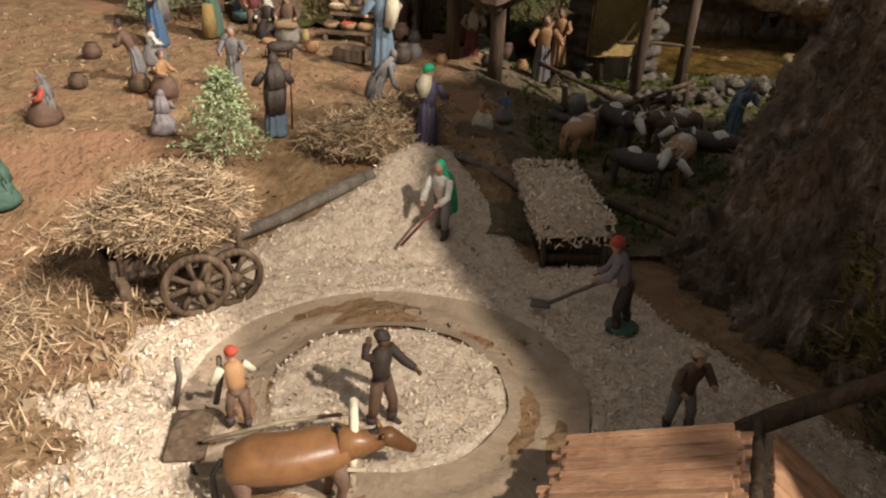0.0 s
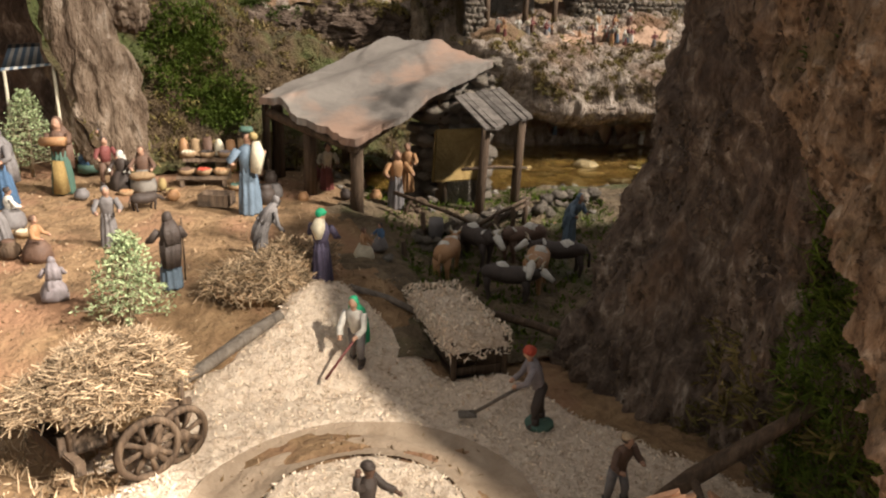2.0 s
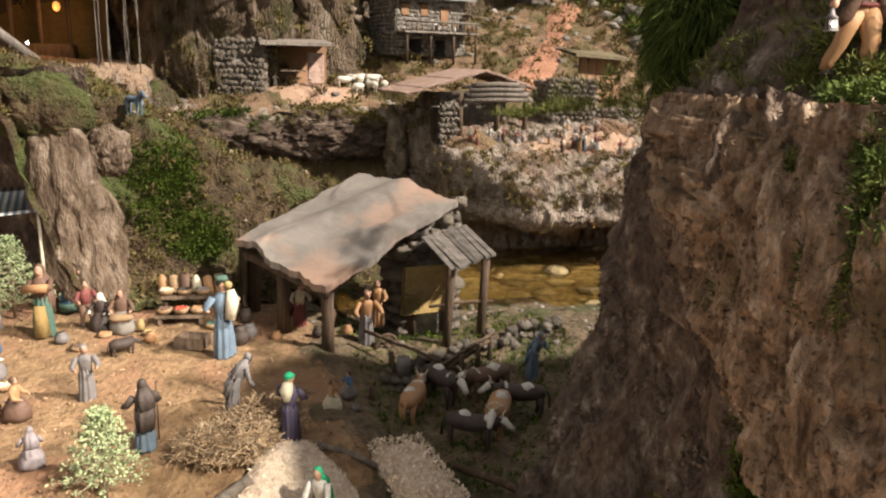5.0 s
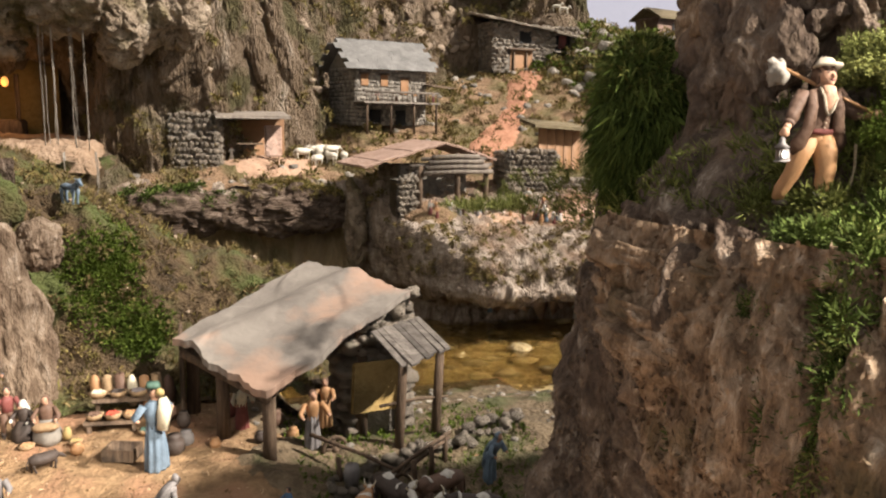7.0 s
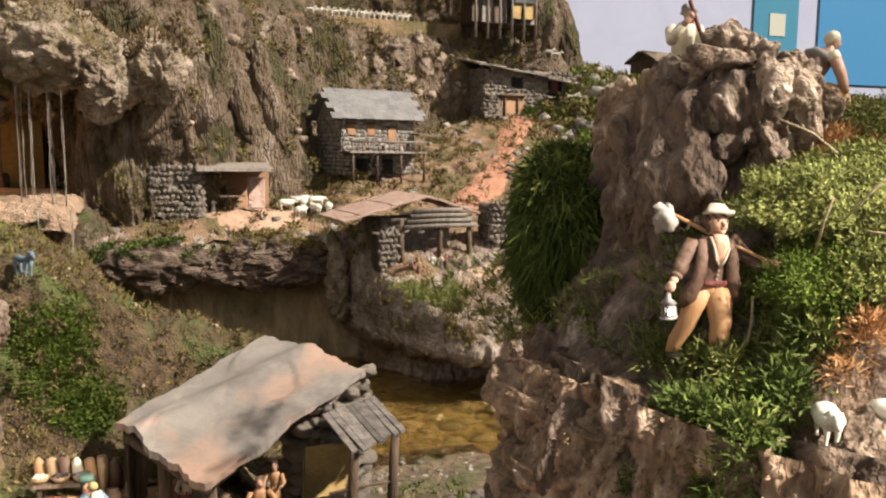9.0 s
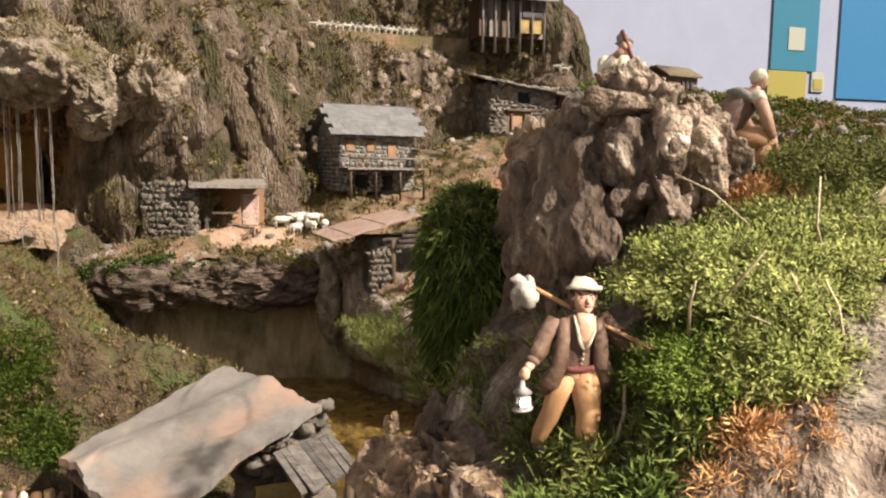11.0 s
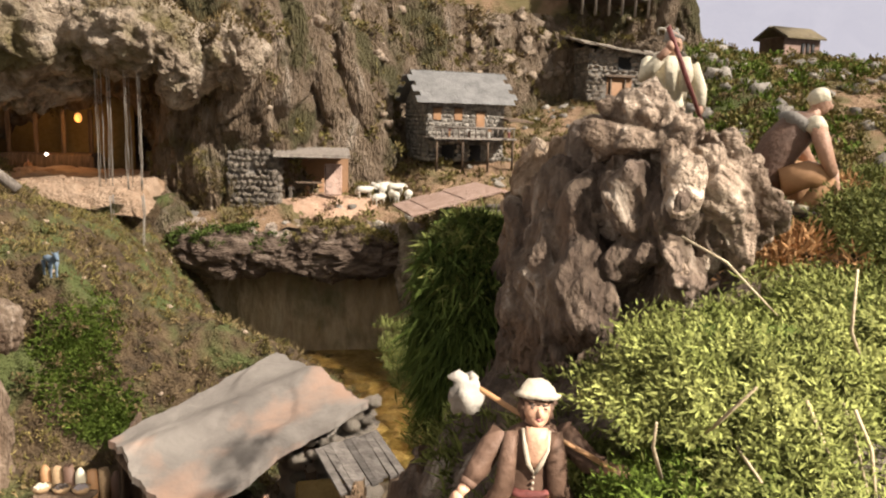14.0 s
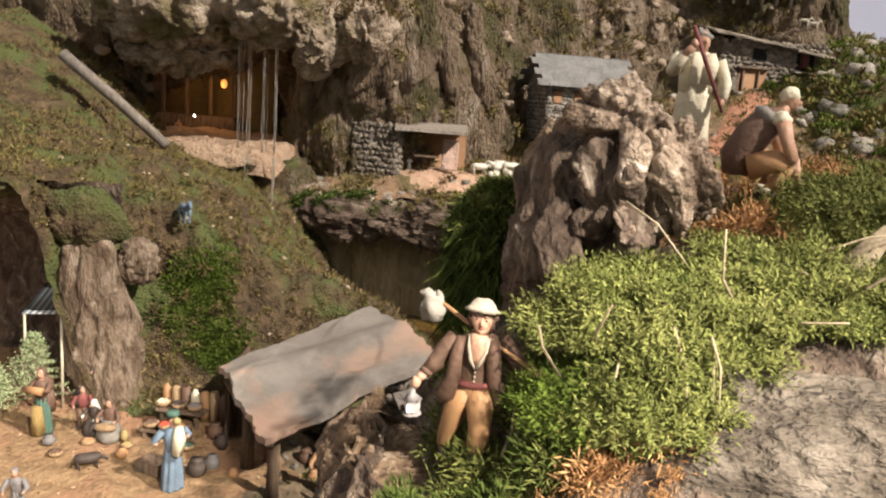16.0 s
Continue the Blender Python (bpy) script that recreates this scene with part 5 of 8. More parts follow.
rod(q, (0.02, -0.04, 0.02), (0.20, -0.075, 0.05), 0.0028, "twig")
q.make("shaft", h)
q = Shape()
rod(q, (0.02, 0.02, 0.02), (0.19, 0.02, 0.05), 0.0028, "twig")
q.make("shaft", h)
q = Shape()
q.tube([(0.185, -0.065, 0.02), (0.188, -0.05, 0.085), (0.188, -0.03, 0.105), (0.188, -0.01, 0.085), (0.188, 0.005, 0.03)], [0.005] * 5, "cream", 7)
q.make("collar", h, label="pale rope collar")


def wheel(parent, m, r=0.048, spokes=8):
    hub = Shape()
    hub.tube([(0, -0.012, 0), (0, 0.012, 0)], [r * 0.22, r * 0.22], "wood", 12)
    vs, fs, n = [], [], 28
    for i in range(n):
        a = 2 * math.pi * i / n
        for k, yy in ((0.8, -0.005), (1.0, -0.005), (1.0, 0.005), (0.8, 0.005)):
            vs.append((math.cos(a) * r * k, yy, math.sin(a) * r * k))
        for q in range(4):
            fs.append((i * 4 + q, i * 4 + (q + 1) % 4, ((i + 1) % n) * 4 + (q + 1) % 4, ((i + 1) % n) * 4 + q))
    rim = Shape().add(vs, fs, "wood")
    wl = rim.make("wheel", parent, at=m)
    hub.make("hub", wl)
    for i in range(spokes):
        a = 2 * math.pi * (i + 0.3) / spokes
        Shape().tube([(math.cos(a) * r * 0.15, 0, math.sin(a) * r * 0.15), (math.cos(a) * r * 0.85, 0, math.sin(a) * r * 0.85)], [r * 0.07, r * 0.11], "wood", 6).make("spoke", wl)
    return wl


def straw_pile(s, c, r, n, length, seed, width=0.00055, m="straw", tilt=0.35):
    g = np.random.default_rng(seed)
    # core darker than the straw: shade deep between stalks is in its colour
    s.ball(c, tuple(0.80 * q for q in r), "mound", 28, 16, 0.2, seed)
    for i in range(n):
        d = unit(g.normal(0, 1, 3))
        d[2] = abs(d[2])
        p = np.array(c) + d * np.array(r) * g.uniform(0.84, 1.06) * (1 + 0.3 * noise.noise(Vector(d * 2.2) + Vector((seed, 0, 0))))
        a = g.uniform(0, 2 * math.pi)
        t = unit(V3(math.cos(a), math.sin(a), g.normal(0, tilt))) * length * g.uniform(0.4, 1.2)
        sd = unit(np.cross(t, g.normal(0, 1, 3))) * width * g.uniform(0.6, 1.8)
        s.add([p - t / 2 - sd, p - t / 2 + sd, p + t / 2 + sd * 0.6, p + t / 2 - sd * 0.6], [(0, 1, 2, 3)], m)
    return s


c = base("hay_cart", "old dark wooden cart heaped with dry hay", "cart", pose(-0.395, 1.035, 0.40, 0, 0, 26))
Shape().slab((0.025, 0, 0.055), (0.19, 0.115, 0.010), "wood").make("cart_bed", c)
for sy in (-1, 1):
    Shape().slab((0.025, sy * 0.06, 0.072), (0.20, 0.008, 0.03), "wood").make("side_board", c)
    for k in range(4):
        Shape().tube([(-0.06 + 0.056 * k, sy * 0.062, 0.05), (-0.06 + 0.056 * k, sy * 0.068, 0.125)], [0.005, 0.004], "wood", 7).make("stake", c)
Shape().slab((-0.068, -0.03, 0.052), (0.016, 0.15, 0.022), "wood", Euler((0, 0, 0.12)).to_matrix()).make("end_board", c)
for x in (0.036, 0.092):
    Shape().tube([(x, -0.10, 0.048), (x, 0.09, 0.048)], [0.006, 0.006], "wood", 8).make("axle", c)
wheel(c, pose(0.036, -0.104, 0.049, 0, 0, 4), 0.051)
wheel(c, pose(0.092, -0.092, 0.046, 0, 0, 12), 0.047)
wheel(c, pose(0.036, 0.088, 0.048))
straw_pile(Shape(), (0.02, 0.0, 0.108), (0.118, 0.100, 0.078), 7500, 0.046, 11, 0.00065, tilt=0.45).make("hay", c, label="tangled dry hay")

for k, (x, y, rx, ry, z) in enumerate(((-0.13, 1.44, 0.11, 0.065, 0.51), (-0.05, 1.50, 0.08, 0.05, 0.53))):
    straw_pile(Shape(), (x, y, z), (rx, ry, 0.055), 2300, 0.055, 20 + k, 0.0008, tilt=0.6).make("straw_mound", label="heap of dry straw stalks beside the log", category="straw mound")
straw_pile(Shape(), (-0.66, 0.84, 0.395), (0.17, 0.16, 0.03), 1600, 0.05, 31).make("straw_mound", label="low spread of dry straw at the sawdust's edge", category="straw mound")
s = Shape()
s.tube([(-0.34, 1.145, 0.425), (-0.24, 1.225, 0.445), (-0.16, 1.29, 0.470), (-0.095, 1.335, 0.49)], [0.010, 0.012, 0.013, 0.011], "greywood", 12, 1, 0.06, 3)
s.make("log", label="grey weathered log lying along the sawdust", category="log")

figure(0.038, 1.215, 0.425, 0.125, -35, "carved woman in a green kerchief shovelling sawdust", "grey", "white", "skin", ("hood", "bgreen"), "legs", ((0.10, -0.28, 0.50), (-0.12, -0.25, 0.45)), 0.2,
       extra=lambda s: (rod(s, (0.15, -0.15, 0.60), (-0.15, -0.60, 0.05), 0.018, "wine"),))
figure(0.0, 1.442, 0.512, 0.125, 150, "carved woman in a green cap and yellow shawl", "purple", "purple", "skin", ("cap", "bgreen"), "robe", extra=lambda s: s.tube([(0, 0.04, 0.86), (0, 0.10, 0.76), (0, 0.11, 0.62)], [0.07, 0.09, 0.04], "cream", 10))
figure(0.312, 0.972, 0.40, 0.128, -100, "carved man in a red cap shovelling sawdust", "dark", "lgrey", "skin", ("cap", "red"), "legs", ((0.12, -0.3, 0.55), (-0.12, -0.3, 0.5)), 0.3,
       extra=lambda s: (rod(s, (0.12, -0.15, 0.62), (-0.05, -0.75, 0.15), 0.02, "greywood"), s.slab((-0.06, -0.82, 0.12), (0.14, 0.2, 0.03), "greywood"), s.tube([(0, 0, 0), (0, 0, 0.05)], [0.18, 0.16], "green", 12)))
figure(0.335, 0.735, 0.40, 0.11, 20, "carved man in a straw hat beside the shed", "grey", "brown", "skin", ("brim", "straw"), "legs", lean=0.2)

wg = base("sawdust_bin", "dark wooden bin heaped level with pale sawdust", "bin", pose(0.250, 1.295, 0.395, 0, 0, 6) @ Matrix.Diagonal((0.83, 0.80, 1.12, 1)))
Shape().slab((0, 0, 0.012), (0.125, 0.33, 0.012), "wood").make("bin_floor", wg)
for sx in (-1, 1):
    for k in range(3):
        Shape().slab((sx * (0.060 + 0.002 * (k % 2)), 0, 0.018 + 0.021 * k), (0.009, 0.335, 0.019), "wood").make("side_board", wg)
for sy in (-1, 1):
    for k in range(3):
        Shape().slab((0.002 * (k % 2), sy * 0.164, 0.017 + 0.021 * k), (0.128, 0.009, 0.019), "wood").make("end_board", wg)
for sx in (-1, 1):
    for sy in (-1, 1):
        Shape().tube([(sx * 0.064, sy * 0.166, -0.01), (sx * 0.064, sy * 0.166, 0.075)], [0.008, 0.007], "wood", 7).make("corner_post", wg)
s = Shape()
vs, fs, nx, ny = [], [], 22, 44
for j in range(ny + 1):
    for i in range(nx + 1):
        u, v = i / nx * 2 - 1, j / ny * 2 - 1
        e = max(abs(u), abs(v)) ** 8
        p = Vector((u * 0.074, v * 0.182, 0.0))
        vs.append((p.x + 0.004 * noise.noise(p * 60), p.y + 0.004 * noise.noise(p * 55), 0.088 - 0.030 * e + 0.006 * noise.fractal(p * 25, 1, 2, 4)))
for j in range(ny):
    for i in range(nx):
        a = j * (nx + 1) + i
        fs.append((a, a + 1, a + nx + 2, a + nx + 1))
s.add(vs, fs, "sawdust")
g = np.random.default_rng(5)
for i in range(1300):
    u, v = g.uniform(-1, 1, 2)
    edge = i % 2
    if edge:
        if g.random() < 0.7:
            u = math.copysign(1.02, u)
        else:
            v = math.copysign(1.02, v)
    p = V3(u * 0.073, v * 0.18, 0.090 - (g.uniform(0.0, 0.045) if edge else 0.0))
    t, sd = unit(g.normal(0, 1, 3)) * 0.006, unit(g.normal(0, 1, 3)) * 0.0022
    s.add([p - t - sd, p - t + sd, p + t + sd, p + t - sd], [(0, 1, 2, 3)], "flake")
s.make("sawdust_load", wg, label="pale sawdust load with ragged edges")

sh = base("lath_shed", "small shed roofed with reddish split laths", "shed", pose(0.305, 0.443, 0.375, 0, 0, -21))
for k in range(30):
    for lay in range(2):
        q = Shape()
        q.slab((-0.10 + 0.002 * random.uniform(-4, 4), 0.13 - 0.0095 * k + 0.002 * lay, 0.118 + 0.006 * lay), (0.195 - 0.02 * lay, 0.009, 0.005), "lath", Euler((0, -0.42 + random.uniform(-0.02, 0.02), random.uniform(-0.025, 0.025))).to_matrix(), ch=0.1)
        q.make("lath", sh, smooth=False)
for k in range(26):
    q = Shape()
    q.slab((0.075, 0.145 - 0.011 * k, 0.108), (0.15, 0.010, 0.006), "lath", Euler((0, 0.62 + random.uniform(-0.02, 0.02), random.uniform(-0.03, 0.03))).to_matrix(), ch=0.1)
    q.make("lath", sh, smooth=False)
Shape().slab((-0.04, 0.0, 0.04), (0.22, 0.24, 0.08), "wood").make("shed_wall", sh)
Shape().tube([(0.0, 0.16, 0.155), (0.0, -0.15, 0.155)], [0.006, 0.006], "wood", 8).make("ridge_pole", sh)
s = Shape()
s.tube([(0.38, 0.70, 0.42), (0.45, 0.72, 0.44), (0.53, 0.70, 0.50), (0.60, 0.66, 0.58)], [0.012, 0.014, 0.012, 0.009], "wood", 9)
s.make("branch", label="dark bent branch leaning on the rock foot", category="branch")

# ---- the cattle pen ----
cows = (
    (0.335, 1.66, 0.115, 150, "tan", "white"), (0.435, 1.745, 0.12, 20, "dark", "white"), (0.565, 1.735, 0.12, -70, "brown", "white"),
    (0.53, 1.55, 0.125, -30, "tan", "white"), (0.62, 1.62, 0.115, -110, "dark", "white"), (0.44, 1.50, 0.11, 60, "dark", "white"),
)
for x, y, L, rz, a, b in cows:
    beast("cow_figurine", x, y, float(ground_z(x, y)) + 0.004, L * 1.2, rz, "%s and %s spotted carved cow standing in the pen" % (a, b), a, b, None, 0.10, 0.30, True, 0.55, "cattle in the pen", 1.1)
figure(0.74, 1.83, 0.43, 0.12, 30, "grey-blue draped carved figure bending in the pen", "lblue", "lblue", "skin", ("hood", "lblue"), "robe", lean=0.35)
fence = base("pen_fence", "rough dark pole fence round the cattle pen", "fence")
FP = ((0.235, 1.71, 0.43), (0.33, 1.90, 0.45), (0.43, 1.80, 0.44), (0.52, 1.83, 0.45), (0.585, 1.88, 0.46), (0.64, 1.93, 0.47))
for x, y, z in FP:
    Shape().tube([(x, y, z - 0.02), (x + 0.003, y, z + 0.03), (x, y, z + 0.075)], [0.009, 0.008, 0.007], "wood", 8).make("post", fence)
for a, b in (((0.27, 2.0, 0.56), (0.52, 1.82, 0.475)), ((0.40, 1.79, 0.46), (0.66, 1.94, 0.53)), ((0.42, 1.80, 0.49), (0.66, 1.94, 0.545))):
    q = Shape()
    rod(q, a, b, 0.006, "wood")
    q.make("rail", fence)
s = Shape()
rod(s, (0.055, 1.435, 0.50), (0.20, 1.36, 0.455), 0.008, "greywood")
s.make("pole", label="grey wooden pole lying at the pen's edge", category="pole")
s = Shape()
rod(s, (0.36, 1.37, 0.44), (0.50, 1.20, 0.43), 0.010, "wood")
s.make("pole", label="dark wooden pole behind the wagon", category="pole")

w2 = base("stone_well", "low round well kerb of loose field stones", "well", pose(0.36, 1.86, 0.435))
unit_stone = Shape().ball((0, 0, 0), (1, 0.8, 0.65), "piece", 8, 6, 0.6, 4).make("stone", w2)
unit_stone.matrix_basis = pose(0.05, 0, 0.01) @ Matrix.Diagonal((0.018, 0.018, 0.018, 1))


def place_stone(parent, x, y, z, r, rz=0.0, kz=1.0):
    ob = unit_stone.copy()
    scene.collection.objects.link(ob)
    ob.parent = parent
    ob.matrix_basis = pose(x, y, z, random.uniform(-15, 15), random.uniform(-15, 15), rz) @ Matrix.Diagonal((r, r, r * kz, 1))
    return ob


for lay in range(2):
    for k in range(13):
        a = 2 * math.pi * (k + 0.5 * lay) / 13
        place_stone(w2, 0.062 * math.cos(a), 0.050 * math.sin(a), 0.012 + 0.022 * lay, random.uniform(0.014, 0.019), math.degrees(a) + 90)
s = Shape()
s.tube([(0.36, 1.87, 0.45), (0.36, 1.87, 0.50), (0.36, 1.87, 0.515)], [0.018, 0.022, 0.019], "grey", 12)
s.make("bucket", label="grey bucket standing on the well kerb", category="bucket")
ws = base("rubble_row", "loose row of grey stones between pen and stream", "rubble")
for k in range(46):
    t = k / 45
    x, y = 0.40 + 0.55 * t, 1.90 + 0.20 * t + random.uniform(-0.035, 0.035)
    place_stone(ws, x, y, float(ground_z(x, y)) + 0.012 + 0.02 * (k % 2), random.uniform(0.014, 0.026), random.uniform(0, 360))

# ---- the shelter with the stone slab roof ----
hut = base("slab_roofed_shelter", "open wooden shelter under one large sandstone slab", "shelter")
A, B, C, D = V3(-0.084, 2.228, 0.795), V3(0.345, 2.475, 0.965), V3(0.603, 2.174, 0.905), V3(0.142, 1.896, 0.728)
vs, fs, n = [], [], 80
for lay in (0, 1):
    for j in range(n + 1):
        for i in range(n + 1):
            u, v = i / n, j / n
            jag = lambda q, k: 0.022 * noise.fractal(Vector((q * 6, k, 0.3)), 0.7, 2.2, 4)
            uu = u + (jag(v, 1.0) if u in (0, 1) else 0)
            vv = v + (jag(u, 5.0) if v in (0, 1) else 0)
            p = A * (1 - uu) * (1 - vv) + D * uu * (1 - vv) + B * (1 - uu) * vv + C * uu * vv
            crease = 0.022 * math.exp(-((u - 0.25 - 0.25 * v) / 0.12) ** 2) + 0.012 * math.exp(-((v - 0.55) / 0.1) ** 2) * u
            p = p + V3(0, 0, crease + 0.005 * noise.fractal(Vector(p * 4), 1.3, 2, 3) + 0.006 * min(1.0, max(0.0, 12 * noise.fractal(Vector((u * 1.7 + 3.1, v * 1.9, 0.7)), 1.0, 2.1, 2))) - 0.020 * lay)
            vs.append(p)
m2 = (n + 1) ** 2
for j in range(n):
    for i in range(n):
        a = j * (n + 1) + i
        fs.append((a, a + 1, a + n + 2, a + n + 1))
        fs.append((m2 + a + n + 1, m2 + a + n + 2, m2 + a + 1, m2 + a))
rim = [i for i in range(n + 1)] + [j * (n + 1) + n for j in range(1, n + 1)] + [n * (n + 1) + i for i in range(n - 1, -1, -1)] + [j * (n + 1) for j in range(n - 1, 0, -1)]
edge_v, edge_f = [], []
for k in range(len(rim)):
    a, b = rim[k], rim[(k + 1) % len(rim)]
    edge_v += [vs[b], vs[a], vs[m2 + a], vs[m2 + b]]
    edge_f.append((4 * k, 4 * k + 1, 4 * k + 2, 4 * k + 3))
Shape().add(vs, fs, "slate").add(edge_v, edge_f, "slate").make("roof_slab", hut, label="weathered pinkish-grey sandstone slab")
for x, y, z0, z1 in ((-0.03, 2.30, 0.54, 0.80), (0.045, 2.105, 0.525, 0.765), (0.155, 1.955, 0.50, 0.735), (0.45, 2.16, 0.47, 0.84), (0.20, 2.42, 0.55, 0.90)):
    Shape().tube([(x, y, z0), (x + 0.002, y, (z0 + z1) / 2), (x, y, z1)], [0.020, 0.0175, 0.019], "wood", 10, 1, 0.06, 3).make("post", hut)
for a, b in ((A + V3(0.03, 0, -0.04), D + V3(0.01, 0.03, -0.03)), (D + V3(0, 0.04, -0.03), C + V3(-0.1, 0, -0.045))):
    Shape().tube([a, (a + b) / 2, b], [0.014, 0.014, 0.013], "wood", 9).make("beam", hut)
for k in range(7):
    Shape().slab((-0.06 + 0.002 * (k % 2), 2.26 + 0.035 * k, 0.66), (0.012, 0.033, 0.24), "wood").make("wall_board", hut)
tw = base("stone_oven_house", "small round-stone house with an ochre door board", "stone house")
for lay in range(11):
    for k in range(13):
        a = math.radians(180 + 200 * k / 12) if lay < 10 else math.radians(360 * k / 12)
        x, y = 0.50 + 0.115 * math.cos(a), 2.24 + 0.10 * math.sin(a)
        z = 0.49 + 0.036 * lay
        if 0.43 < x < 0.56 and y < 2.2 and z < 0.73:
            continue
        place_stone(tw, x + random.uniform(-0.006, 0.006), y, z, random.uniform(0.021, 0.029), random.uniform(0, 360), 0.9)
Shape().tube([(0.50, 2.25, 0.44), (0.50, 2.25, 0.86)], [0.10, 0.095], "stone", 20).make("core", tw)
Shape().slab((0.49, 2.128, 0.635), (0.155, 0.014, 0.165), "ochre", Euler((0.12, 0, 0.1)).to_matrix(), ch=0.4).make("door_board", tw, label="round-cornered ochre board")
for k, (x, y, z, r) in enumerate(((0.60, 2.24, 0.62, 0.055), (0.61, 2.22, 0.72, 0.05), (0.60, 2.24, 0.81, 0.05), (0.56, 2.20, 0.87, 0.042), (0.62, 2.20, 0.90, 0.03), (0.41, 2.17, 0.60, 0.035), (0.40, 2.16, 0.68, 0.035), (0.42, 2.15, 0.76, 0.032))):
    place_stone(tw, x, y, z, r, 50 * k, 0.95)
def plank(a, b, half, thick, m):
    """A flat board from a to b, half its width to each side."""
    up = V3(0, 0, thick)
    lo = [a - half, a + half, b + half * 0.9, b - half * 0.9]
    return Shape().add(lo + [p + up for p in lo], [(3, 2, 1, 0), (4, 5, 6, 7), (0, 1, 5, 4), (1, 2, 6, 5), (2, 3, 7, 6), (3, 0, 4, 7)], m)


lt = base("plank_lean_to", "little weathered plank roof on two dark posts", "lean-to")
for k in range(9):
    t = (k + 0.5) / 9
    a = V3(0.465, 2.085, 0.812) * (1 - t) + V3(0.63, 2.16, 0.825) * t
    b = V3(0.530, 1.985, 0.735) * (1 - t) + V3(0.695, 2.055, 0.752) * t
    b = b + (b - a) * random.uniform(-0.12, 0.08) + V3(random.uniform(-0.006, 0.006), 0, 0)
    plank(a, b, V3(0.165, 0.073, 0.015) / 9 * random.uniform(0.51, 0.56), 0.005 + 0.002 * (k % 3), "plankwood").make("plank", lt, smooth=False)
for x, y in ((0.541, 2.02), (0.668, 2.07)):
    Shape().tube([(x - 0.012, y, 0.44), (x - 0.004, y, 0.6), (x + 0.003, y, 0.745)], [0.015, 0.014, 0.013], "wood", 9).make("post", lt)
q = Shape()
rod(q, (0.47, 2.0, 0.62), (0.70, 2.08, 0.60), 0.005, "wood")
q.make("rail", lt)
s = base("cart_wheel", "dark spoked cart wheel leaning by the shelter", "wheel", pose(0.345, 2.03, 0.495, 0, 0, 15))
wheel(s, pose(0, 0, 0), 0.040, 9)

# ---- the market ----
def pot(x, y, z, r, h2, m, label, name="clay_pot", fill=None):
    s = Shape()
    s.tube([(0, 0, 0), (0, 0, h2 * 0.3), (0, 0, h2 * 0.7), (0, 0, h2 * 0.9), (0, 0, h2)], [r * 0.6, r, r * 0.95, r * 0.6, r * 0.7], m, 14)
    if fill:
        s.ball((0, 0, h2), (r * 0.6, r * 0.6, r * 0.2), fill, 10, 6)
    return s.make(name, label=label, category="pot", at=pose(x, y, z))


def bowl(x, y, z, r, fill, label, rim="basket"):
    ob = base("basket", label, "basket", pose(x, y, z), "market baskets")
    Shape().tube([(0, 0, 0), (0, 0, r * 0.25), (0, 0, r * 0.6), (0, 0, r * 0.62), (0, 0, r * 0.5)], [r * 0.7, r * 0.85, r, r * 0.9, r * 0.8], rim, 18).make("bowl", ob)
    s = Shape()
    for k in range(16):
        a, q = k * 2.4, r * 0.72 * math.sqrt((k + 0.5) / 16)
        s.ball((q * math.cos(a), q * math.sin(a), r * 0.55), r * 0.2, fill, 7, 5)
    s.make("filling", ob)
    return ob


F = figure
F(-0.525, 1.47, 0.503, 0.088, -160, "kneeling carved woman in a lilac kerchief", "lgrey", "lgrey", "skin", ("hood", "lgrey"), "seat")
F(-0.305, 1.492, 0.503, 0.128, -155, "carved woman in a dark hood holding a long staff", "lblue", "dark", "skin", ("hood", "dark"), "robe", ((0.2, -0.15, 0.62), (-0.22, -0.15, 0.62)), extra=lambda s: rod(s, (-0.24, -0.17, 0.0), (-0.23, -0.15, 0.85), 0.014, "wood"))
F(-0.118, 1.62, 0.51, 0.115, 100, "stooping carved figure in a striped grey cloak", "grey", "grey", "dark", ("hood", "grey"), "robe", ((0.1, -0.3, 0.45), (-0.1, -0.3, 0.45)), 0.55)
F(-0.456, 1.765, 0.517, 0.115, 10, "carved grey man carrying a load", "grey", "grey", "skin", ("hair", "grey"), "robe", lean=0.15)
F(-0.129, 1.965, 0.527, 0.175, 30, "tall carved woman in a blue skirt and striped scarf", "lblue", "lblue", "skin", ("hair", "dark"), "robe", ((0.15, -0.1, 0.72), (-0.2, 0.02, 0.62)),
  extra=lambda s: (s.tube([(0.05, -0.10, 0.86), (0.04, -0.14, 0.72), (0.02, -0.13, 0.50)], [0.05, 0.075, 0.06], "cream", 10, 1, 0.1, 5), s.ball((0.03, -0.09, 0.92), 0.05, "yellow"), s.tube([(0, 0, 0.97), (0, 0.0, 1.02)], [0.09, 0.07], "green", 12)))
F(-0.625, 2.21, 0.542, 0.165, -10, "carved mother in green robes holding a child", "green", "brown", "skin", ("hood", "brown"), "robe", ((0.08, -0.2, 0.70), (-0.08, -0.2, 0.70)), extra=lambda s: (s.tube([(-0.16, -0.17, 0.70), (0.16, -0.19, 0.72)], [0.05, 0.06], "tan", 9), s.tube([(0, -0.10, 0.03), (0, -0.11, 0.45)], [0.10, 0.08], "ochre", 10, 1, 0.1, 5)))
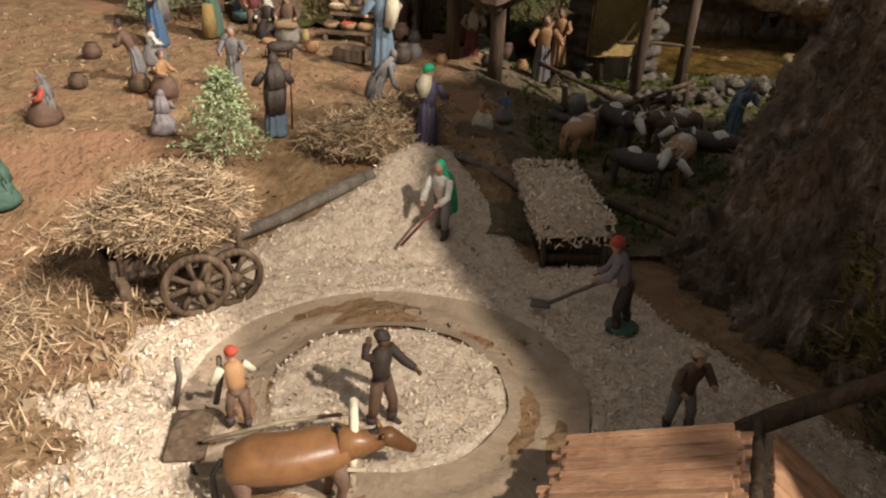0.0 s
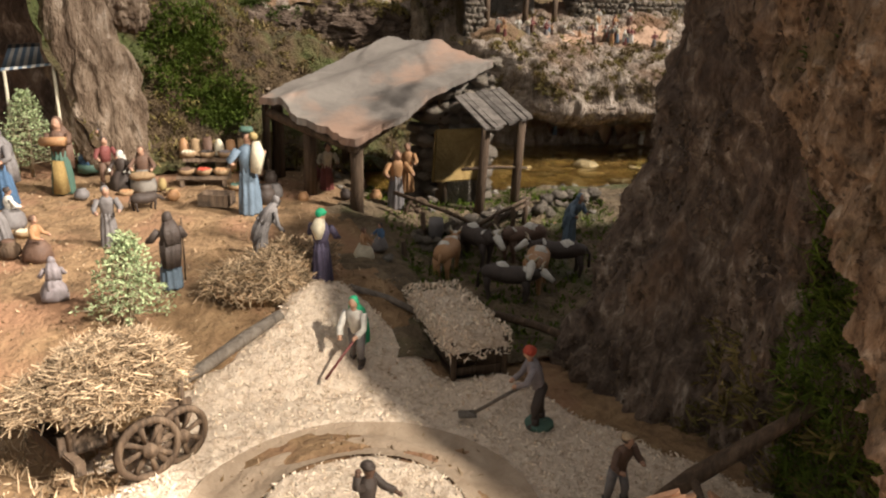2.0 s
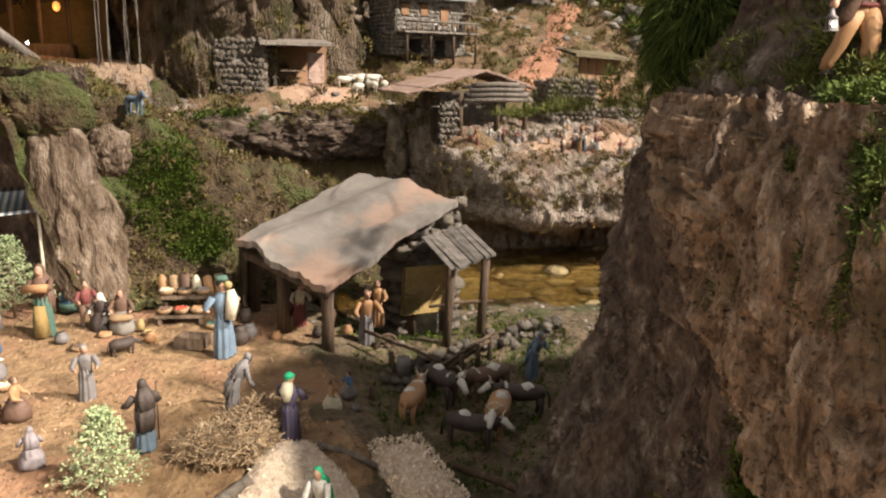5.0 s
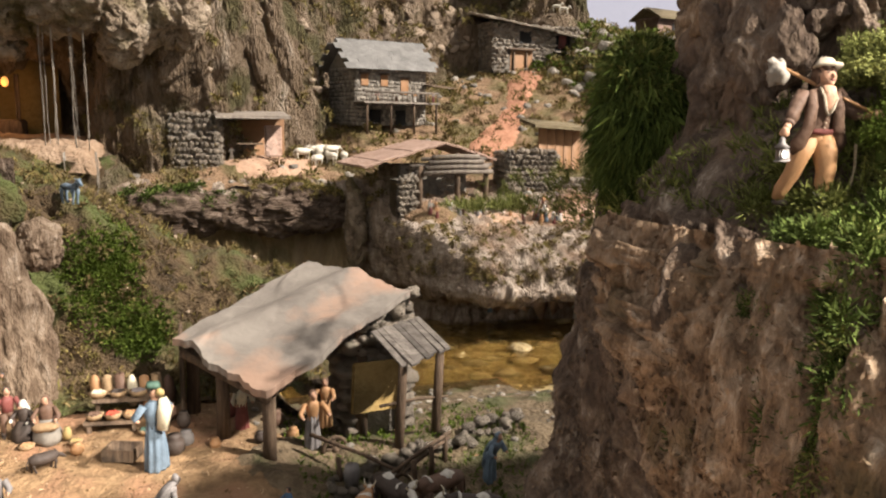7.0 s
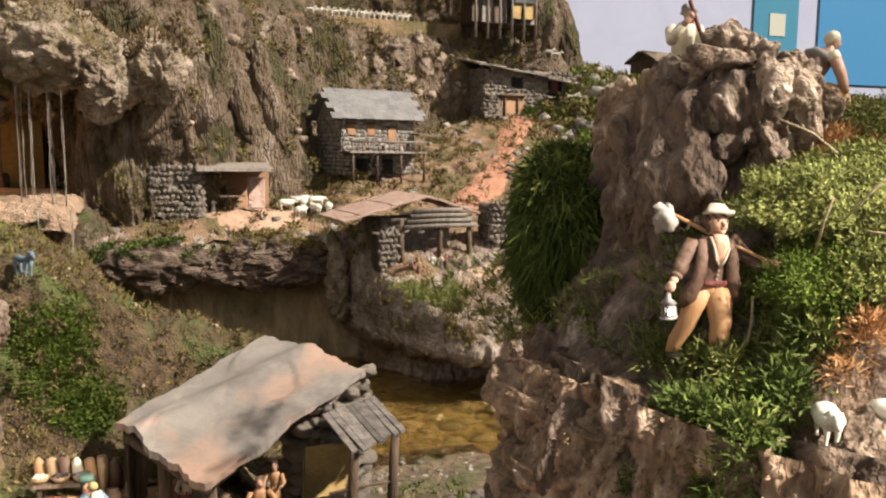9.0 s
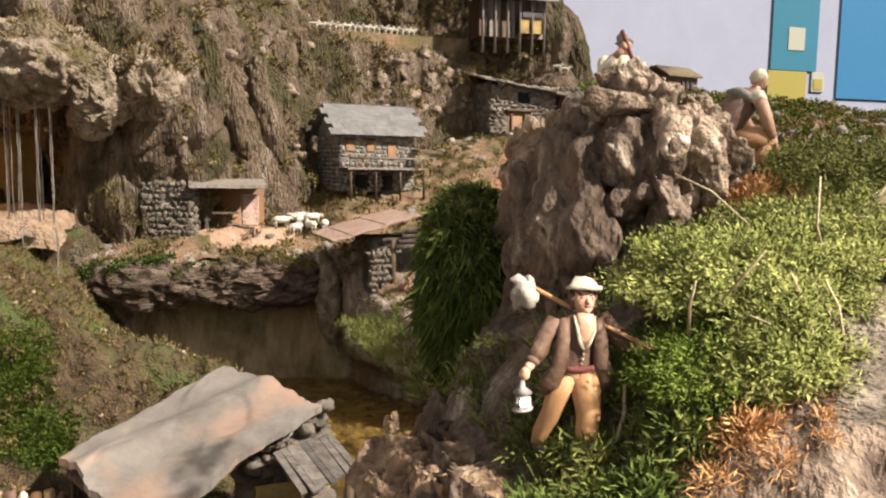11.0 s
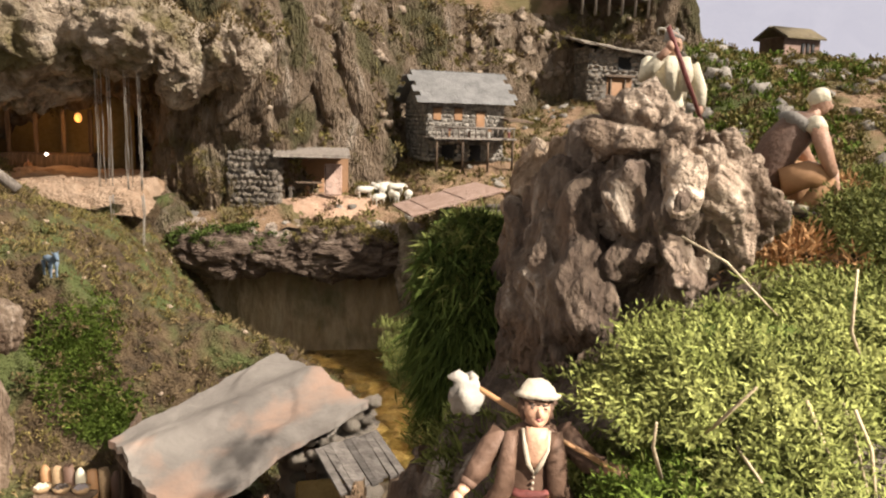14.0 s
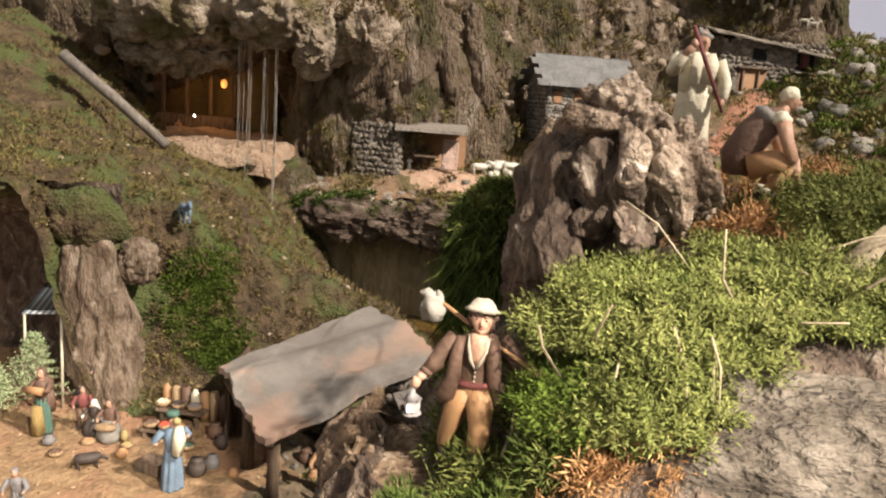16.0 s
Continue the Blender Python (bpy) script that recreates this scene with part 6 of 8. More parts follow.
F(-0.585, 2.40, 0.560, 0.16, -15, "carved woman in a bright blue dress", "blue", "blue", "skin", ("hair", "brown"), "robe", ((0.2, -0.05, 0.6), (-0.22, -0.02, 0.6)), sleeve="lblue", extra=lambda s: s.tube([(0, 0, 0), (0, 0, 0.12)], [0.15, 0.16], "green", 14))
F(-0.745, 2.10, 0.535, 0.165, -30, "carved old woman in a grey hooded cloak", "blue", "grey", "skin", ("hood", "grey"), "robe", lean=0.1)
F(-0.515, 2.245, 0.544, 0.115, 20, "carved boy in a wine-red shirt", "brown", "wine", "skin", ("hair", "dark"), "legs")
F(-0.415, 2.21, 0.542, 0.125, 0, "seated carved market woman in a shawl", "linen", "brown", "skin", ("hood", "brown"), "seat", extra=lambda s: s.ball((0, -0.2, 0.30), (0.22, 0.12, 0.08), "basket", 12, 8))
F(-0.475, 2.235, 0.542, 0.11, -20, "seated carved figure in dark cloth with a white kerchief", "dark", "dark", "white", ("hood", "white"), "seat")
F(0.285, 2.045, 0.50, 0.135, 5, "carved woman in a grey-green skirt working by the shelter", "grey", "tan", "skin", ("hair", "brown"), "robe", ((0.22, -0.2, 0.6), (-0.2, -0.2, 0.6)), 0.1)
F(0.335, 2.12, 0.53, 0.115, -20, "carved child in orange cloth", "tan", "tan", "skin", ("hair", "brown"), "robe")
F(0.10, 2.16, 0.53, 0.115, 10, "carved figure in a wine skirt carrying a white cloth", "wine", "cream", "skin", ("hair", "dark"), "robe", lean=0.15)
F(0.115, 1.60, 0.505, 0.075, 60, "seated carved figure in cream cloth", "cream", "tan", "skin", ("hair", "brown"), "seat")
F(0.17, 1.68, 0.50, 0.065, -60, "small seated carved figure in grey", "grey", "blue", "skin", ("hair", "dark"), "seat")
F(-0.775, 1.505, 0.503, 0.10, -60, "seated carved figure in grey with red sleeves", "brown", "grey", "skin", ("hood", "grey"), "seat", sleeve="red")
F(-0.745, 1.25, 0.43, 0.10, -70, "crouching carved figure in green cloth", "green", "green", "skin", ("hood", "green"), "seat", sleeve="red")
F(-0.68, 1.78, 0.517, 0.115, -90, "stooping carved man in grey beside a tub", "grey", "brown", "skin", ("hair", "dark"), "robe", lean=0.5)
F(-0.70, 1.93, 0.527, 0.10, 120, "seated carved figure in pale and grey cloth", "grey", "white", "skin", ("hair", "dark"), "seat")
F(-0.60, 1.70, 0.515, 0.10, 80, "carved figure in tan crouching over a tub", "brown", "tan", "skin", ("hair", "brown"), "seat")
beast("pig_figurine", -0.40, 2.03, 0.532, 0.075, 120, "dark carved pig in the market", "dark", None, None, -0.02, 0.2, False, 0.42, "", 1.4)
pot(-0.66, 1.72, 0.515, 0.025, 0.04, "wood", "dark wooden tub in the square", "tub", "brown")
pot(-0.085, 2.04, 0.53, 0.028, 0.055, "dark", "dark clay jar beside the shelter")
pot(-0.055, 2.09, 0.53, 0.022, 0.045, "grey", "grey clay jar beside the shelter")
pot(0.02, 2.05, 0.53, 0.016, 0.03, "tan", "small orange clay jug")
pot(-0.365, 2.20, 0.542, 0.012, 0.035, "yellow", "small yellow carved bird-shaped jug", "jug")
tr = base("market_stall", "low dark wooden stall holding baskets", "stall", pose(-0.25, 2.24, 0.542, 0, 0, -8))
Shape().slab((0, 0.0, 0.028), (0.15, 0.055, 0.010), "wood").make("board", tr)
Shape().slab((0.01, 0.085, 0.062), (0.16, 0.05, 0.010), "wood").make("board", tr)
for dx in (-0.06, 0.06):
    for dy, hh in ((-0.02, 0.025), (0.085, 0.058)):
        Shape().slab((dx, dy, hh / 2), (0.012, 0.012, hh), "wood").make("leg", tr)
for k, (dx, fill, lab) in enumerate(((-0.048, "brown", "brown"), (0.0, "red", "red"), (0.05, "tan", "tan"))):
    bowl(-0.25 + dx, 2.235 - 0.14 * dx, 0.577, 0.026, fill, "round woven basket filled with %s fruit" % lab)
for k, (dx, fill, lab) in enumerate(((-0.055, "cream", "cream"), (0.0, "dark", "dark"), (0.055, "lgrey", "pale grey"))):
    bowl(-0.24 + dx, 2.325 - 0.14 * dx, 0.611, 0.026, fill, "round woven basket filled with %s goods" % lab)
for k in range(7):
    x = -0.31 + 0.035 * k
    s = Shape()
    s.tube([(0, 0, 0), (0.004, 0, 0.05), (0, 0.0, 0.085 + 0.01 * (k % 3)), (0, 0, 0.10)], [0.014, 0.018, 0.014, 0.005], ("tan", "basket", "brown", "cream")[k % 4], 9)
    s.make("sack", label="upright %s sack behind the baskets" % ("tan", "woven", "brown", "cream")[k % 4], category="sack", at=pose(x, 2.41 - 0.01 * k, 0.555), group="market sacks")
for k, (x, y, r, hh, m, nm) in enumerate(((-0.33, 2.10, 0.018, 0.03, "tan", "tan"), (-0.10, 2.26, 0.024, 0.05, "brown", "brown"), (-0.06, 2.20, 0.020, 0.045, "dark", "dark"), (0.07, 2.24, 0.022, 0.05, "wine", "wine-red"), (0.20, 2.20, 0.024, 0.05, "brown", "brown"), (0.24, 2.12, 0.018, 0.035, "tan", "tan"), (0.14, 2.06, 0.016, 0.03, "dark", "dark"), (-0.57, 2.14, 0.02, 0.03, "grey", "grey"), (-0.86, 1.95, 0.024, 0.04, "brown", "brown"), (-0.80, 1.72, 0.022, 0.035, "wood", "dark wooden"))):
    pot(x, y, float(ground_z(x, y)) + 0.002, r, hh, m, "%s jar standing on the market ground" % nm)
for k, (x, y, r, c2) in enumerate(((-0.46, 2.16, 0.022, "tan"), (-0.34, 2.16, 0.02, "yellow"), (-0.52, 2.08, 0.022, "brown"), (-0.16, 2.18, 0.024, "green"), (-0.66, 1.86, 0.022, "cream"))):
    bowl(x, y, float(ground_z(x, y)) + 0.002, r, c2, "woven basket of %s goods standing on the ground" % c2)
cr = base("crate", "open dark wooden crate on the sand", "crate", pose(-0.215, 2.05, 0.532, 0, 0, -20))
Shape().slab((0, 0, 0.004), (0.08, 0.06, 0.006), "wood").make("bottom", cr)
for dx, dy, sx, sy in ((0, 0.03, 0.084, 0.006), (0, -0.03, 0.084, 0.006), (0.04, 0, 0.006, 0.055), (-0.04, 0, 0.006, 0.055)):
    Shape().slab((dx, dy, 0.018), (sx, sy, 0.032), "wood").make("side", cr)
aw = base("striped_awning", "blue and white striped cloth awning on pale poles", "awning")
for x, y, z in ((-0.645, 2.375, 0.88), (-0.78, 2.40, 0.86)):
    Shape().tube([(x, y, 0.55), (x, y, z)], [0.005, 0.0045], "cream", 8).make("pole", aw)
for k in range(12):
    t = k / 12
    a, b = V3(-0.645, 2.375, 0.88) * (1 - t) + V3(-0.79, 2.40, 0.86) * t, V3(-0.67, 2.56, 0.93) * (1 - t) + V3(-0.80, 2.58, 0.92) * t
    d = (V3(-0.79, 2.40, 0.86) - V3(-0.645, 2.375, 0.88)) / 12
    sag = V3(0, 0, -0.012)
    Shape().add([a, a + d, (a + b) / 2 + d + sag, b + d, b, (a + b) / 2 + sag, a - V3(0, 0, 0.003), a + d - V3(0, 0, 0.003), b + d - V3(0, 0, 0.003), b - V3(0, 0, 0.003)],
                [(0, 1, 2, 5), (5, 2, 3, 4), (6, 9, 8, 7), (0, 6, 7, 1), (3, 8, 9, 4)], "lblue" if k % 2 else "white").make("stripe", aw)


def fir(x, y, z, h2, seed, label):
    g = np.random.default_rng(seed)
    ob = base("fir_tree", label, "tree", pose(x, y, z), "little trees")
    Shape().tube([(0, 0, 0), (0.003, 0, h2 * 0.5), (0, 0, h2)], [0.006, 0.004, 0.0015], "twig", 8).make("trunk", ob)
    s = Shape()
    for k in range(84):
        t = 0.16 + 0.84 * k / 84
        a, rr = k * 2.4, h2 * 0.50 * (1.05 - t) * g.uniform(0.75, 1.2) + 0.006
        o, e = V3(0, 0, t * h2), V3(rr * math.cos(a), rr * math.sin(a), t * h2 + rr * 0.15)
        s.tube([o, e], [0.0016, 0.0008], "twig", 4)
        for q in range(30):
            u = g.uniform(0.25, 1.05)
            p = o + (e - o) * u + g.normal(0, 0.004, 3)
            d = unit(g.normal(0, 1, 3) + (e - o) / rr * 0.8) * 0.009
            sd = unit(np.cross(d, g.normal(0, 1, 3))) * 0.0020
            s.add([p, p + d * 0.5 + sd, p + d, p + d * 0.5 - sd], [(0, 1, 2, 3)], "fir")
    s.make("crown", ob, smooth=False)
    return ob


fir(-0.375, 1.365, 0.47, 0.195, 3, "small pale green fir standing on the sand")
fir(-0.735, 2.37, 0.555, 0.25, 9, "small pale green fir beside the awning")
fir(-0.83, 2.30, 0.545, 0.18, 12, "small pale green fir near the grotto")

# ---- the wanderers on the rock tower ----
def carved(s, label, at):
    for i, v in enumerate(s.v):
        n1, n2 = noise.noise_vector(Vector(v) * 8), noise.noise_vector(Vector(v) * 21)
        s.v[i] = tuple(v[k] + 0.014 * n1[k] + 0.007 * n2[k] for k in range(3))
    s.make("wanderer_figurine", label=label, category="figurine", group="wanderers", at=at)


def wanderer():
    s = Shape()
    # stride: one straight leg in front, one trailing
    s.tube([(0.035, 0.0, 0.49), (0.05, -0.035, 0.38), (0.055, -0.055, 0.26), (0.05, -0.045, 0.17), (0.045, -0.04, 0.10)], [0.082, 0.076, 0.060, 0.056, 0.040], "tan", 14, 1, 0.04, 5)
    s.tube([(0.045, -0.04, 0.11), (0.045, -0.04, 0.085), (0.045, -0.04, 0.045)], [0.044, 0.040, 0.036], "white", 12, 1, 0.08, 6)
    s.ball((0.05, -0.075, 0.022), (0.036, 0.075, 0.026), "dark", 10, 7)
    s.tube([(-0.045, 0.02, 0.48), (-0.085, 0.03, 0.36), (-0.115, 0.06, 0.24), (-0.145, 0.13, 0.12), (-0.15, 0.15, 0.06)], [0.080, 0.072, 0.058, 0.046, 0.040], "tan", 14, 1, 0.05, 5)
    s.ball((-0.15, 0.12, 0.03), (0.034, 0.065, 0.028), "dark", 9, 6)
    s.ball((0, 0.005, 0.485), (0.105, 0.078, 0.065), "tan", 14, 9)
    # shirt, bare chest and open jacket
    s.tube([(0, 0, 0.47), (0, -0.004, 0.54), (0.005, -0.006, 0.63), (0.01, -0.004, 0.72), (0.01, 0, 0.785), (0.01, 0.0, 0.82)], [0.098, 0.092, 0.100, 0.122, 0.105, 0.045], "jacket", 20, 0.70, 0.035, 6)
    s.tube([(0.01, -0.060, 0.815), (0.01, -0.088, 0.76), (0.008, -0.094, 0.70), (0.005, -0.082, 0.63)], [0.046, 0.050, 0.036, 0.008], "skin", 12, 0.55)
    for sx in (1, -1):
        s.tube([(0.01 + sx * 0.055, -0.055, 0.80), (0.01 + sx * 0.050, -0.098, 0.74), (0.008 + sx * 0.025, -0.104, 0.67), (0.005, -0.095, 0.62)], [0.011, 0.011, 0.010, 0.008], "hatcloth", 8)
        s.tube([(sx * 0.095, -0.045, 0.79), (sx * 0.105, -0.080, 0.68), (sx * 0.115, -0.075, 0.56), (sx * 0.155, -0.04, 0.43), (sx * 0.19, 0.0, 0.37)], [0.030, 0.042, 0.048, 0.055, 0.018], "jacket", 12, 0.42, 0.12, 3)
    for k in range(4):
        s.ball((0.0, -0.090 + 0.004 * k, 0.60 - 0.028 * k), 0.007, "hatcloth", 7, 5)
    s.tube([(-0.095, -0.02, 0.525), (-0.05, -0.075, 0.515), (0.05, -0.078, 0.515), (0.10, -0.02, 0.525)], [0.016, 0.019, 0.019, 0.016], "wine", 9)
    # arms
    s.tube([(-0.115, 0.0, 0.775), (-0.175, -0.01, 0.70), (-0.225, -0.04, 0.625), (-0.265, -0.07, 0.575)], [0.048, 0.050, 0.043, 0.037], "jacket", 14, 1, 0.09, 4)
    s.tube([(-0.262, -0.068, 0.58), (-0.275, -0.08, 0.56)], [0.041, 0.039], "jacket", 12)
    s.tube([(-0.27, -0.075, 0.565), (-0.305, -0.10, 0.525)], [0.030, 0.024], "skin", 10)
    s.ball((-0.312, -0.105, 0.512), (0.032, 0.032, 0.036), "skin", 10, 8)
    s.tube([(0.125, 0.0, 0.775), (0.19, 0.0, 0.71), (0.255, -0.03, 0.645), (0.31, -0.07, 0.64)], [0.048, 0.052, 0.045, 0.037], "jacket", 14, 1, 0.09, 4)
    s.tube([(0.30, -0.065, 0.64), (0.345, -0.10, 0.635)], [0.030, 0.026], "skin", 10)
    s.ball((0.365, -0.115, 0.635), (0.036, 0.034, 0.032), "skin", 10, 8)
    # head with tousled hair and a floppy hat
    s.tube([(0.01, 0.0, 0.80), (0.012, -0.012, 0.855)], [0.044, 0.040], "skin", 10)
    s.ball((0.015, -0.030, 0.890), (0.056, 0.062, 0.076), "skin", 16, 12)
    s.ball((0.012, -0.055, 0.855), (0.036, 0.034, 0.034), "skin", 10, 8)
    s.ball((0.015, -0.095, 0.886), (0.011, 0.015, 0.018), "skin", 8, 6)
    for sx in (1, -1):
        s.ball((0.015 + sx * 0.022, -0.083, 0.902), (0.009, 0.007, 0.006), "dark", 7, 5)
        s.tube([(0.015 + sx * 0.012, -0.088, 0.916), (0.015 + sx * 0.036, -0.076, 0.917)], [0.005, 0.004], "dark", 6)
        s.ball((0.015 + sx * 0.055, -0.012, 0.893), (0.024, 0.034, 0.050), "jacket", 10, 8, 0.8, 5 + sx)
    s.tube([(0.0, -0.088, 0.862), (0.015, -0.092, 0.858), (0.03, -0.088, 0.862)], [0.004, 0.006, 0.004], "wine", 6)
    s.ball((0.015, 0.012, 0.900), (0.070, 0.055, 0.075), "jacket", 14, 10, 0.7, 8)
    s.ball((0.0, -0.070, 0.935), (0.040, 0.022, 0.018), "jacket", 10, 7, 0.8, 2)
    s.tube([(0.02, -0.018, 0.930), (0.02, -0.016, 0.940), (0.02, -0.010, 0.950), (0.022, -0.004, 0.975), (0.024, 0.0, 0.998), (0.024, 0.0, 1.004)], [0.094, 0.098, 0.076, 0.066, 0.046, 0.015], "hatcloth", 20, 1, 0.07, 3)
    # bundle on its stick, lantern, walking twig
    rod(s, (-0.26, 0.09, 0.95), (0.45, -0.155, 0.585), 0.013, "tan")
    s.ball((-0.27, 0.09, 0.90), (0.078, 0.062, 0.072), "linen", 18, 13, 0.7, 3)
    for dx, dz, rr in ((-0.085, 0.045, 0.030), (0.045, 0.035, 0.026)):
        s.tube([(-0.265, 0.09, 0.955), (-0.265 + dx * 0.6, 0.09, 0.955 + dz * 0.7), (-0.265 + dx, 0.085, 0.945 + dz)], [0.022, rr, 0.006], "linen", 8, 0.6, 0.2, 3)
    s.tube([(-0.275, 0.09, 0.950), (-0.262, 0.09, 0.962)], [0.033, 0.033], "hatcloth", 10)
    s.slab((-0.325, -0.105, 0.375), (0.075, 0.070, 0.085), "grey", ch=0.2)
    s.tube([(-0.325, -0.105, 0.415), (-0.325, -0.105, 0.445), (-0.32, -0.105, 0.50)], [0.052, 0.020, 0.006], "grey", 10)
    s.tube([(-0.325, -0.105, 0.335), (-0.325, -0.105, 0.325)], [0.050, 0.050], "grey", 10)
    s.ball((-0.335, -0.146, 0.375), 0.016, "bulb", 8, 6)
    s.tube([(0.235, -0.09, 0.44), (0.24, -0.11, 0.28), (0.18, -0.13, 0.14), (0.10, -0.13, 0.0)], [0.010, 0.011, 0.010, 0.009], "twig", 7)
    return s


carved(wanderer(), "carved wanderer in brown with a bundle stick and lantern", pose(0.632, 0.628, 1.328, 0, 0, -6) @ Matrix.Diagonal((0.168, 0.165, 0.166, 1)))
s = Shape()
s.tube([(0, 0.02, 0), (0, 0.02, 0.2), (0, 0.02, 0.45), (0, 0.01, 0.56)], [0.17, 0.16, 0.15, 0.13], "cream", 22, 0.85, 0.08, 7)
s.tube([(0, 0.01, 0.50), (0, 0, 0.62), (0, 0, 0.72), (0, 0.01, 0.79), (0, 0, 0.83)], [0.15, 0.165, 0.185, 0.15, 0.06], "cream", 20, 0.72, 0.05, 6)
s.tube([(0.06, -0.10, 0.80), (0.07, -0.14, 0.68), (0.06, -0.13, 0.55)], [0.05, 0.06, 0.04], "cream", 10, 0.5)
s.tube([(-0.06, -0.10, 0.80), (-0.07, -0.14, 0.68), (-0.06, -0.13, 0.55)], [0.05, 0.06, 0.04], "cream", 10, 0.5)
s.tube([(0, 0, 0.80), (0, -0.02, 0.87)], [0.05, 0.048], "skin", 10)
s.ball((0, -0.03, 0.905), (0.060, 0.068, 0.082), "skin", 14, 10)
s.ball((0, -0.10, 0.895), (0.013, 0.02, 0.02), "skin", 7, 5)
s.ball((0, 0.0, 0.945), (0.078, 0.078, 0.066), "linen", 16, 10, 0.5, 4)
s.tube([(-0.19, 0, 0.76), (-0.26, -0.08, 0.66), (-0.19, -0.18, 0.78)], [0.065, 0.062, 0.045], "cream", 12, 1, 0.08, 3)
s.tube([(-0.19, -0.18, 0.78), (-0.14, -0.22, 0.85)], [0.032, 0.03], "skin", 8)
s.ball((-0.13, -0.22, 0.87), (0.035, 0.035, 0.038), "skin", 8, 6)
s.tube([(0.19, 0, 0.76), (0.25, -0.05, 0.58), (0.20, -0.15, 0.44)], [0.060, 0.056, 0.042], "cream", 12, 1, 0.08, 3)
s.ball((0.18, -0.17, 0.42), (0.035, 0.035, 0.038), "skin", 8, 6)
s.tube([(-0.17, -0.23, 1.0), (0.0, -0.22, 0.70), (0.20, -0.19, 0.34)], [0.020, 0.018, 0.016], "wine", 8)
carved(s, "carved shepherd in cream wool holding a red staff", pose(0.945, 1.142, 1.618, 0, 0, 2) @ Matrix.Diagonal((0.165, 0.170, 0.178, 1)))
s = Shape()
for sx in (1, -1):
    s.tube([(sx * 0.09, 0.12, 0.24), (sx * 0.12, -0.06, 0.30), (sx * 0.13, -0.20, 0.28)], [0.10, 0.085, 0.065], "tan", 12)
    s.tube([(sx * 0.13, -0.20, 0.29), (sx * 0.12, -0.10, 0.15), (sx * 0.12, -0.03, 0.05)], [0.065, 0.056, 0.042], "tan", 12)
    s.tube([(sx * 0.12, -0.045, 0.10), (sx * 0.12, -0.035, 0.05)], [0.050, 0.046], "cream", 12, 1, 0.08, 5)
    s.ball((sx * 0.12, -0.09, 0.03), (0.045, 0.09, 0.035), "dark", 9, 6)
    s.tube([(sx * 0.15, -0.08, 0.60), (sx * 0.19, -0.12, 0.44), (sx * 0.17, -0.20, 0.30)], [0.055, 0.046, 0.040], "skin", 12, 1, 0.04, 3)
    s.ball((sx * 0.14, -0.07, 0.61), (0.068, 0.066, 0.050), "cream", 12, 8, 0.4, 3)
    s.tube([(sx * 0.17, -0.20, 0.32), (sx * 0.13, -0.27, 0.12)], [0.036, 0.028], "skin", 9)
    s.ball((sx * 0.125, -0.28, 0.09), (0.032, 0.04, 0.036), "skin", 8, 6)
s.tube([(0, 0.20, 0.17), (0, 0.19, 0.30), (0, 0.10, 0.46), (0, -0.03, 0.60), (0, -0.09, 0.655)], [0.10, 0.135, 0.14, 0.13, 0.06], "brown", 18, 0.95, 0.04, 5)
s.tube([(-0.14, -0.02, 0.60), (-0.06, 0.06, 0.645), (0.06, 0.06, 0.645), (0.14, -0.02, 0.60)], [0.035, 0.05, 0.05, 0.035], "linen", 12)
s.tube([(0, -0.06, 0.62), (0, -0.12, 0.70)], [0.05, 0.046], "skin", 10)
s.ball((0, -0.145, 0.745), (0.060, 0.068, 0.078), "skin", 14, 10)
s.ball((0, -0.215, 0.73), (0.013, 0.02, 0.02), "skin", 7, 5)
s.ball((0, -0.125, 0.785), (0.078, 0.082, 0.056), "cream", 14, 9, 0.3, 6)
carved(s, "carved crouching man in tan wool reaching to the ground", pose(0.945, 0.838, 1.584, 0, 0, 82) @ Matrix.Diagonal((0.128, 0.146, 0.152, 1)))
beast("wolf_figurine", -0.39, 2.79, 1.135, 0.10, 35, "blue-grey carved wolf standing on the hillside", "lblue", None, None, 0.22, 0.25, False, 0.55, "", 0.75)
beast("sheep_figurine", 0.662, 0.492, 1.290, 0.050, -30, "cream carved sheep on the sunlit rock ledge", "fleece", None, None, 0.14, 0.22, False, 0.45, "ledge sheep", 1.35)
beast("sheep_figurine", 0.708, 0.462, 1.298, 0.050, 15, "cream carved sheep on the sunlit rock ledge", "fleece", None, None, 0.14, 0.22, False, 0.45, "ledge sheep", 1.35)
for x, y, z, rz in ((0.587, 0.585, 1.281, 60), (0.592, 0.555, 1.236, 75)):
    s = Shape()
    s.tube([(0, 0.016, 0.006), (0, 0.010, 0.009), (0, 0.0, 0.010), (0, -0.009, 0.013), (0, -0.013, 0.016)], [0.002, 0.006, 0.008, 0.005, 0.002], "white", 10, 1.0)
    s.ball((0, -0.011, 0.019), (0.0042, 0.005, 0.0045), "white", 8, 6)
    s.tube([(0, -0.015, 0.018), (0, -0.019, 0.017)], [0.0012, 0.0004], "tan", 5)
    s.tube([(0, 0.012, 0.006), (0, 0.026, 0.004)], [0.005, 0.006], "white", 8, 0.3)
    s.make("dove_figurine", label="white carved dove perched among the ledge growth", category="bird figurine", group="doves", at=pose(x, y, z, 0, 0, rz))
    s = Shape()
    s.tube([(x - 0.03, y - 0.01, z - 0.002), (x, y, z + 0.001), (x + 0.03, y + 0.02, z - 0.006)], [0.0012, 0.0016, 0.0020], "twig", 6)
    s.make("perch_twig", label="thin pale twig under a white dove", category="twig")
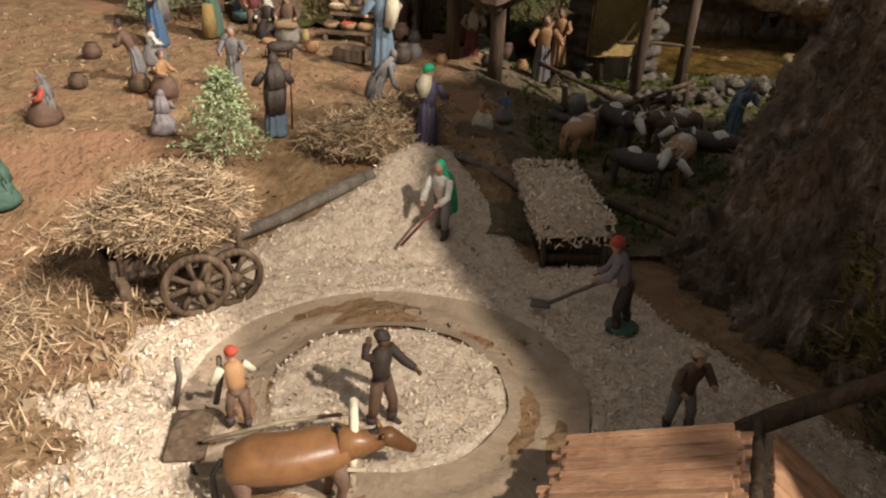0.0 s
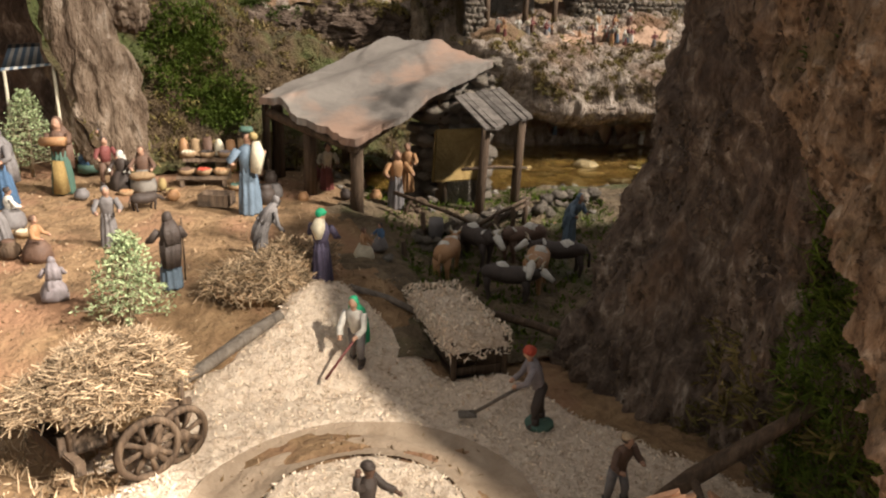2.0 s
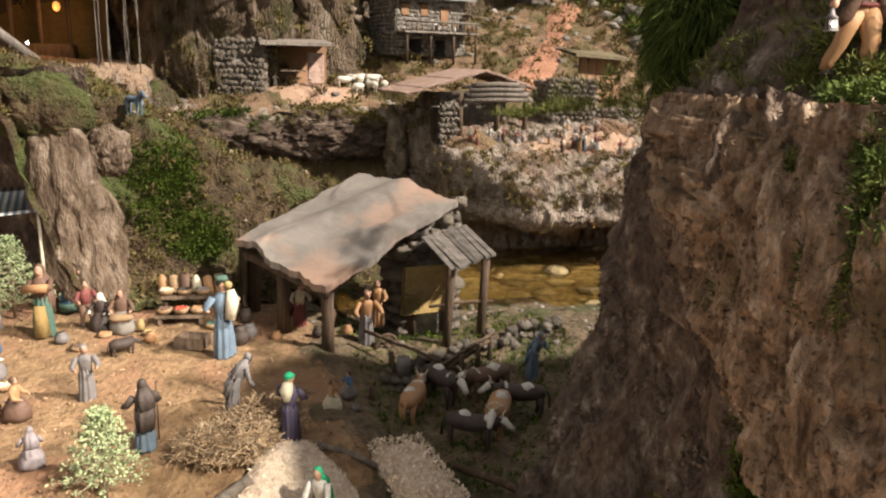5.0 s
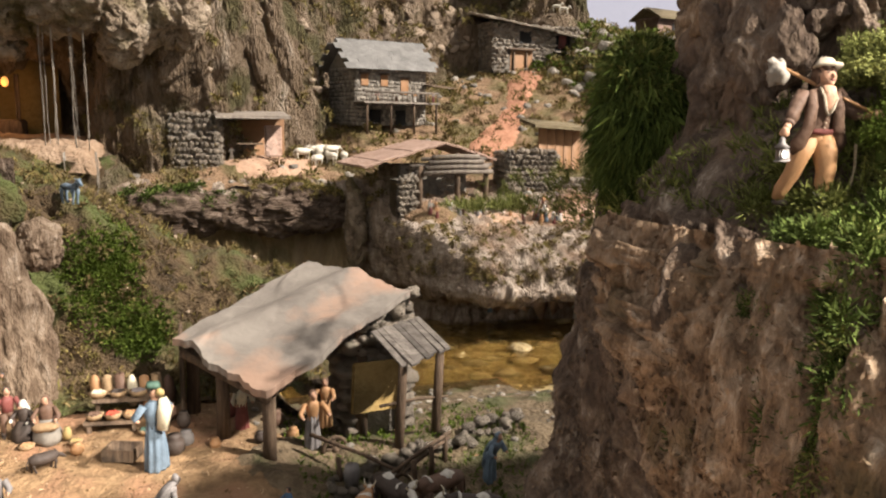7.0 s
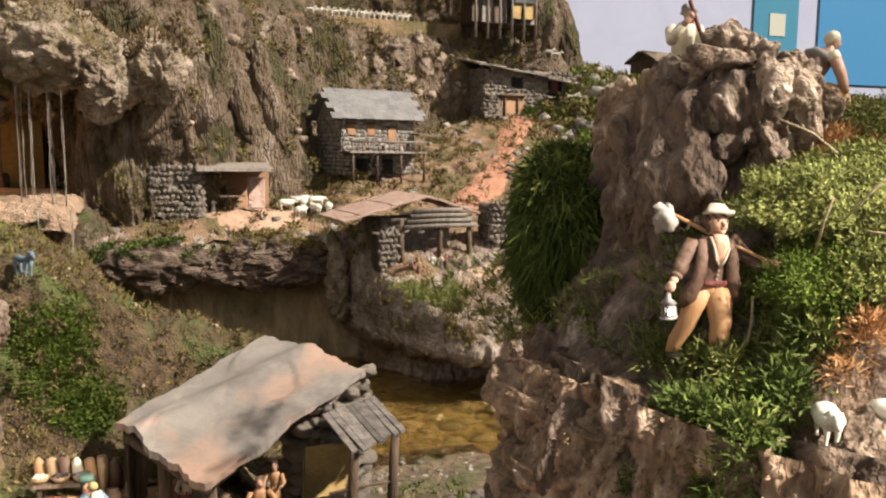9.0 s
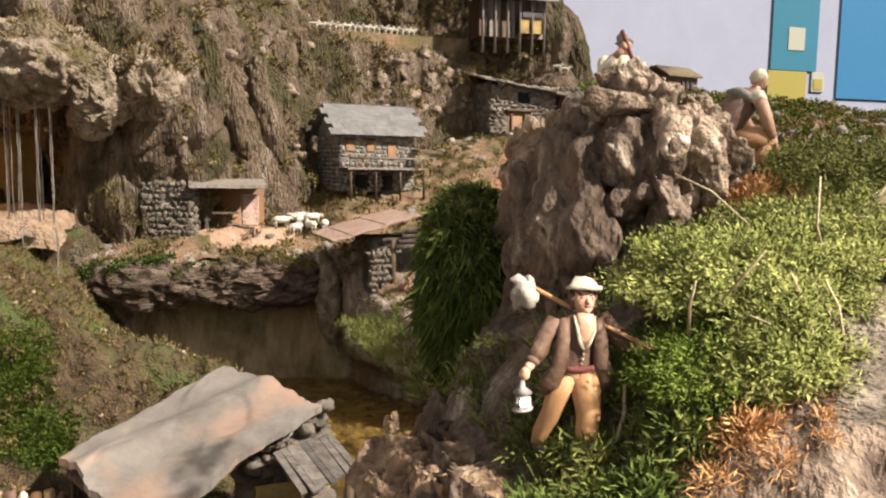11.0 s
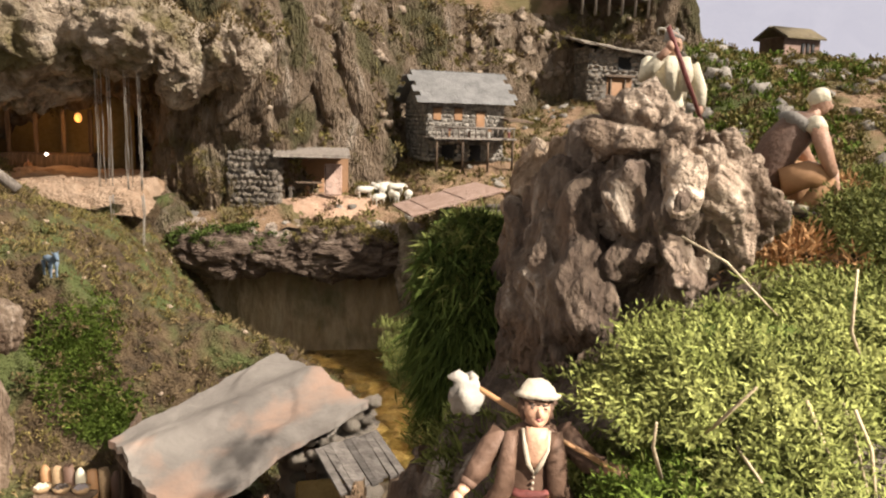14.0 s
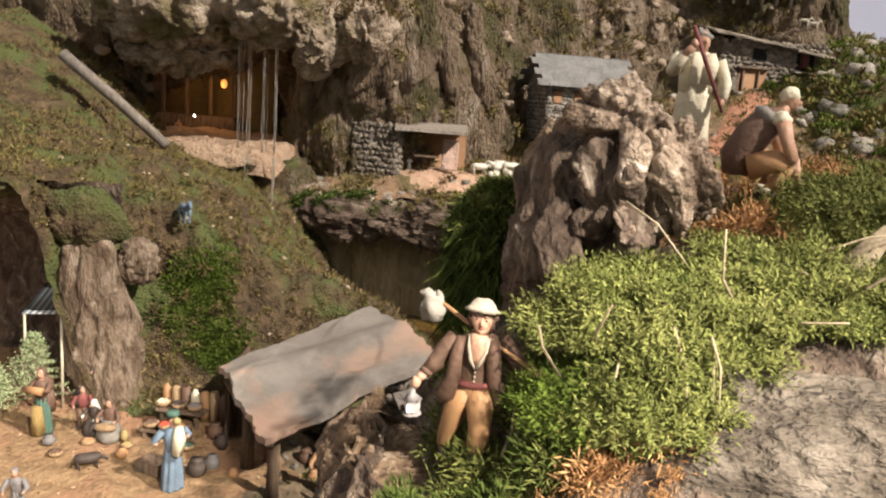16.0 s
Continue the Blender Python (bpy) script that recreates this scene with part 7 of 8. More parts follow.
for a, b in (((0.768, 0.700, 1.585), (0.825, 0.640, 1.530)), ((0.785, 0.545, 1.505), (0.802, 0.520, 1.415)), ((0.815, 0.540, 1.50), (0.822, 0.515, 1.43)), ((0.93, 0.62, 1.565), (1.02, 0.64, 1.585))):
    s = Shape()
    a, b = V3(*a), V3(*b)
    s.tube([a, a * 0.6 + b * 0.4 + V3(0.004, 0, 0.006), b], [0.0013, 0.0011, 0.0006], "twig", 6)
    s.make("dry_stem", label="pale dry stem standing out of the shrub", category="stem", group="dry stems")
s = Shape()
for k in range(10):
    g2 = np.random.default_rng(60 + k)
    a = V3(0.70 + 0.03 * k, 0.56 + 0.02 * (k % 4), 1.45 + 0.012 * k)
    b = a + g2.normal(0, 0.045, 3) + V3(0.02, -0.03, 0.02)
    s.tube([a, (a + b) / 2 + g2.normal(0, 0.006, 3), b], [0.0014, 0.0012, 0.0008], "twig", 5)
s.make("dry_twigs", label="dry pale twigs caught in the shrub", category="twigs", kind="stuff")
s = Shape()
s.tube([(0.985, 0.66, 1.50), (0.975, 0.655, 1.545), (1.0, 0.65, 1.585)], [0.022, 0.016, 0.006], "twig", 9, 1, 0.15, 4)
s.make("stump", label="pale grey driftwood stump in the shrub", category="stump")

# ---- the upper village ----
def rubble(s, p0, u, v, nrm, nu, nv, m="stone", holes=(), seed=0):
    """A wall face of rough stones; holes: (u0, u1, v0, v1) in shares of the face."""
    g = np.random.default_rng(seed)
    p0, u, v, nrm = V3(*p0), V3(*u), V3(*v), V3(*nrm)
    lu, lv = np.linalg.norm(u) / nu, np.linalg.norm(v) / nv
    for j in range(nv):
        for i in range(nu):
            a, b = (i + 0.5 * (j % 2) + g.uniform(0.35, 0.65)) / (nu + 0.5), (j + g.uniform(0.4, 0.6)) / nv
            if any(h0 < a < h1 and k0 < b < k1 for h0, h1, k0, k1 in holes):
                continue
            c = p0 + u * a + v * b
            d = g.uniform(0.42, 0.68, 2)
            q = abs(u / np.linalg.norm(u)) * lu * d[0] * 1.15 + abs(v / np.linalg.norm(v)) * lv * d[1] + abs(nrm) * min(lu, lv) * 0.45
            s.ball(c, tuple(q), m, 7, 5, 0.6, int(i * 31 + j * 7 + seed))


def stone_face(parent, p0, u, v, nu, nv, holes=(), seed=0):
    """The same face of separate stones."""
    g = np.random.default_rng(seed)
    p0, u, v = V3(*p0), V3(*u), V3(*v)
    lu, lv = np.linalg.norm(u) / nu, np.linalg.norm(v) / nv
    turn = math.degrees(math.atan2(u[1], u[0]))
    for j in range(nv):
        for i in range(nu):
            a, b = (i + 0.5 * (j % 2) + g.uniform(0.3, 0.7)) / (nu + 0.5), (j + g.uniform(0.35, 0.65)) / nv
            if any(h0 < a < h1 and k0 < b < k1 for h0, h1, k0, k1 in holes):
                continue
            ob = unit_stone.copy()
            scene.collection.objects.link(ob)
            ob.parent = parent
            ob.matrix_basis = pose(*(p0 + u * a + v * b), g.uniform(-25, 25), g.uniform(-30, 30), turn + g.uniform(-25, 25)) @ Matrix.Diagonal((lu * g.uniform(0.40, 0.85), min(lu, lv) * 0.75, lv * g.uniform(0.55, 1.15), 1))


def block(c, size, m="stone"):
    return Shape().slab(c, size, m, ch=0.02)


# house with the slate roof and balcony
h1 = base("slate_roofed_house", "stone house with grey slate roof and wooden balcony", "house", pose(1.19, 5.62, 1.38, 0, 0, 13))
block((0.29, 0.233, 0.21), (0.588, 0.474, 0.42)).make("wall_core", h1)
q = Shape()
rubble(q, (0, 0.0, 0), (0.58, 0, 0), (0, 0, 0.42), (0, 1, 0), 22, 14, holes=((0.06, 0.17, 0.66, 0.9), (0.33, 0.44, 0.66, 0.9), (0.62, 0.74, 0.5, 0.85), (0.18, 0.38, 0.05, 0.3), (0.55, 0.7, 0.0, 0.34)), seed=1)
q.make("wall", h1, label="grey rubble front wall", kind="stuff")
q = Shape()
rubble(q, (0, 0.46, 0), (0, -0.46, 0), (0, 0, 0.42), (1, 0, 0), 16, 14, seed=2)
q.make("wall", h1, label="grey rubble side wall", kind="stuff")
for sy, rx in ((-0.06, 0.62), (0.52, -0.60)):
    for j in range(6):
        for i in range(9):
            t = (j + 0.5) / 6
            y = sy + (0.225 - sy) * t
            z = 0.405 + 0.225 * t
            q = Shape()
            q.slab((-0.055 + 0.082 * (i + 0.5 * (j % 2)), y, z + 0.0015 * (i % 2)), (0.084, 0.072, 0.003), "greyslate", Euler((math.copysign(0.675, rx) + random.uniform(-0.012, 0.012), random.uniform(-0.01, 0.01), random.uniform(-0.03, 0.03))).to_matrix(), ch=0.1)
            q.make("slate", h1, smooth=False)
Shape().add([(0.0, -0.02, 0.42), (0.0, 0.48, 0.42), (0.0, 0.22, 0.61), (0.58, -0.02, 0.42), (0.58, 0.48, 0.42), (0.58, 0.22, 0.61)], [(0, 2, 1), (3, 4, 5), (0, 3, 5, 2), (1, 2, 5, 4), (0, 1, 4, 3)], "stone").make("gable", h1, smooth=False)
for x, z, wd, hh in ((0.067, 0.33, 0.06, 0.085), (0.225, 0.33, 0.06, 0.085), (0.395, 0.29, 0.065, 0.12)):
    wn2 = Shape().slab((x, -0.006, z), (wd, 0.012, hh), "shutter", ch=0.1).make("window", h1, label="orange-brown wooden shutter")
    Shape().slab((x, -0.012, z + hh / 2), (wd + 0.02, 0.014, 0.012), "wood").make("lintel", wn2)
Shape().slab((0.29, -0.09, 0.165), (0.62, 0.19, 0.014), "greywood").make("balcony_floor", h1)
for k in range(15):
    Shape().tube([(0.0 + 0.0415 * k, -0.175, 0.165), (0.0415 * k, -0.175, 0.235)], [0.005, 0.005], "greywood", 6).make("baluster", h1)
Shape().tube([(-0.01, -0.175, 0.238), (0.59, -0.175, 0.238)], [0.008, 0.008], "greywood", 6).make("handrail", h1)
for k in range(4):
    Shape().tube([(0.01 + 0.19 * k, -0.165, -0.06), (0.01 + 0.19 * k, -0.165, 0.165)], [0.009, 0.008], "wood", 8).make("post", h1)
# black slabs on the wall face paint the unlit inside of two doorways
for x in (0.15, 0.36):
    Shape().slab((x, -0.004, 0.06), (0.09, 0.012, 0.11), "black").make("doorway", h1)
Shape().slab((0.66, -0.02, 0.30), (0.20, 0.22, 0.012), "wood", Euler((0.1, 0.05, 0)).to_matrix()).make("side_roof", h1)
for k in range(4):
    figure(1.33 + 0.14 * k, 5.54, 1.555, 0.07, 20 * k - 30, "tiny carved villager standing on the balcony", ("tan", "brown", "white", "wine")[k], ("wine", "white", "tan", "grey")[k], "skin", ("hair", "dark"), group="upper villagers")

# house with the pinkish slab roof and posts
h2 = base("slab_roofed_house", "stone house with a pinkish slab roof over a wooden porch", "house", pose(1.27, 4.33, 0.875, 0, 0, 6))
block((0.14, 0.255, 0.14), (0.436, 0.356, 0.28)).make("wall_core", h2)
stone_face(h2, (-0.07, 0.09, 0), (0.42, 0, 0), (0, 0, 0.28), 12, 8, holes=((0.35, 0.6, 0.0, 0.75),), seed=5)
stone_face(h2, (-0.07, 0.43, 0), (0, -0.34, 0), (0, 0, 0.28), 9, 8, seed=6)
# the shade behind the porch door, drawn as a black slab
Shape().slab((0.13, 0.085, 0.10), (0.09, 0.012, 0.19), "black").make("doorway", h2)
for k, (dx, top2) in enumerate(((0.01, 0.29), (0.25, 0.36), (0.44, 0.29))):
    Shape().tube([(dx, -0.02, -0.04), (dx, -0.02, top2)], [0.018, 0.016], "wood", 8).make("post", h2)
for z, x0, x1 in ((0.285, -0.05, 0.47), (0.325, 0.02, 0.44), (0.25, -0.02, 0.47)):
    q = Shape()
    rod(q, (x0, -0.02, z), (x1, -0.025, z + 0.005), 0.012, "greywood")
    q.make("beam", h2)
for sx, (xa, xb, za, zb) in ((-1, (-0.33, 0.17, 0.285, 0.42)), (1, (0.17, 0.50, 0.42, 0.32))):
    nn = 5
    for i in range(nn):
        for j in range(3):
            t = (i + 0.5) / nn
            q = Shape()
            ln = math.hypot(xb - xa, zb - za) / nn
            q.slab((xa + (xb - xa) * t, 0.06 + 0.17 * j + 0.008 * random.uniform(-1, 1), za + (zb - za) * t + 0.004 * (i % 2)), (ln * 1.08, 0.185, 0.014), "roofred", Euler((0.02, -math.atan2(zb - za, xb - xa), 0)).to_matrix(), ch=0.2)
            q.make("roof_slab", h2, smooth=False)
for k in range(9):
    figure(1.34 + 0.075 * k + 0.02 * (k % 2), 4.16 + 0.05 * (k % 3), 0.875, 0.075, 60 * k, "tiny carved villager by the slab-roofed house", ("wine", "tan", "white", "grey", "brown")[k % 5], ("tan", "white", "grey", "wine")[k % 4], "skin", ("hair", "dark"), group="upper villagers")
g = np.random.default_rng(91)
for k in range(30):
    p = CY[g.integers(0, len(CY))] if k < 24 else V3(1.30 + 0.06 * (k - 24), 4.20, 0.885)
    figure(p[0] + g.uniform(-0.03, 0.03), p[1] + g.uniform(-0.02, 0.02), p[2] - 0.004, 0.098, g.uniform(-90, 90), "tiny carved villager in the crowd above the stream", ("wine", "tan", "white", "grey", "brown", "lblue")[k % 6], ("tan", "white", "cream", "wine", "linen")[k % 5], "skin", ("hair", "dark") if k % 2 else ("hood", ("white", "wine", "cream")[k % 3]), group="upper villagers")
st = base("stone_stall", "roofless rubble-stone wall with a brown boarded loft", "stone house", pose(1.84, 4.36, 0.84, 0, 0, -4))
stone_face(st, (0.0, 0.0, 0), (0.34, 0.0, 0), (0, 0, 0.42), 11, 13, seed=8)
stone_face(st, (0.0, 0.22, 0), (0, -0.22, 0), (0, 0, 0.40), 7, 12, seed=18)
stone_face(st, (0.34, 0.0, 0), (0.40, 0.03, 0), (0, 0, 0.24), 12, 8, holes=((0.3, 0.5, 0.0, 0.7),), seed=9)
block((0.17, 0.105, 0.195), (0.335, 0.20, 0.39)).make("wall_core", st)
block((0.54, 0.11, 0.115), (0.40, 0.18, 0.23)).make("wall_core", st)
# black slab in place of the dark space beyond the stall's door
Shape().slab((0.49, 0.012, 0.08), (0.09, 0.02, 0.16), "black").make("doorway", st)
for k in range(5):
    Shape().slab((0.25 + 0.055 * k, 0.05, 0.42 + 0.004 * (k % 2)), (0.052, 0.02, 0.26), "shutter").make("loft_board", st)
Shape().slab((0.36, 0.14, 0.565), (0.36, 0.30, 0.02), "ochreroof", Euler((0.12, 0.06, 0)).to_matrix()).make("loft_roof", st)
stone_face(h2, (-0.13, -0.02, -0.05), (0.13, 0, 0), (0, 0, 0.27), 4, 8, seed=15)
block((-0.065, 0.05, 0.08), (0.13, 0.12, 0.26)).make("wall_core", h2)
for k in range(4):
    q = Shape()
    rod(q, (0.02 + 0.02 * k, -0.04, 0.245 + 0.03 * k), (0.47 - 0.03 * k, -0.045, 0.25 + 0.03 * k), 0.015, "greywood", 8)
    q.make("gable_log", h2)

# stone stable in the cliff, with its sheep
sb = base("cliff_stable", "low stone-walled stable set into the cliff foot", "stable", pose(-0.09, 5.06, 1.06))
stone_face(sb, (0, 0, 0), (0.30, -0.02, 0), (0, 0, 0.40), 9, 11, holes=((0.38, 0.56, 0.62, 0.84),), seed=11)
stone_face(sb, (0.30, -0.02, 0), (0.03, 0.35, 0), (0, 0, 0.38), 8, 11, seed=12)
block((0.15, 0.14, 0.19), (0.30, 0.30, 0.38)).make("wall_core", sb)
Shape().slab((0.52, 0.28, 0.25), (0.42, 0.012, 0.26), "shutter").make("back_board", sb)
Shape().slab((0.50, 0.12, 0.385), (0.46, 0.40, 0.02), "greywood", Euler((0.08, 0, 0)).to_matrix()).make("roof_board", sb)
Shape().slab((0.63, 0.05, 0.22), (0.11, 0.02, 0.20), "roofred", ch=0.45).make("door", sb, label="round-topped pinkish door slab")
Shape().slab((0.48, 0.02, 0.205), (0.16, 0.06, 0.010), "wood").make("table", sb)
figure(0.28, 5.12, 1.16, 0.09, 20, "tiny carved figure in white inside the stable", "white", "white", "skin", ("hair", "dark"), group="upper villagers")
figure(0.38, 5.16, 1.16, 0.09, -20, "tiny carved figure in red inside the stable", "wine", "tan", "skin", ("hair", "brown"), group="upper villagers")
for k, (x, y) in enumerate(((0.74, 5.22), (0.83, 5.17), (0.86, 5.27), (0.93, 5.20), (0.95, 5.31), (0.88, 5.36), (1.03, 5.27), (0.82, 5.34))):
    d = (RP[..., 0] - x) ** 2 + (RP[..., 1] - y) ** 2
    z = float(RP.reshape(-1, 3)[np.argmin(d), 2])
    beast("sheep_figurine", x, y, z, 0.115, 110 + 30 * (k % 4), "white carved sheep standing before the stable", "fleece", None, None, 0.10, 0.22, False, 0.50, "sheep flock", 1.35)

# stone house on the slope
h3 = base("rubble_house", "dark rubble-stone house with doorway and small windows", "house", pose(2.70, 6.74, 1.86, 0, 0, 4))
stone_face(h3, (0, 0, 0), (0.92, 0, 0), (0, 0, 0.44), 17, 13, holes=((0.27, 0.42, 0.62, 0.88), (0.16, 0.44, 0.0, 0.50), (0.68, 0.86, 0.48, 0.82), (0.62, 0.72, 0.16, 0.36)), seed=21)
block((0.46, 0.205, 0.20), (0.93, 0.426, 0.40)).make("wall_core", h3)
stone_face(h3, (0, 0.40, 0), (0, -0.40, 0), (0, 0, 0.46), 9, 13, seed=22)
# no real opening: its shade is a black slab
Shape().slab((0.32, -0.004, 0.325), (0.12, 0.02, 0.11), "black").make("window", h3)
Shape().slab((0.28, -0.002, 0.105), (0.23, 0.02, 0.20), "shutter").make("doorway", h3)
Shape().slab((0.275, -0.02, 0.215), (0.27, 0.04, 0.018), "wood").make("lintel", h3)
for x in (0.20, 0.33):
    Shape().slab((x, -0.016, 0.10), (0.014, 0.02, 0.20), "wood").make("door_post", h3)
# second black slab, painting shade where this window would open
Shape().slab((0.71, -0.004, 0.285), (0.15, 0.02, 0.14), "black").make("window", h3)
Shape().slab((0.70, -0.020, 0.30), (0.075, 0.012, 0.11), "wine", ch=0.3).make("hanging_cloth", h3, label="faded red cloth hung in the window")
Shape().slab((0.71, -0.035, 0.205), (0.19, 0.05, 0.012), "greywood").make("sill", h3)
Shape().slab((0.62, -0.014, 0.12), (0.055, 0.012, 0.085), "white", ch=0.2).make("shutter", h3, label="small white-painted shutter")
for j in range(6):
    for i in range(11):
        Shape().slab((-0.04 + 0.10 * i, -0.03 + 0.095 * j, 0.475 + 0.016 * j - 0.014 * i + random.uniform(0, 0.012)), (0.115, 0.125, 0.018), "piece", Euler((0.17, 0.13 + random.uniform(-0.06, 0.06), random.uniform(-0.12, 0.12))).to_matrix(), ch=0.2).make("roof_stone", h3, smooth=False)

# timber house high on the cliff, and the goats on their ledge
h4 = base("timber_house", "tall timber house on posts with a yellow gallery", "house", pose(2.66, 6.95, 2.66))
block((0.33, 0.24, 0.27), (0.62, 0.36, 0.36), "wood").make("body", h4)
for k in range(9):
    Shape().slab((0.03 + 0.07 * k, 0.045, 0.27), (0.064, 0.016, 0.36), "greywood" if k % 3 else "wood").make("wall_board", h4)
Shape().slab((0.50, 0.02, 0.20), (0.22, 0.03, 0.14), "ochre").make("gallery", h4, label="ochre-yellow boarded gallery")
# gallery window: unlit room painted as a black slab
Shape().slab((0.50, 0.0, 0.30), (0.20, 0.02, 0.06), "black").make("window", h4)
for k in range(6):
    Shape().tube([(0.02 + 0.12 * k, 0.0, -0.06), (0.02 + 0.12 * k, 0.0, 0.45)], [0.012, 0.011], "greywood", 7).make("post", h4)
Shape().slab((0.33, 0.2, 0.50), (0.80, 0.56, 0.03), "greyslate", Euler((0.25, 0, 0)).to_matrix()).make("roof", h4)
for k in range(17):
    t = k / 16
    beast("goat_figurine", 1.12 + 0.92 * t, 6.62 + 0.42 * t + 0.02 * math.sin(k * 2.1), 2.655 + 0.06 * t, 0.085, 70 + 20 * math.sin(k * 1.7), "white carved goat walking along the cliff ledge", "fleece", None, None, 0.22, 0.22, True, 0.55, "goats on the ledge")
gl, vs, fs = Shape(), [], []
for k in range(31):
    t = k / 30
    x, y, z = 0.95 + 1.7 * t, 6.55 + 0.75 * t, 2.645 + 0.11 * t
    j2 = 0.02 * noise.noise(Vector((t * 9, 0, 0)))
    vs += [(x, y + 0.12 + j2, z - 0.35), (x, y - 0.04 + j2, z), (x - 0.05, y + 0.30, z + 0.01), (x - 0.05, y + 0.4, z - 0.1)]
for k in range(30):
    for q in range(3):
        a = k * 4 + q
        fs.append((a, a + 4, a + 5, a + 1))
gl.add(vs, fs, "terrace").make("goat_ledge", label="narrow earthen ledge across the cliff", category="ledge", kind="structure")
for x, z in ((3.42, 2.46), (3.50, 2.44)):
    beast("goat_figurine", x, 6.95, z, 0.09, 60, "white carved goat on the right-hand slope".replace("right-hand ", "upper "), "fleece", None, None, 0.22, 0.22, True, 0.55, "goats on the ledge")
boulder("goat_crag", (3.5, 7.15, 2.25), (0.30, 0.25, 0.22), "cliff", 0.1, 4, 70, label="earthy crag under the upper goats", category="rock")

# scree of tan stones below the goats
sc = base("rubble_slope", "slope of pale tan rubble stones under the ledge", "rubble")
proto = Shape().ball((0, 0, 0), (1, 0.8, 0.45), "tanstone", 8, 6, 0.9, 9).make("stone", sc)
proto.matrix_basis = pose(1.85, 6.75, 2.45) @ Matrix.Diagonal((0.06, 0.06, 0.06, 1))
sel = CP.reshape(-1, 3)
sel = sel[(sel[:, 0] > 1.65) & (sel[:, 0] < 2.6) & (sel[:, 2] > 2.02) & (sel[:, 2] < 2.62)]
for k in range(60):
    p = sel[rng.integers(0, len(sel))]
    ob = proto.copy()
    scene.collection.objects.link(ob)
    r = random.uniform(0.025, 0.06)
    ob.parent, ob.matrix_basis = sc, pose(*(p + V3(0, 0.004, 0)), 60 + random.uniform(-25, 25), random.uniform(-30, 30), random.uniform(-40, 40)) @ Matrix.Diagonal((r, r * random.uniform(0.8, 1.7), r, 1))

# farmhouse at the far end
h5 = base("far_farmhouse", "brown farmhouse with a low pitched roof", "house", pose(5.20, 7.95, 2.31, 0, 0, 14))
block((0.26, 0.2, 0.13), (0.50, 0.36, 0.36), "farmwall").make("body", h5)
for sy, rx in ((0.08, 0.5), (0.34, -0.5)):
    Shape().slab((0.26, sy, 0.36), (0.55, 0.26, 0.02), "ochreroof", Euler((rx, 0, 0)).to_matrix()).make("roof_side", h5)
# three black slabs paint the shade of the farmhouse windows
for k in range(3):
    Shape().slab((0.26 + 0.07 * k, 0.014, 0.20), (0.035, 0.015, 0.11), "black").make("window", h5)
boulder("farm_knoll", (5.5, 8.1, 2.1), (0.9, 0.5, 0.26), "hill", 0.15, 3, 80, label="green knoll carrying the farmhouse", category="hillside", kind="structure")
fir(5.95, 7.9, 2.25, 0.22, 21, "small dark fir beside the farmhouse")

# cave inn behind the waterfall
inn = base("cave_inn", "warm-lit wooden inn set inside the cave", "inn", pose(-1.45, 5.30, 1.26))
Shape().slab((0.25, 0.32, 0.28), (0.9, 0.02, 0.55), "ochre").make("back_wall", inn, label="orange-brown boarded wall")
for k in range(4):
    Shape().slab((0.02 + 0.16 * k, 0.05, 0.20), (0.025, 0.025, 0.42), "wood").make("post", inn)
Shape().slab((0.25, 0.10, 0.08), (0.55, 0.20, 0.12), "wood").make("counter", inn)
figure(-1.28, 5.22, 1.26, 0.11, 10, "tiny carved innkeeper in brown", "brown", "tan", "skin", ("hair", "dark"), group="upper villagers")
Shape().ball((0, 0, 0), (0.022, 0.022, 0.03), "lantern", 12, 8).make("lantern", label="glowing amber lantern hanging in the cave", category="lantern", at=pose(-1.0, 5.28, 1.62))
Shape().ball((0, 0, 0), 0.009, "bulb", 8, 6).make("lamp_bulb", label="small bright bulb in the cave inn", category="lamp", at=pose(-1.16, 5.18, 1.40))
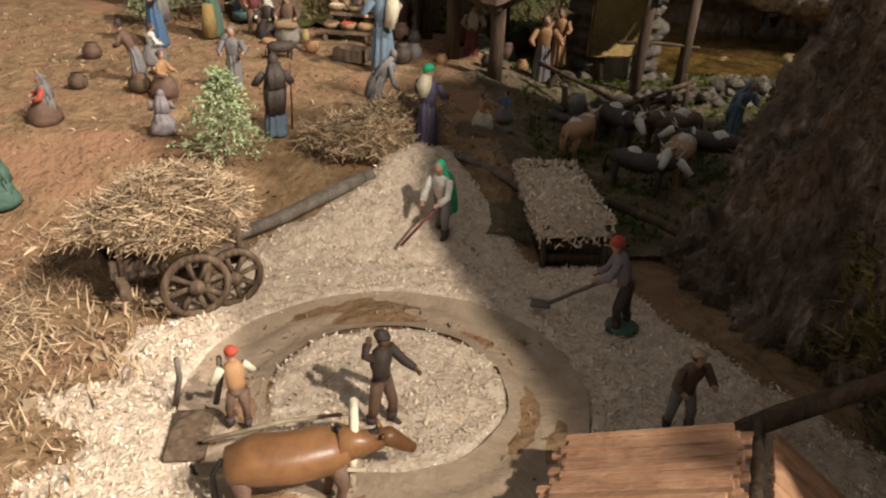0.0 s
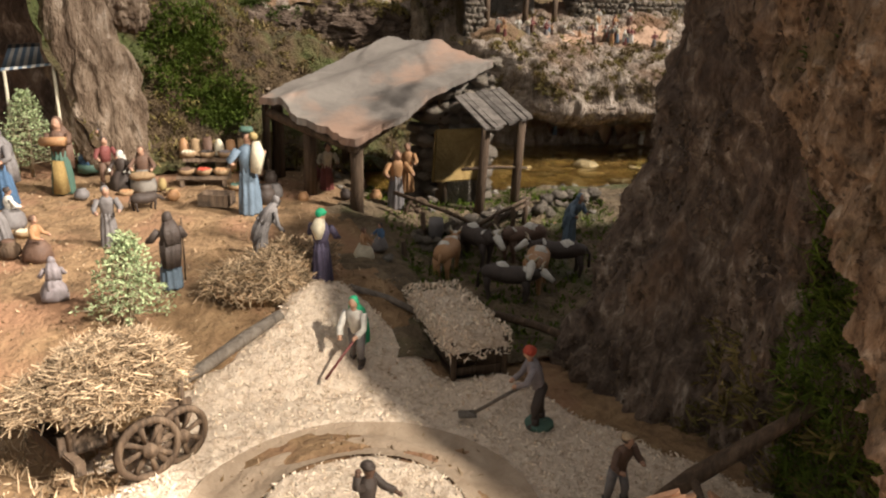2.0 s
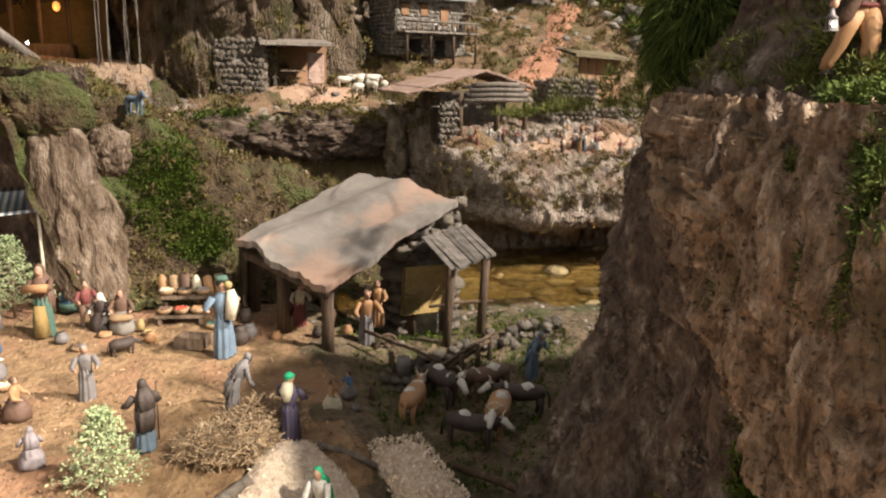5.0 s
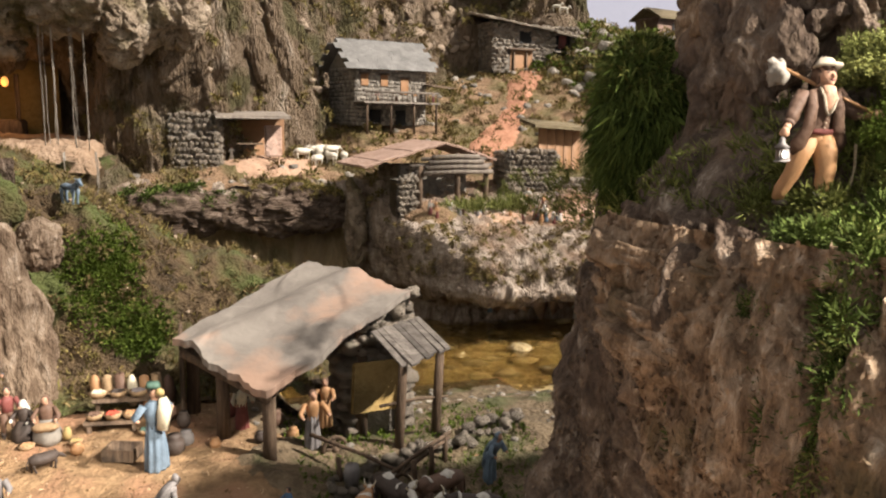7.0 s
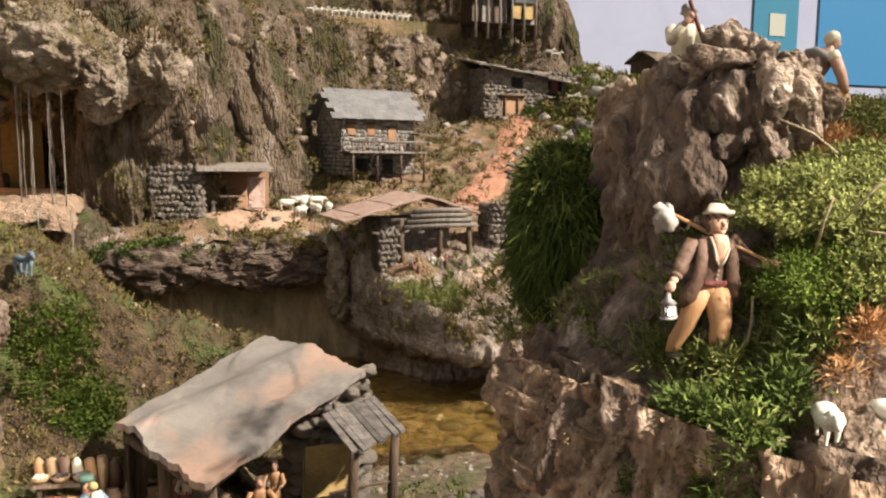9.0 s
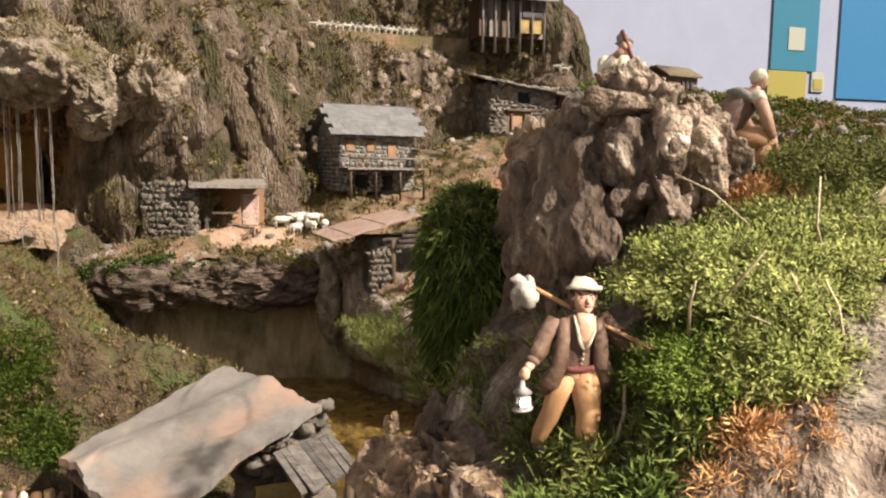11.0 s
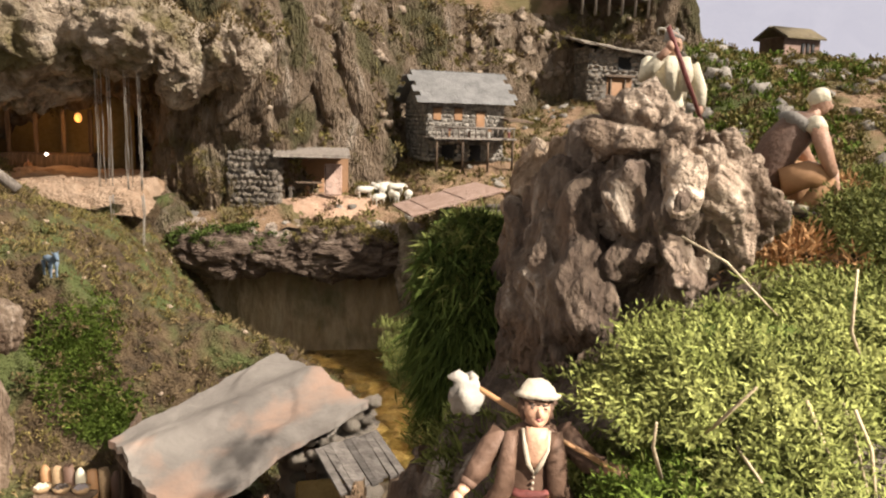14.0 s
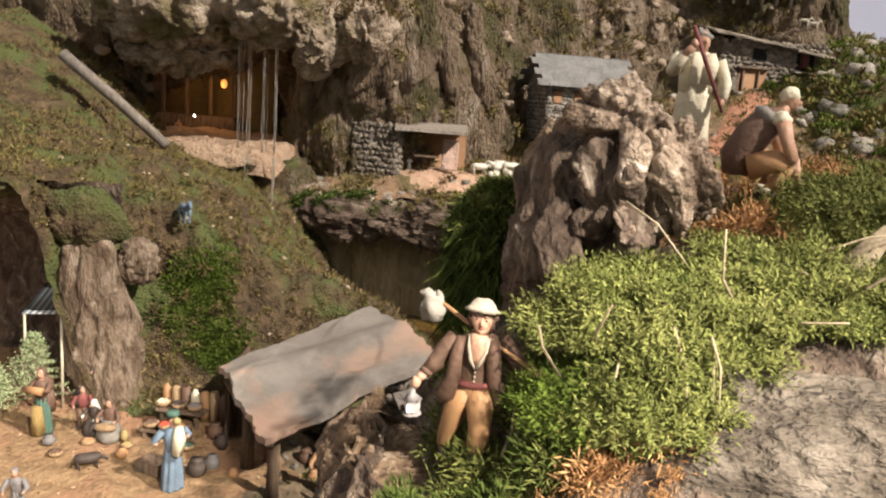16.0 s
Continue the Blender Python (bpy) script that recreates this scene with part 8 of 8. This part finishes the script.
il = new("inn_lamp", bpy.data.lights.new("inn_lamp", "POINT"))
il.data.energy, il.data.color, il.data.shadow_soft_size = 1.1, (1.0, 0.5, 0.18), 0.04
il.location = (-1.05, 5.15, 1.55)
wf = base("waterfall", "thin vertical strings of water before the cave", "waterfall")
for k in range(16):
    x = (-0.705, -0.655, -0.56, -0.49)[k % 4] + random.uniform(-0.012, 0.012)
    y, thick = 4.60 + 0.05 * math.cos(k * 2), random.uniform(0.0012, 0.0030)
    wav = lambda z: x + 0.004 * noise.noise(Vector((k * 3.1, 0, z * 6))) + 0.010 * (1.9 - z) * random.uniform(-0.5, 1)
    zs = [1.90 - 0.66 * q / 9 for q in range(10)]
    Shape().tube([(wav(z), y, z) for z in zs], [thick * random.uniform(0.4, 1.3) for z in zs], "string", 6).make("strand", wf)
    if k % 2:
        zs = [1.24 - 0.42 * q / 6 for q in range(7)]
        Shape().tube([(wav(z) + 0.05, y - 0.22, z) for z in zs], [thick * random.uniform(0.6, 1.6) for z in zs], "string", 6).make("strand", wf)
s = Shape()
rod(s, (-1.42, 3.95, 1.72), (-0.90, 3.98, 1.30), 0.03, "greywood", 10)
s.make("handrail_log", label="pale log lying along the stair to the cave", category="log")

# posters on the hall wall
def poster(x, z, wd, hh, m, y=9.24):
    ob = base("poster", "printed exhibition poster hanging on the hall wall", "poster", pose(x, y, z))
    Shape().slab((0, 0, 0), (wd, 0.02, hh), m, ch=0.02).make("sheet", ob, smooth=False)
    return ob


p1 = poster(7.92, 3.42, 0.74, 1.0, "p_teal")
Shape().slab((0.02, -0.014, -0.08), (0.26, 0.008, 0.30), "p_white", ch=0.02).make("emblem", p1, smooth=False)
p2 = poster(7.83, 2.46, 0.62, 0.90, "p_yellow")
p3 = poster(9.35, 3.35, 1.40, 1.55, "p_blue")
p4 = poster(8.33, 2.78, 0.20, 0.26, "p_white")
Shape().slab((0.0, -0.014, -0.03), (0.14, 0.008, 0.14), "p_yellow", ch=0.02).make("emblem", p4, smooth=False)
